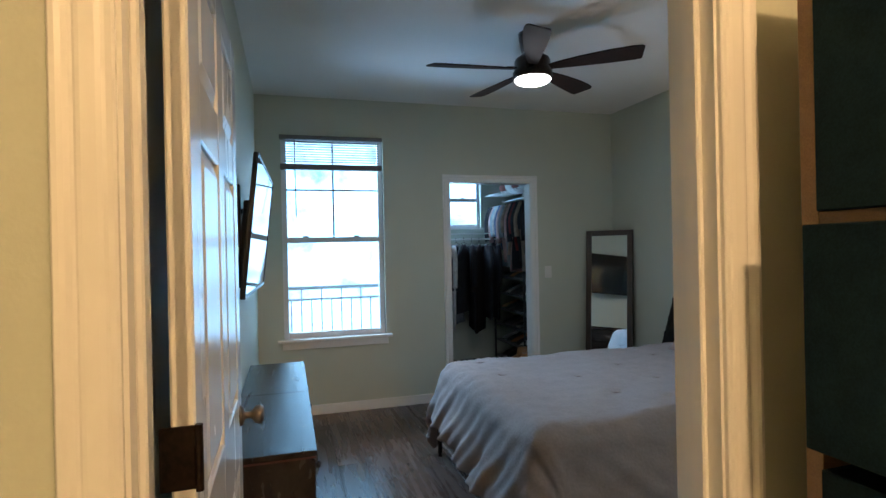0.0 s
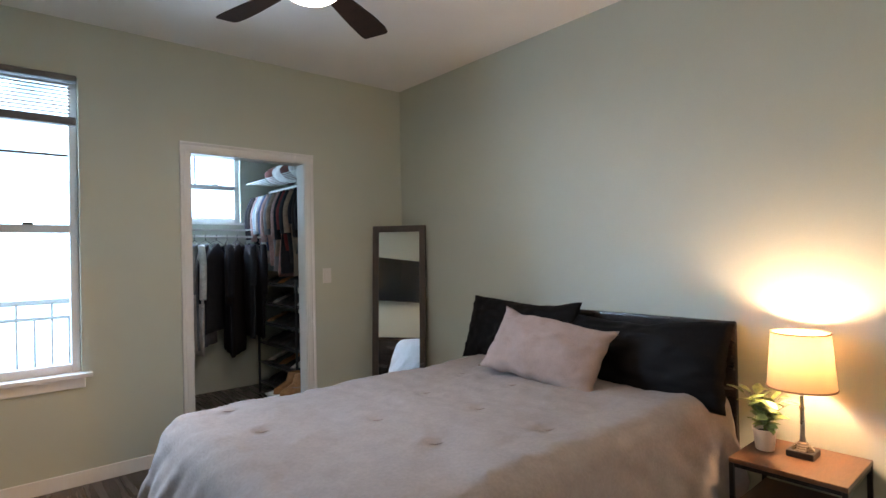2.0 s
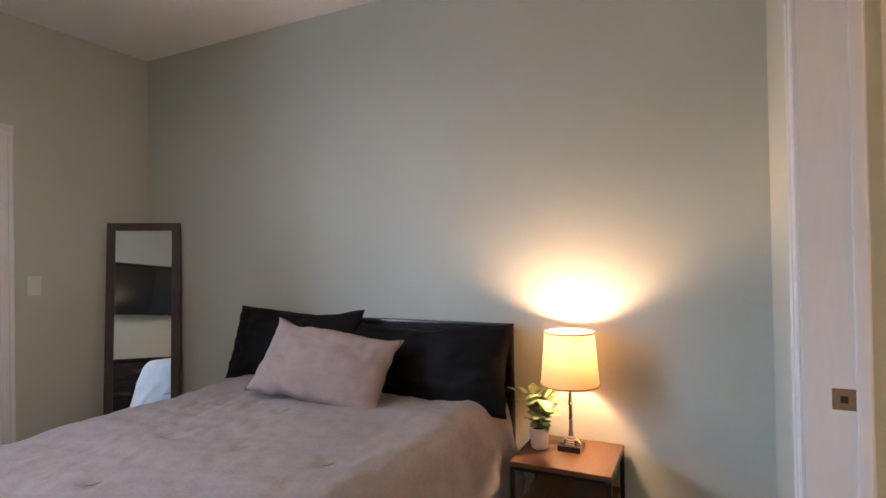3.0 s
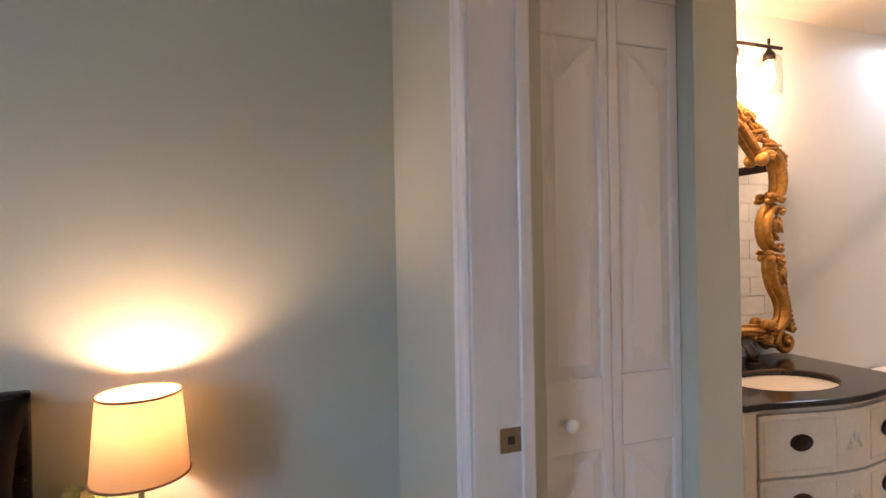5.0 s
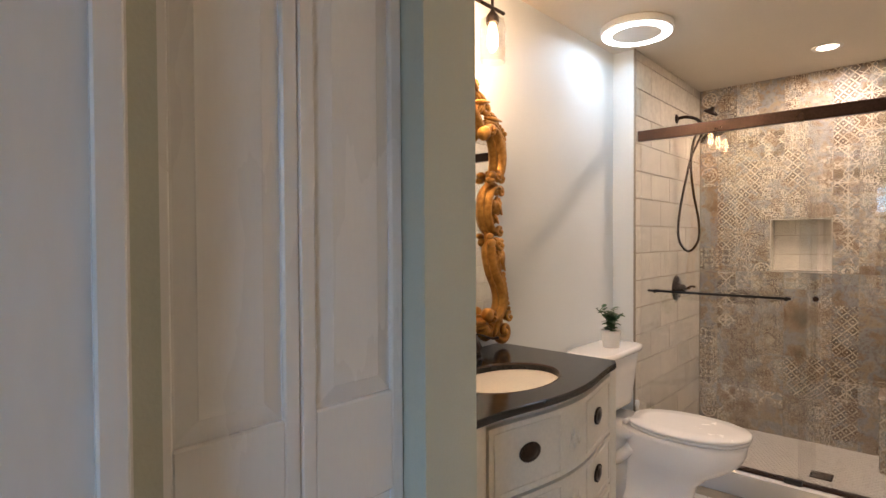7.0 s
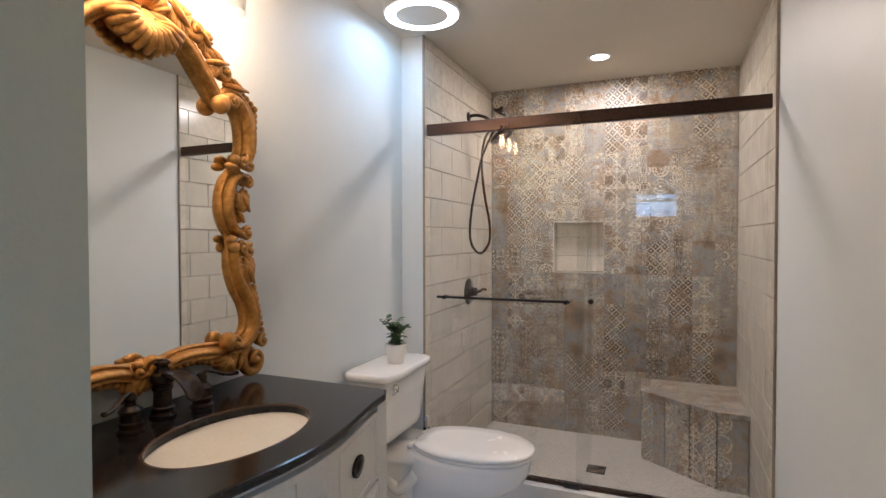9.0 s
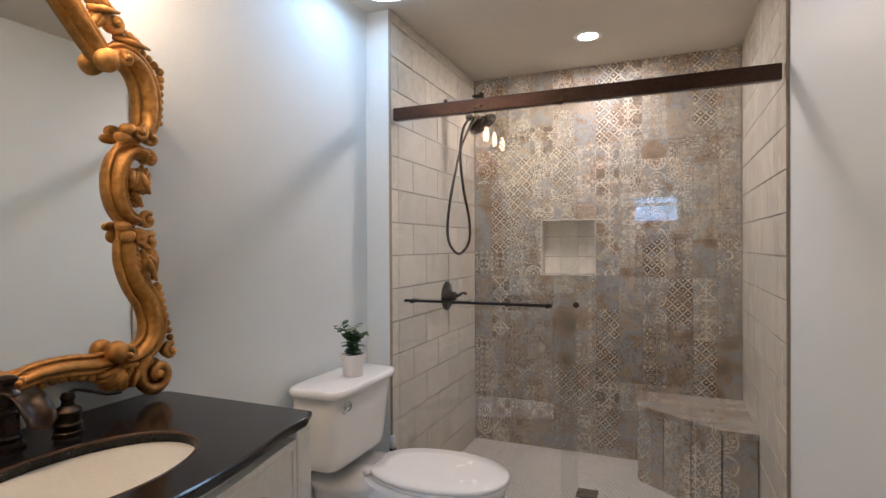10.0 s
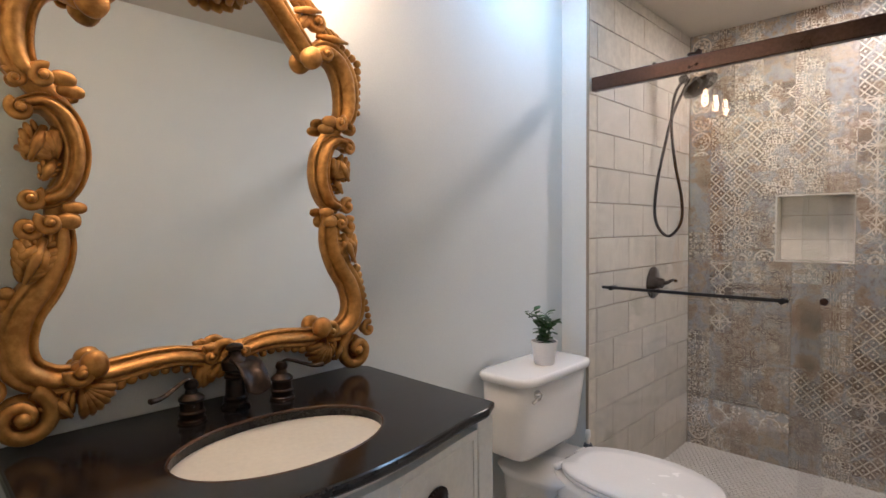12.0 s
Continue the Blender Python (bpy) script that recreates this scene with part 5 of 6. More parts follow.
def limb(ctrl, s, proud=1.0):
    """A carved limb that swells and narrows along (across, up, width), with a bead, a deep groove and a rounded crown."""
    pts = smooth_path([(0, a, z) for a, z, w in ctrl], 8)
    wid = smooth_path([(w, 0, 0) for a, z, w in ctrl], 8)
    prof = ((-1.0, 0.0), (-1.0, 0.024), (-0.90, 0.031), (-0.76, 0.031), (-0.68, 0.022), (-0.60, 0.023), (-0.50, 0.037), (-0.22, 0.050), (0.10, 0.053), (0.34, 0.046), (0.44, 0.037), (0.52, 0.037), (0.62, 0.042), (0.80, 0.041), (0.95, 0.031), (1.0, 0.0))
    bm = bmesh.new()
    rows, n = [], len(pts)
    for i, p in enumerate(pts):
        t = (pts[min(n - 1, i + 1)] - pts[max(0, i - 1)]).normalized()
        out = Vector((0, -t.z, t.y))
        e = min(1.0, 0.55 + 0.15 * min(i, n - 1 - i))
        rows.append([bm.verts.new((-d * proud * e, s * (p.y + out.y * a * wid[i].x / 2), p.z + out.z * a * wid[i].x / 2)) for a, d in prof])
    for a, c in zip(rows, rows[1:]):
        for k in range(len(prof) - 1):
            bm.faces.new((a[k], a[k + 1], c[k + 1], c[k]))
    bm.faces.new(rows[0])
    bm.faces.new(rows[-1])
    return gold("carved_limb", bm)


bm = bmesh.new()
bm.faces.new([bm.verts.new((-0.010, p.y, p.z)) for p in full])
g = part("mirror_glass", bm, SILVER, gm, "clear silvered glass")
sol = g.modifiers.new("thickness", "SOLIDIFY")
sol.thickness = 0.004


def volute(cx, cz, r0, turns, spin, start, thick, proud=0.03, name="scroll"):
    """A carved scroll that winds inward while it rises."""
    pts, rad = [], []
    n = int(26 * turns)
    for i in range(n + 1):
        t = i / n
        r = r0 * (1 - 0.86 * t)
        a = start + spin * 2 * math.pi * turns * t
        pts.append((-proud - 0.012 * t, cx + r * math.cos(a), cz + r * math.sin(a)))
        rad.append(thick * (1 - 0.45 * t))
    bm = tube(bmesh.new(), pts, rad, 10, up=Vector((1, 0, 0)))
    ellipsoid(bm, (-proud - 0.014, cx, cz), (thick * 0.9, thick * 0.8, thick * 0.8), 12)
    ellipsoid(bm, (-proud * 0.45, cx, cz), (proud * 0.45, r0 * 0.8, r0 * 0.8), 14)
    return gold(name, bm)


def acanthus(base, tip, width, proud, lobes=5, name="acanthus_leaf", curl=0.02):
    """A carved leaf of overlapping lobes from base to tip."""
    base, tip = Vector((0, *base)), Vector((0, *tip))
    d = tip - base
    t = d.normalized()
    nrm = Vector((0, t.z, -t.y))
    bm = bmesh.new()
    for k in range(lobes):
        q = k / max(1, lobes - 1)
        w = width * (0.45 + 0.55 * math.sin(math.pi * (0.15 + 0.8 * q)))
        for s in (-1, 1):
            c = base + d * (0.08 + 0.8 * q) + nrm * s * w * 0.5
            ang = math.atan2(t.z, t.y) + s * 0.75
            ellipsoid(bm, (-proud - 0.006 * math.sin(math.pi * q), c.y, c.z), (0.010, w * 0.62, w * 0.24), 10, Matrix.Rotation(ang, 4, "X"))
    tube(bm, [(-proud - 0.004, *(base.yz)), (-proud - 0.016, *((base + d * 0.5).yz)), (-proud - curl, *(tip.yz))], [0.008, 0.011, 0.004], 8, up=Vector((1, 0, 0)))
    return gold(name, bm)


def beads(a, c, n, r, proud, bow=0.0):
    for k in range(n):
        q = k / (n - 1)
        bm = ellipsoid(bmesh.new(), (-proud, a[0] + (c[0] - a[0]) * q, a[1] + (c[1] - a[1]) * q + bow * math.sin(math.pi * q)), (r * 0.8, r * (1 - 0.3 * q), r * (1 - 0.3 * q)), 10)
        gold("bead", bm)


def gadroon(s, hub, length, a0, a1, n, proud=0.034):
    """Plump ribs that fan out from a hub like a shell."""
    mid = radians((a0 + a1) / 2)
    shell = gold("gadroon_shell", ellipsoid(bmesh.new(), (-proud * 0.45, s * (hub[0] + length * 0.42 * math.cos(mid)), hub[1] + length * 0.42 * math.sin(mid)), (proud * 0.55, length * 0.42, length * 0.42), 14))
    for k in range(n):
        a = radians(a0 + (a1 - a0) * k / (n - 1))
        tip = lambda q: (s * (hub[0] + length * q * math.cos(a)), hub[1] + length * q * math.sin(a))
        bm = tube(bmesh.new(), [(-proud * 0.8, *tip(0.05)), (-proud - 0.010, *tip(0.40)), (-proud - 0.006, *tip(0.78)), (-proud * 0.55, *tip(1.0))], [0.005, 0.010, 0.0115, 0.006], 8, up=Vector((1, 0, 0)))
        gold("rib", bm, parent=shell)
    return shell


def barrel(s, c, r, length, tilt, proud=0.04):
    """The rolled end of a limb, lying across the frame."""
    bm = lathe(bmesh.new(), [(r * math.sin(math.pi * k / 12) ** 0.7, -length / 2 * math.cos(math.pi * k / 12)) for k in range(13)], 20)
    bmesh.ops.transform(bm, matrix=Matrix.Translation((-proud, s * c[0], c[1])) @ Matrix.Rotation(s * radians(tilt), 4, "X") @ Matrix.Rotation(radians(90), 4, "X") @ Matrix.Diagonal((0.85, 1, 1, 1)), verts=bm.verts)
    return gold("rolled_end", bm)


for s in (-1, 1):
    P = lambda a, z: (s * a, z)
    limb(((0.0, 1.075, 0.060), (0.07, 1.070, 0.062), (0.14, 1.035, 0.062), (0.195, 0.975, 0.060), (0.235, 0.928, 0.056), (0.265, 0.893, 0.050)), s)
    limb(((0.262, 0.897, 0.052), (0.302, 0.921, 0.060), (0.348, 0.906, 0.068), (0.378, 0.862, 0.074), (0.388, 0.805, 0.072), (0.382, 0.755, 0.064), (0.362, 0.718, 0.052)), s, 1.08)
    limb(((0.380, 0.664, 0.030), (0.342, 0.674, 0.042), (0.308, 0.648, 0.052), (0.291, 0.595, 0.054), (0.295, 0.540, 0.052), (0.316, 0.497, 0.046), (0.356, 0.478, 0.032)), s, 1.05)
    limb(((0.324, 0.440, 0.050), (0.325, 0.378, 0.060), (0.350, 0.315, 0.070), (0.388, 0.255, 0.074), (0.403, 0.195, 0.076), (0.389, 0.145, 0.072), (0.345, 0.117, 0.062), (0.290, 0.115, 0.050)), s, 0.95)
    limb(((0.280, 0.114, 0.050), (0.225, 0.116, 0.054), (0.165, 0.123, 0.052), (0.105, 0.123, 0.048), (0.058, 0.112, 0.042), (0.026, 0.090, 0.030)), s, 0.95)
    # shoulder roll and its leaves
    barrel(s, (0.258, 0.888), 0.030, 0.062, 35, 0.044)
    volute(s * 0.296, 0.905, 0.020, 1.3, s, 0.0, 0.008, 0.058)
    acanthus(P(0.285, 0.960), P(0.380, 0.955), 0.034, 0.024, 6)
    acanthus(P(0.215, 1.010), P(0.290, 1.020), 0.050, 0.028, 5)
    volute(s * 0.285, 0.995, 0.030, 1.3, s, 1.2, 0.012, 0.030)
    beads(P(0.330, 0.955), P(0.425, 0.910), 6, 0.016, 0.026, 0.006)
    beads(P(0.428, 0.890), P(0.426, 0.765), 7, 0.013, 0.022)
    # upper collar
    barrel(s, (0.300, 0.700), 0.014, 0.050, 4, 0.042)
    barrel(s, (0.312, 0.722), 0.017, 0.046, 10, 0.044)
    volute(s * 0.345, 0.722, 0.022, 1.3, -s, 2.0, 0.010, 0.044)
    volute(s * 0.388, 0.712, 0.018, 1.2, s, 0.6, 0.009, 0.034)
    # leaf spray in the hollow of the middle limb
    volute(s * 0.380, 0.656, 0.020, 1.3, -s, 1.0, 0.010, 0.034)
    gadroon(s, (0.325, 0.560), 0.066, 20, 88, 5, 0.030)
    acanthus(P(0.345, 0.625), P(0.372, 0.556), 0.036, 0.030, 5)
    acanthus(P(0.330, 0.560), P(0.352, 0.520), 0.022, 0.026, 4)
    volute(s * 0.372, 0.484, 0.021, 1.4, s, 2.2, 0.010, 0.034)
    # lower collar
    barrel(s, (0.300, 0.466), 0.013, 0.044, 2, 0.040)
    barrel(s, (0.312, 0.440), 0.019, 0.046, 0, 0.038)
    volute(s * 0.343, 0.436, 0.020, 1.3, -s, 0.8, 0.010, 0.042)
    volute(s * 0.378, 0.426, 0.024, 1.3, s, 2.2, 0.011, 0.034)
    acanthus(P(0.352, 0.405), P(0.388, 0.318), 0.046, 0.034, 6)
    gadroon(s, (0.352, 0.395), 0.055, -85, -35, 4, 0.036)
    # outer edge of the lower limb
    beads(P(0.412, 0.300), P(0.452, 0.150), 8, 0.014, 0.026)
    volute(s * 0.446, 0.112, 0.022, 1.2, s, 2.0, 0.010, 0.030)
    # foot scroll, shell and rolled end of the bottom rail
    volute(s * 0.398, 0.056, 0.055, 1.35, s, math.pi / 2 + (0.4 if s > 0 else -0.4), 0.018, 0.032)
    acanthus(P(0.350, 0.088), P(0.318, 0.040), 0.038, 0.026, 4)
    barrel(s, (0.276, 0.140), 0.030, 0.052, -8, 0.044)
    volute(s * 0.300, 0.128, 0.024, 1.2, -s, 0.3, 0.011, 0.050)
    gadroon(s, (0.300, 0.100), 0.072, 195, 265, 6, 0.034)
    beads(P(0.225, 0.084), P(0.085, 0.088), 7, 0.0135, 0.022, 0.012)
    gadroon(s, (0.060, 0.098), 0.060, 200, 275, 5, 0.030)
    volute(s * 0.040, 0.116, 0.022, 1.2, s, 1.0, 0.010, 0.046)
    # crest
    volute(s * 0.165, 1.088, 0.034, 1.4, s, 1.0, 0.014, 0.036)
    acanthus(P(0.150, 1.075), P(0.055, 1.140), 0.050, 0.036, 6)
    acanthus(P(0.225, 1.055), P(0.165, 1.095), 0.040, 0.030, 5)
bm = bmesh.new()
for k in range(9):
    a = radians(25 + 130 * k / 8)
    tube(bm, [(-0.040, 0.02 * math.cos(a), 1.075 + 0.02 * math.sin(a)), (-0.058, 0.055 * math.cos(a), 1.075 + 0.06 * math.sin(a)), (-0.040, 0.085 * math.cos(a), 1.075 + 0.095 * math.sin(a))], [0.006, 0.011, 0.008], 8, up=Vector((1, 0, 0)))
gold("crest_shell", bm, "fan-shaped shell crest")
hanging = gold("hanging_shell", ellipsoid(bmesh.new(), (-0.030, 0, 1.040), (0.030, 0.085, 0.045), 18), "broad ruffled shell hanging into the glass")
for k in range(11):
    a = radians(192 + 156 * k / 10)
    ca, sa = math.cos(a), math.sin(a)
    bm = tube(bmesh.new(), [(-0.050, 0.016 * ca, 1.062 + 0.012 * sa), (-0.070, 0.060 * ca, 1.060 + 0.045 * sa), (-0.062, 0.098 * ca, 1.056 + 0.074 * sa), (-0.040, 0.116 * ca, 1.054 + 0.088 * sa)], [0.006, 0.012, 0.014, 0.009], 8, up=Vector((1, 0, 0)))
    gold("rib", bm, parent=hanging)
volute(0.0, 0.118, 0.030, 1.2, 1, 0.0, 0.013, 0.046)
acanthus((0.045, 0.105), (-0.045, 0.105), 0.05, 0.040, 5)

# ---- vanity light ----
vl = thing("vanity_light", (XB, CY, 2.20), "three-light bronze bar lamp with clear glass jars and glowing bulbs", "wall lamp")
part("wall_plate", B(-0.022, 0, -0.09, 0.09, -0.045, 0.065, 0.004, 2), BRONZE, vl)
part("bar", tube(bmesh.new(), [(-0.155, -0.285, 0.0), (-0.155, 0.285, 0.0)], 0.008, 10), BRONZE, vl)
part("bracket", tube(bmesh.new(), [(-0.022, 0, 0), (-0.155, 0, 0)], 0.011, 10), BRONZE, vl)
BULB = glow("filament_bulb_glow", (1.0, 0.62, 0.30), 18)
for y in (-0.21, 0.0, 0.21):
    so = turned([(0, 0.035), (0.006, 0.035), (0.006, -0.005), (0.014, -0.020), (0.026, -0.035), (0.026, -0.062), (0, -0.062)], (-0.155, y, 0), vl, "socket")
    bm = lathe(bmesh.new(), [(0.020, -0.040), (0.046, -0.048), (0.052, -0.075), (0.050, -0.215), (0.047, -0.215), (0.049, -0.076), (0.043, -0.052), (0.020, -0.044)], 32)
    bmesh.ops.translate(bm, verts=bm.verts, vec=(-0.155, y, 0))
    j = part("glass_jar", bm, JAR, so, "clear glass jar shade", smooth=True)
    j.visible_shadow = False
    bm = lathe(bmesh.new(), [(0, -0.062), (0.012, -0.064), (0.016, -0.085), (0.022, -0.120), (0.020, -0.150), (0.010, -0.170), (0, -0.174)], 20)
    bmesh.ops.translate(bm, verts=bm.verts, vec=(-0.155, y, 0))
    part("bulb", bm, BULB, so, "glowing filament bulb", smooth=True).visible_shadow = False

# ---- ceiling lights ----
rl = thing("ring_ceiling_light", (3.78, -1.616, ZB), "round white flush ceiling light with a glowing LED ring", "ceiling light")
part("body", lathe(bmesh.new(), [(0, 0), (0.178, 0), (0.186, -0.006), (0.186, -0.034), (0.178, -0.040), (0, -0.040)], 56), WHITEPL, rl, smooth=False)
part("led_ring", lathe(bmesh.new(), [(0.128, -0.0405), (0.176, -0.0405), (0.176, -0.046), (0.128, -0.046), (0.128, -0.0405)], 56), glow("led_ring_glow", (0.86, 0.95, 1.0), 6), rl, "glowing white ring").visible_shadow = False
part("centre_disc", lathe(bmesh.new(), [(0, -0.0405), (0.127, -0.0405), (0.127, -0.044), (0, -0.044)], 48), WHITEPL, rl)
dl = thing("recessed_downlight", (3.064, -2.689, ZB), "lit recessed ceiling downlight with a white trim ring", "downlight")
part("trim_ring", lathe(bmesh.new(), [(0.052, -0.001), (0.078, -0.001), (0.078, -0.005), (0.060, -0.008), (0.052, -0.004), (0.052, -0.001)], 40), WHITEPL, dl)
part("lens", lathe(bmesh.new(), [(0, -0.001), (0.0515, -0.001), (0.0515, -0.004), (0, -0.005)], 36), glow("downlight_lens_glow", (1.0, 0.90, 0.76), 14), dl, "glowing lens").visible_shadow = False

# ---- toilet ----
TY, TX = -1.512, 3.90
toilet = thing("toilet", (TX, TY, FB), "white two-piece toilet with a closed oval lid and chrome lever", "toilet")


def superell(cx, cy, rx, ry, z, n=48, p=2.0, front=1.0):
    out = []
    for k in range(n):
        a = 2 * math.pi * k / n
        c, s = math.cos(a), math.sin(a)
        f = abs(c) ** (2 / p) * (1 if c >= 0 else -1)
        g_ = abs(s) ** (2 / p) * (1 if s >= 0 else -1)
        out.append((cx + rx * f * (front if c < 0 else 1.0), cy + ry * g_, z))
    return out


def loft(bm, sections, cap=True):
    rows = [[bm.verts.new(p) for p in sec] for sec in sections]
    n = len(rows[0])
    for a, c in zip(rows, rows[1:]):
        for k in range(n):
            bm.faces.new((a[k], a[(k + 1) % n], c[(k + 1) % n], c[k]))
    if cap:
        bm.faces.new(rows[0])
        bm.faces.new(rows[-1])
    return bm


tank = loft(bmesh.new(), [superell(0.02, 0, 0.085, 0.195, 0.435, p=6), superell(0.02, 0, 0.092, 0.212, 0.445, p=6), superell(0.018, 0, 0.094, 0.216, 0.480, p=6), superell(0.014, 0, 0.106, 0.228, 0.620, p=6), superell(0.010, 0, 0.114, 0.236, 0.728, p=6)])
part("tank", tank, PORCELAIN, toilet, smooth=True)
lid = loft(bmesh.new(), [superell(0.006, 0, 0.114, 0.240, 0.729, p=6), superell(0.004, 0, 0.128, 0.255, 0.733, p=5), superell(0.004, 0, 0.130, 0.258, 0.750, p=5), superell(0.004, 0, 0.124, 0.252, 0.760, p=5), superell(0.004, 0, 0.112, 0.240, 0.762, p=5)])
part("tank_lid", lid, PORCELAIN, toilet, smooth=True)
bm = lathe(bmesh.new(), [(0, 0), (0.018, 0), (0.018, 0.006), (0.012, 0.010), (0.009, 0.018), (0, 0.019)], 20)
bmesh.ops.transform(bm, matrix=pose(-0.100, 0.155, 0.692, 0, -90, 0), verts=bm.verts)
tube(bm, [(-0.116, 0.155, 0.692), (-0.124, 0.175, 0.688), (-0.126, 0.215, 0.682)], [0.006, 0.007, 0.006], 8)
part("flush_lever", bm, CHROME, toilet, "chrome flush lever", smooth=True)
bowl = loft(bmesh.new(), [superell(-0.26, 0, 0.205, 0.108, 0.0, p=3), superell(-0.26, 0, 0.195, 0.102, 0.03, p=3), superell(-0.265, 0, 0.178, 0.090, 0.08, p=2.8), superell(-0.285, 0, 0.180, 0.092, 0.15, p=2.6), superell(-0.315, -0.004, 0.205, 0.115, 0.205, p=2.4), superell(-0.348, -0.010, 0.242, 0.146, 0.245, p=2.3), superell(-0.373, -0.014, 0.273, 0.172, 0.290, p=2.2), superell(-0.383, -0.015, 0.287, 0.184, 0.338, p=2.2), superell(-0.385, -0.015, 0.290, 0.187, 0.375, p=2.2), superell(-0.385, -0.015, 0.290, 0.187, 0.390, p=2.2), superell(-0.385, -0.015, 0.27, 0.17, 0.396, p=2.2)])
part("bowl", bowl, PORCELAIN, toilet, smooth=True)
deck = loft(bmesh.new(), [superell(-0.02, 0, 0.14, 0.11, 0.0, p=4), superell(-0.02, 0, 0.13, 0.10, 0.15, p=4), superell(-0.03, 0, 0.14, 0.14, 0.33, p=4), superell(-0.06, 0, 0.17, 0.19, 0.385, p=4)])
part("pedestal_back", deck, PORCELAIN, toilet, smooth=True)
trap = tube(bmesh.new(), smooth_path([(-0.18, 0.10, 0.30), (-0.10, 0.115, 0.22), (-0.02, 0.105, 0.26), (0.05, 0.09, 0.12)], 6), [0.03] * 18 + [0.025], 10)
part("trapway", trap, PORCELAIN, toilet, smooth=True)
for nm, z0, z1, g_ in (("seat", 0.400, 0.413, 0.0), ("seat_lid", 0.4175, 0.434, 0.004)):
    ring_at = lambda rx, ry, z: [(min(x, -0.158), y, zz) for x, y, zz in superell(-0.405, -0.015, rx, ry, z, p=2.15, front=1.02)]
    bm = loft(bmesh.new(), [ring_at(0.275 + g_, 0.183 + g_, z0), ring_at(0.280 + g_, 0.188 + g_, (z0 + z1) / 2), ring_at(0.272 + g_, 0.180 + g_, z1), ring_at(0.20, 0.12, z1 + 0.004 * (nm == "seat_lid"))])
    bmesh.ops.remove_doubles(bm, verts=bm.verts, dist=1e-5)
    part(nm, bm, SEATPL, toilet, smooth=True)
for s in (-1, 1):
    part("hinge", tube(bmesh.new(), [(-0.140, s * 0.075 - 0.045, 0.412), (-0.140, s * 0.075 + 0.015, 0.412)], 0.013, 10), SEATPL, toilet, smooth=True)
plant("potted_plant", (3.885, -1.535, 0.702), 0.052, 0.092, 11, 0.135, LEAF, 0.040, "small dark green plant in a white ceramic pot", 11, per=11, spread=0.6)
brush = thing("toilet_brush", (3.87, -1.86, FB), "black toilet brush in a slim holder with a white cap", "toilet brush")
part("holder", lathe(bmesh.new(), [(0, 0), (0.045, 0), (0.045, 0.01), (0.036, 0.24), (0.030, 0.30), (0.016, 0.34), (0, 0.34)], 24), BLACKPL, brush, smooth=True)
part("handle", lathe(bmesh.new(), [(0, 0.34), (0.009, 0.34), (0.009, 0.36), (0.013, 0.375), (0.011, 0.40), (0, 0.403)], 16), WHITEPL, brush, smooth=True)

# ---- shower ----
door = thing("shower_door", (3.09, -1.97, 0.045), "frameless sliding glass shower door under a bronze rail", "shower door")
part("top_rail", B(-0.832, 0.818, -0.018, 0.018, 1.822, 1.884, 0.004, 2), BRONZERAIL, door, "heavy oil-rubbed bronze rail")
part("bottom_track", B(-0.84, 0.825, -0.022, 0.022, 0.0, 0.014, 0.002, 1), BRONZERAIL, door)
part("guide", B(-0.02, 0.06, 0.023, 0.038, 0.0, 0.03, 0.003, 1), BLACKPL, door)
for nm, x0, x1, y in (("glass_panel", -0.07, 0.80, 0.006), ("glass_panel", -0.82, 0.005, -0.010)):
    p = part(nm, B(x0, x1, y - 0.003, y + 0.003, 0.016, 1.83), SHOWERGLASS, door, "clear glass panel")
    p.visible_shadow = False
bar = bmesh.new()
tube(bar, [(0.74, 0.055, 0.938), (0.03, 0.055, 0.938)], 0.0068, 12)
part("towel_bar", bar, BLACKMETAL, door, "slim dark handle bar", smooth=True)
for x in (0.70, 0.05):
    part("bar_standoff", tube(bmesh.new(), [(x, 0.009, 0.936), (x, 0.062, 0.936)], 0.0105, 12), BLACKMETAL, door, smooth=True)
kb = lathe(bmesh.new(), [(0.010, 0), (0.013, 0.004), (0.013, 0.018), (0.009, 0.022), (0, 0.022)], 18)
bmesh.ops.transform(kb, matrix=pose(-0.066, -0.006, 0.94, -90, 0, 0), verts=kb.verts)
part("knob", kb, BRONZERAIL, door, smooth=True)

shs = thing("shower_set", (SX - 0.012, -2.665, 0), "oil-rubbed bronze shower head with a handheld hose and lever valve", "shower")
fl = lathe(bmesh.new(), [(0, 0), (0.034, 0), (0.030, 0.008), (0.014, 0.014), (0, 0.014)], 24)
bmesh.ops.transform(fl, matrix=pose(0, 0, 2.12, 0, -90, 0), verts=fl.verts)
part("arm_flange", fl, BRONZE, shs, smooth=True)
part("shower_arm", tube(bmesh.new(), smooth_path([(0, 0, 2.12), (-0.06, 0, 2.125), (-0.13, 0, 2.10), (-0.17, 0, 2.05)], 5), 0.011, 12), BRONZE, shs, smooth=True)
hd = lathe(bmesh.new(), [(0, 0.05), (0.016, 0.048), (0.022, 0.03), (0.070, 0.014), (0.092, 0.0), (0.092, -0.012), (0.084, -0.016), (0, -0.016)], 32)
bmesh.ops.transform(hd, matrix=pose(-0.235, -0.01, 1.985, 0, 32, 0), verts=hd.verts)
part("shower_head", hd, BRONZE, shs, "broad round shower head", smooth=True)
hh = lathe(bmesh.new(), [(0, 0.04), (0.014, 0.04), (0.02, 0.02), (0.046, 0.006), (0.048, -0.008), (0, -0.012)], 28)
bmesh.ops.transform(hh, matrix=pose(-0.225, 0.02, 2.125, 0, -28, 0), verts=hh.verts)
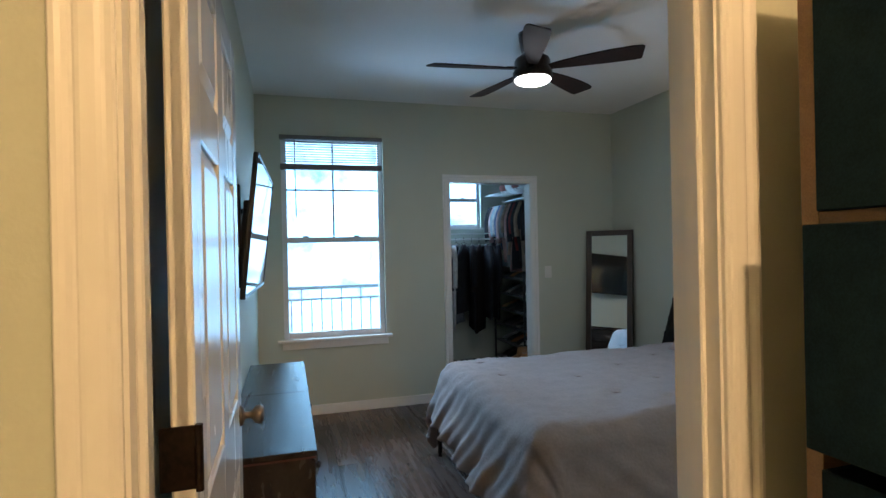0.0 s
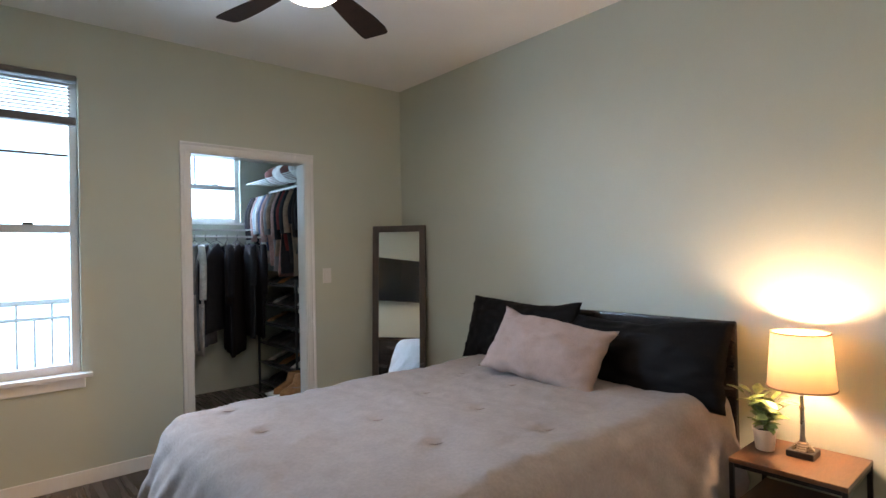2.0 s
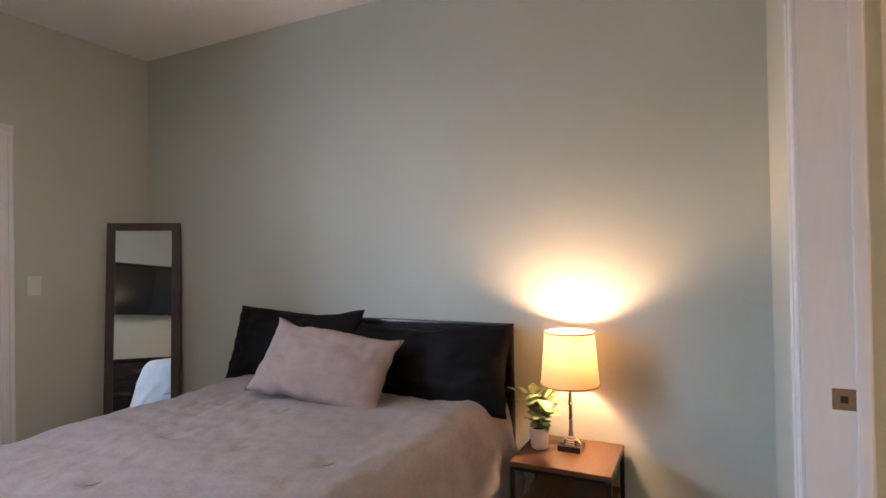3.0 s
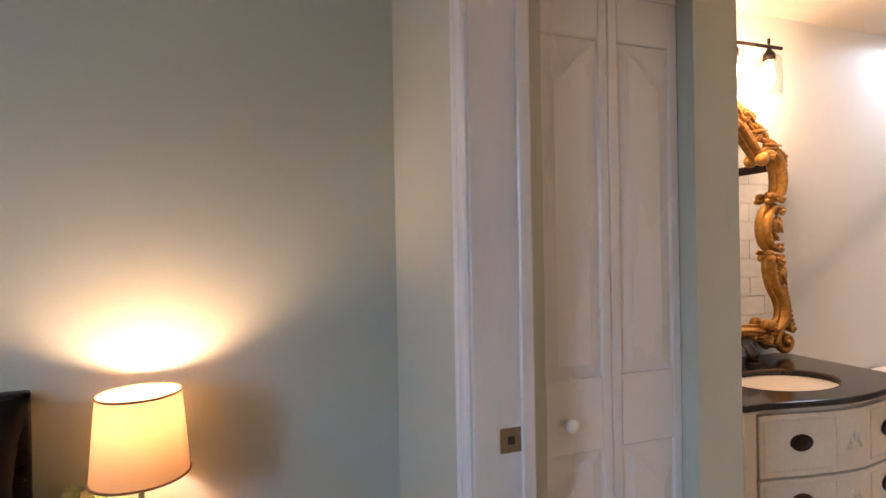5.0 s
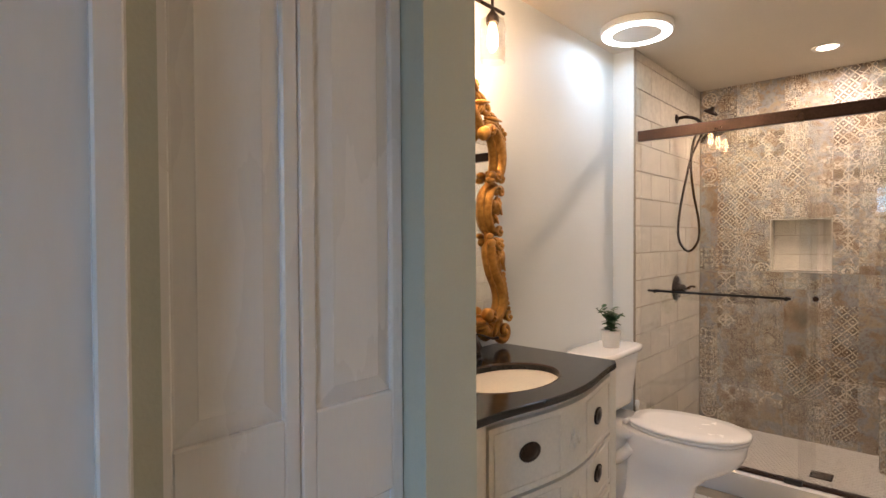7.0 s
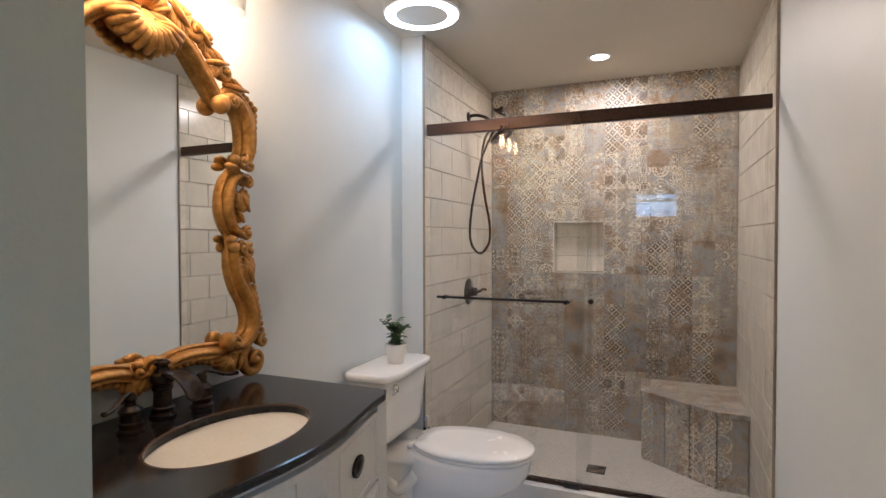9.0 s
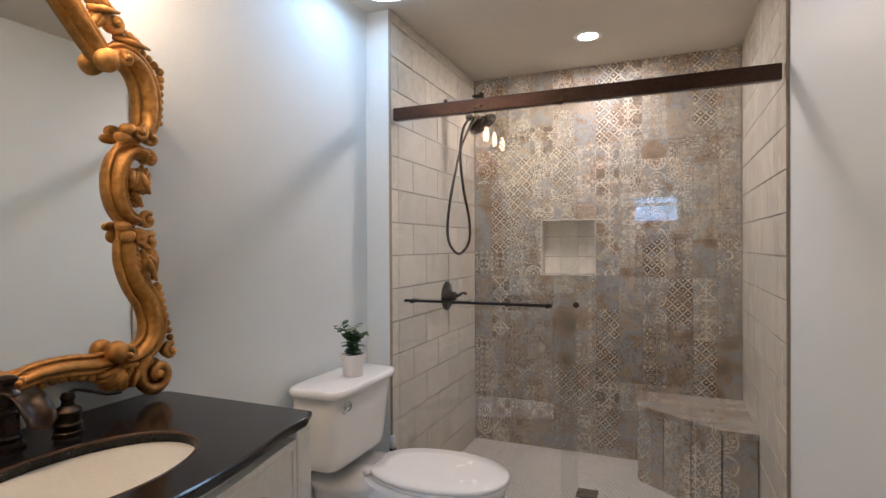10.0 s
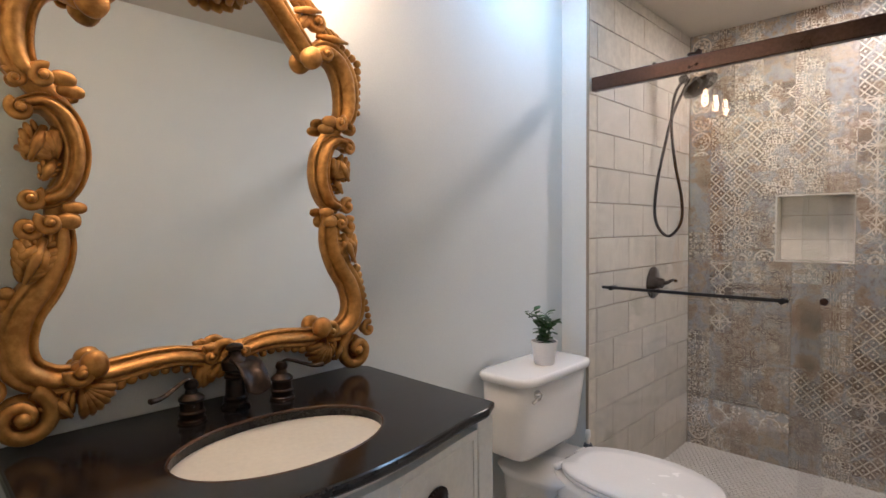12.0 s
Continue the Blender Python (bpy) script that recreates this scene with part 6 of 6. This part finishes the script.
part("hand_shower", hh, BRONZE, shs, smooth=True)
part("diverter", ellipsoid(bmesh.new(), (-0.155, 0, 2.03), (0.026, 0.022, 0.026), 14), BRONZE, shs, smooth=True)
hose = smooth_path([(-0.15, 0.0, 2.015), (-0.12, 0.02, 1.95), (-0.10, 0.015, 1.80), (-0.11, -0.01, 1.60), (-0.135, -0.045, 1.40), (-0.13, -0.05, 1.27), (-0.085, -0.01, 1.198), (-0.045, 0.035, 1.24), (-0.032, 0.06, 1.33), (-0.045, 0.055, 1.50), (-0.075, 0.03, 1.70), (-0.10, -0.01, 1.86), (-0.18, -0.015, 2.03)], 8)
part("hose", tube(bmesh.new(), hose, 0.0085, 8), BRONZE, shs, "flexible dark metal hose", smooth=True)
vp = lathe(bmesh.new(), [(0, 0), (0.088, 0), (0.090, 0.004), (0.082, 0.010), (0.034, 0.014), (0.026, 0.045), (0.030, 0.05), (0.022, 0.062), (0, 0.062)], 36)
bmesh.ops.transform(vp, matrix=pose(0, 0, 0.937, 0, -90, 0), verts=vp.verts)
part("valve_plate", vp, BRONZE, shs, "round valve plate", smooth=True)
part("valve_lever", tube(bmesh.new(), smooth_path([(-0.055, 0, 0.937), (-0.075, -0.012, 0.940), (-0.088, -0.045, 0.952), (-0.095, -0.085, 0.945)], 5), [0.010] * 8 + [0.008] * 8, 10), BRONZE, shs, smooth=True)

bench = thing("shower_bench", (BX, BY + 0.01, PAN), "tiled corner bench in the shower with a pale slab seat", "bench")
ang = [(0.014, 0.0), (0.580, 0.0), (0.575, 0.30), (0.17, 0.60), (0.014, 0.61)]
part("core", prism(bmesh.new(), [(x * 0.98, y * 0.97) for x, y in ang], 0.0, 0.418), GROUT, bench)
part("seat_slab", prism(bmesh.new(), [(0.004, 0.0), (0.595, 0.0), (0.590, 0.315), (0.18, 0.615), (0.004, 0.625)], 0.420, 0.450, 0.003), PATCH, bench, "patterned stone seat")
faces = ((ang[1], ang[2], 2), (ang[2], ang[3], 3), (ang[3], ang[4], 1))
for a, c, nt in faces:
    a, c = Vector(a), Vector(c)
    d = c - a
    L = d.length
    for k in range(nt):
        me = slab_mesh("tile", L / nt - 0.006, 0.412, 0.010, 0.0015, PATCH)
        mid = a + d * ((k + 0.5) / nt)
        out = Vector((d.y, -d.x)).normalized()
        o = new("tile", me)
        o.parent = bench
        o.matrix_local = Matrix(((d.x / L, 0, out.x, mid.x + out.x * 0.008), (d.y / L, 0, out.y, mid.y + out.y * 0.008), (0, 1, 0, 0.210), (0, 0, 0, 1)))
drain = thing("shower_drain", (3.067, -2.61, PAN + 0.005), "square dark floor drain with slots", "drain")
part("frame", B(-0.055, 0.055, -0.055, 0.055, 0, 0.006, 0.001, 1), BRONZERAIL, drain)
for k in range(5):
    part("bar", B(-0.045, 0.045, -0.042 + k * 0.02, -0.034 + k * 0.02, 0.006, 0.008), NICKEL, drain)

# ---- closet things ----


def clothes_rod(name, p0, p1, z):
    t = thing(name, (p0[0], p0[1], z), "white wire closet shelf with a hanging rod", "closet shelf")
    d = Vector((p1[0] - p0[0], p1[1] - p0[1], 0))
    nrm = Vector((-d.y, d.x, 0)).normalized()
    part("rod", tube(bmesh.new(), [(0, 0, 0), d], 0.012, 10), WHITEPL, t)
    for k in range(7):
        o = nrm * (-0.06 + 0.05 * k)
        part("wire", tube(bmesh.new(), [o + Vector((0, 0, 0.07)), o + d + Vector((0, 0, 0.07))], 0.004, 6), WHITEPL, t)
    return t


CLOTH = {}


def cloth(c):
    if c not in CLOTH:
        CLOTH[c] = mat("cloth_%d" % len(CLOTH), c, 0.9, var=0.3, scale=18, bump=0.25, bscale=120, spec=0.2)
    return CLOTH[c]


def garment(x, y, z, length, width, c, turn, seed, word):
    """A shirt on a hanger: sloped shoulders, sleeves and a hanging body with vertical folds."""
    rnd = random.Random(seed)
    t = thing("hanging_garment", (x, y, z), "%s garment on a hanger in the closet" % word, "clothing", "hanging clothes", rz=turn)
    bm = bmesh.new()
    rows, n = [], 9
    for i in range(n):
        q = i / (n - 1)
        zz = -0.055 - (length) * q
        w = width * (0.16 + 0.34 * min(1, q * 6)) if q < 0.16 else width * (0.5 + 0.04 * math.sin(q * 5 + seed))
        th = 0.018 + 0.012 * math.sin(q * 3)
        row = []
        for k in range(20):
            a = 2 * math.pi * k / 20
            px = w * math.cos(a)
            py = th * math.sin(a) + 0.012 * q * math.sin(px * 38 + seed * 1.7)
            row.append(bm.verts.new((px, py, zz - 0.10 * width * abs(math.cos(a)) * (1 if q < 0.14 else 0.3))))
        rows.append(row)
    for a, c2 in zip(rows, rows[1:]):
        for k in range(20):
            bm.faces.new((a[k], a[(k + 1) % 20], c2[(k + 1) % 20], c2[k]))
    bm.faces.new(rows[0])
    bm.faces.new(rows[-1])
    part("body", bm, cloth(c), t, smooth=True)
    for s in (-1, 1):
        sl = [(s * width * 0.46, 0, -0.09), (s * width * 0.60, 0.005, -0.26), (s * width * 0.58, 0.01, -0.26 - length * rnd.uniform(0.2, 0.45))]
        part("sleeve", tube(bmesh.new(), smooth_path(sl, 4), 0.03, 8, up=Vector((0, 1, 0))), cloth(c), t, smooth=True)
    part("hanger", tube(bmesh.new(), [(0.012, 0, 0.008), (0, 0, 0.02), (-0.012, 0, 0.008), (0, 0, -0.03), (width * 0.45, 0, -0.085), (-width * 0.45, 0, -0.085), (0, 0, -0.03)], 0.003, 5, up=Vector((0, 1, 0))), BLACKPL, t)


clothes_rod("closet_shelf", (3.56, 5.25), (3.56, 6.68), 2.0)
clothes_rod("closet_shelf", (2.25, 6.42), (3.40, 6.42), 1.52)
COLS = (((0.02, 0.02, 0.025), "black"), ((0.35, 0.45, 0.50), "pale blue"), ((0.45, 0.28, 0.26), "dusty pink"), ((0.66, 0.63, 0.60), "cream"), ((0.10, 0.14, 0.24), "blue denim"), ((0.22, 0.23, 0.25), "grey"), ((0.28, 0.20, 0.15), "tan"), ((0.025, 0.018, 0.018), "dark"), ((0.16, 0.03, 0.03), "dark red"), ((0.03, 0.03, 0.035), "charcoal"))
rnd = random.Random(21)
ORDER = (0, 7, 2, 1, 3, 4, 2, 5, 6, 2, 0, 8, 9, 6, 0, 7, 9, 0)
for k, i in enumerate(ORDER):
    c, w = COLS[i]
    garment(3.56, 6.58 - 0.072 * k, 2.0, rnd.uniform(0.55, 0.80), 0.46, c, rnd.uniform(-6, 6), k, w)
for k, i in enumerate((1, 7, 0, 3, 3, 5, 9, 0, 7, 9, 0)):
    c, w = COLS[i]
    garment(2.34 + 0.098 * k, 6.42, 1.52, rnd.uniform(0.78, 1.08), 0.48, c, (48 if k in (3, 5, 6, 8) else 84) + rnd.uniform(-9, 9), 40 + k, w)
for k in range(6):
    bag = thing("folded_linen", (3.62, 5.55 + 0.19 * k, 2.078), ("cream puffy folded blanket on the closet shelf", "dark red folded sweater on the closet shelf")[k % 2], "folded linen", "linen on the closet shelf")
    bm = ellipsoid(bmesh.new(), (0, 0, 0.08), (0.18, 0.125, 0.105), 18)
    for v in bm.verts:
        v.co += 0.02 * Vector((noise.noise(v.co * 9), noise.noise(v.co * 9 + Vector((5, 0, 0))), noise.noise(v.co * 9 + Vector((0, 5, 0)))))
        v.co.z = max(0.0, v.co.z)
    part("fold", bm, cloth((0.68, 0.65, 0.62) if k % 2 == 0 else (0.18, 0.06, 0.05)), bag, smooth=True)
rack = thing("shoe_rack", (3.50, 5.95, 0), "tall dark shoe rack crowded with shoes", "shoe rack")
for x in (-0.20, 0.20):
    for y in (-0.42, 0.42):
        part("post", tube(bmesh.new(), [(x, y, 0), (x, y, 1.12)], 0.012, 8), BLACKMETAL, rack)
for k in range(6):
    part("shelf", B(-0.20, 0.20, -0.42, 0.42, 0.10 + 0.19 * k, 0.112 + 0.19 * k), BLACKPL, rack)


def shoe(x, y, z, c, turn, word):
    bm = loft(bmesh.new(), [superell(0, 0, 0.042, 0.034, 0.0, 18), superell(0.01, 0, 0.125, 0.040, 0.0, 18), superell(0.01, 0, 0.125, 0.041, 0.018, 18), superell(-0.01, 0, 0.105, 0.036, 0.045, 18), superell(-0.055, 0, 0.055, 0.032, 0.075, 18), superell(-0.065, 0, 0.042, 0.028, 0.09, 18), superell(-0.065, 0, 0.030, 0.018, 0.06, 18)])
    t = thing("shoe", (x, y, z), "%s shoe on the dark rack" % word, "shoe", "shoes on the rack", rz=turn)
    part("upper", bm, cloth(c), t, smooth=True)
    part("sole", loft(bmesh.new(), [superell(0.01, 0, 0.128, 0.043, -0.0, 18), superell(0.01, 0, 0.128, 0.043, 0.012, 18)]), BLACKPL, t)


SC = (((0.5, 0.48, 0.45), "off-white"), ((0.03, 0.03, 0.03), "black"), ((0.30, 0.14, 0.06), "tan leather"), ((0.05, 0.04, 0.04), "dark brown"))
for k in range(6):
    for j in range(6):
        c, w = SC[(k * 5 + j * 3) % 4 if rnd.random() < 0.5 else 1]
        shoe(3.48, 5.62 + 0.13 * j, 0.1125 + 0.19 * k, c, 180 + rnd.uniform(-5, 5), w)
tote = thing("storage_box", (3.32, 5.40, 0), "low white plastic storage box on the closet floor", "storage box")
part("body", B(-0.28, 0.18, -0.16, 0.16, 0, 0.17, 0.015, 2), WHITEPL, tote)
part("lid", B(-0.29, 0.19, -0.17, 0.17, 0.171, 0.19, 0.006, 2), WHITEPL, tote)
boot = thing("boot_pair", (3.2, 5.40, 0.19), "tan leather ankle boots on the storage box", "boots")
for s in (-1, 1):
    part("boot", loft(bmesh.new(), [superell(-0.02, s * 0.06, 0.125, 0.042, 0.0, 18), superell(-0.02, s * 0.06, 0.12, 0.04, 0.04, 18), superell(0.03, s * 0.06, 0.06, 0.038, 0.09, 18), superell(0.04, s * 0.06, 0.05, 0.038, 0.16, 18)]), cloth((0.30, 0.14, 0.06)), boot, smooth=True)

# ---- pieces of the floors and tiled walls ----


def piece(name, me, parent, m):
    o = new(name, me)
    o.parent = parent
    o.matrix_world = m
    return o


rnd = random.Random(9)
plank_len, plank_w = 1.22, 0.18
planks = {}


def lay_planks(x0, x1, y0, y1):
    k = 0
    x = x0
    while x < x1 - 0.01:
        w = min(plank_w, x1 - x)
        y = y0 - rnd.uniform(0.1, plank_len - 0.1)
        while y < y1:
            a, c = max(y, y0), min(y + plank_len, y1)
            if c - a > 0.02:
                key = (round(w, 3), round(c - a, 2))
                if key not in planks:
                    planks[key] = slab_mesh("plank", w - 0.0022, c - a - 0.0022, 0.006, 0.0012, PLANK)
                piece("plank", planks[key], floor, pose(x + w / 2, (a + c) / 2, 0))
            y += plank_len
        x += w


lay_planks(XL, XB, YE, YW)
lay_planks(XL, 2.0, YS + 0.001, YE - 0.001)
lay_planks(2.33, 3.14, YW + 0.001, YW + 0.12)
lay_planks(2.18, 3.84, YW + 0.121, 6.70)
lay_planks(-0.485, 2.0, -0.6, YH)
lay_planks(0.677, 1.56, YH + 0.001, YS - 0.001)
lay_planks(2.422, 3.343, YH + 0.001, YE - 0.001)

# bathroom floor tiles
bt = slab_mesh("floor_tile", 0.302, 0.302, 0.006, 0.0015, BATHTILE)
for i in range(6):
    for j in range(9):
        x, y = BX + 0.155 + 0.305 * i, YH - 0.155 - 0.305 * j
        if x < 4.05 and y > -1.8:
            piece("floor_tile", bt, floor_bath, pose(x, y, FB))

# running-bond wall tiles at both sides of the shower
TW, TH, J = 0.335, 0.166, 0.0045
wall_objs = {o.name: o for o in scene.objects}
side_meshes = [slab_mesh("wall_tile", TW - J, TH - J, 0.010, 0.002, SUBWAY, 0.002, s) for s in range(4)]
cuts = {}


def side_wall(parent, x, facing, y0, y1):
    row, z = 0, PAN
    while z < ZB - 0.01:
        h = min(TH, ZB - z)
        y = y0 - (TW / 2 if row % 2 else 0)
        while y < y1 - 0.005:
            a, c = max(y, y0), min(y + TW, y1)
            if c - a > 0.03:
                full_size = abs(c - a - TW) < 1e-4 and abs(h - TH) < 1e-4
                if full_size:
                    me = side_meshes[rnd.randrange(4)]
                else:
                    key = (round(c - a, 3), round(h, 3))
                    if key not in cuts:
                        cuts[key] = slab_mesh("wall_tile", c - a - J, h - J, 0.010, 0.002, SUBWAY, 0.0012, len(cuts))
                    me = cuts[key]
                tilt = rnd.uniform(-0.25, 0.25)
                m = Matrix.Translation((x + facing * 0.011, (a + c) / 2, z + h / 2)) @ Matrix(((0, 0, facing, 0), (1, 0, 0, 0), (0, 1, 0, 0), (0, 0, 0, 1))) @ pose(0, 0, 0, tilt, rnd.uniform(-0.25, 0.25), 0)
                piece("wall_tile", me, parent, m)
            y += TW
        z += TH
        row += 1


side_wall(wall_objs["wall_shower_wing"], SX, -1, BY + 0.012, SY - 0.002)
side_wall(wall_objs["wall_bath_west"], BX, 1, BY + 0.012, SY - 0.002)
for x, s in ((SX - 0.0005, -1), (BX + 0.0005, 1)):
    bm = B(min(x, x + s * 0.012), max(x, x + s * 0.012), SY - 0.0018, SY + 0.004, PAN, ZB)
    struct("tile_edge_trim", bm, GROUT, "thin tan metal tile edge", "trim")
backer = bmesh.new()
box(backer, SX - 0.0020, SX + 0.001, BY, SY - 0.003, PAN, ZB)
box(backer, BX - 0.001, BX + 0.0020, BY, SY - 0.003, PAN, ZB)
struct("wall_grout_bed", backer, GROUT, "tan grout between the shower wall tiles", "grout")

# patchwork tiles of the back wall, around the niche
cols_x = [BX + 0.012, 2.512, 2.80, 3.083, 3.363, 3.668, SX - 0.012]
rows_z = [PAN, 0.18, 1.044, 1.905, ZB]
back = wall_objs["wall_shower_back"]


def back_tile(x0, x1, z0, z1):
    if x1 - x0 < 0.01 or z1 - z0 < 0.01:
        return
    me = slab_mesh("patchwork_tile", x1 - x0 - 0.003, z1 - z0 - 0.003, 0.009, 0.0012, PATCH)
    piece("patchwork_tile", me, back, Matrix.Translation(((x0 + x1) / 2, BY + 0.0095, (z0 + z1) / 2)) @ Matrix(((1, 0, 0, 0), (0, 0, 1, 0), (0, 1, 0, 0), (0, 0, 0, 1))))


for a, c in zip(cols_x, cols_x[1:]):
    for z0, z1 in zip(rows_z, rows_z[1:]):
        if z0 == 1.044 and c > NX0 + 0.005 and a < NX1 - 0.005:
            back_tile(a, c, NZ1, z1)
            if c > NX1:
                back_tile(NX1, c, NZ0, NZ1)
        else:
            back_tile(a, c, z0, z1)
niche_edge = bmesh.new()
for a in ((NX0, NX0 + 0.008, NZ0, NZ1), (NX1 - 0.008, NX1, NZ0, NZ1), (NX0 + 0.008, NX1 - 0.008, NZ0, NZ0 + 0.008), (NX0 + 0.008, NX1 - 0.008, NZ1 - 0.008, NZ1)):
    box(niche_edge, a[0], a[1], BY - 0.0985, BY + 0.0115, a[2], a[3])
struct("niche_lining", niche_edge, SUBWAY, "beige tiled lining of the shower niche", "niche")
nb = [(NX0 + 0.009, NX0 + 0.13, 0), (NX0 + 0.132, NX1 - 0.009, 0), (NX0 + 0.009, NX1 - 0.14, 2), (NX1 - 0.138, NX1 - 0.009, 2), (NX0 + 0.009, NX0 + 0.13, 1), (NX0 + 0.132, NX1 - 0.009, 1)]
for x0, x1, r in nb:
    z0 = NZ0 + (0.009, 0.125, 0.262)[r]
    z1 = NZ0 + (0.122, 0.259, 0.367)[r]
    me = slab_mesh("wall_tile", x1 - x0, z1 - z0, 0.006, 0.0015, SUBWAY)
    piece("wall_tile", me, back, Matrix.Translation(((x0 + x1) / 2, BY - 0.093, (z0 + z1) / 2)) @ Matrix(((1, 0, 0, 0), (0, 0, 1, 0), (0, 1, 0, 0), (0, 0, 0, 1))))

# white hexagon mosaic on the shower floor
vs, fs = [], []
R, pitch = 0.0138, 0.0280
ny = int((-2.03 - BY) / (pitch * 0.866)) + 1
nx = int((SX - BX) / pitch) + 1
for j in range(ny):
    for i in range(nx):
        x, y = BX + 0.014 + pitch * (i + 0.5 * (j % 2)), BY + 0.016 + pitch * 0.866 * j
        if x > SX - 0.014 or y > -2.035:
            continue
        b0 = len(vs)
        for r, z in ((R, PAN), (R, PAN + 0.0035), (R * 0.88, PAN + 0.0048)):
            for k in range(6):
                a = math.pi / 6 + math.pi / 3 * k
                vs.append((x + r * math.cos(a), y + r * math.sin(a), z))
        for lv in (0, 6):
            for k in range(6):
                fs.append((b0 + lv + k, b0 + lv + (k + 1) % 6, b0 + lv + 6 + (k + 1) % 6, b0 + lv + 6 + k))
        fs.append(tuple(b0 + 12 + k for k in range(6)))
me = bpy.data.meshes.new("mosaic")
me.from_pydata(vs, [], fs)
me.materials.append(HEXT)
mosaic = new("mosaic", me)
mosaic.parent = floor_shower
tagged(mosaic, "white hexagon mosaic tiles with tan joints", kind="stuff")
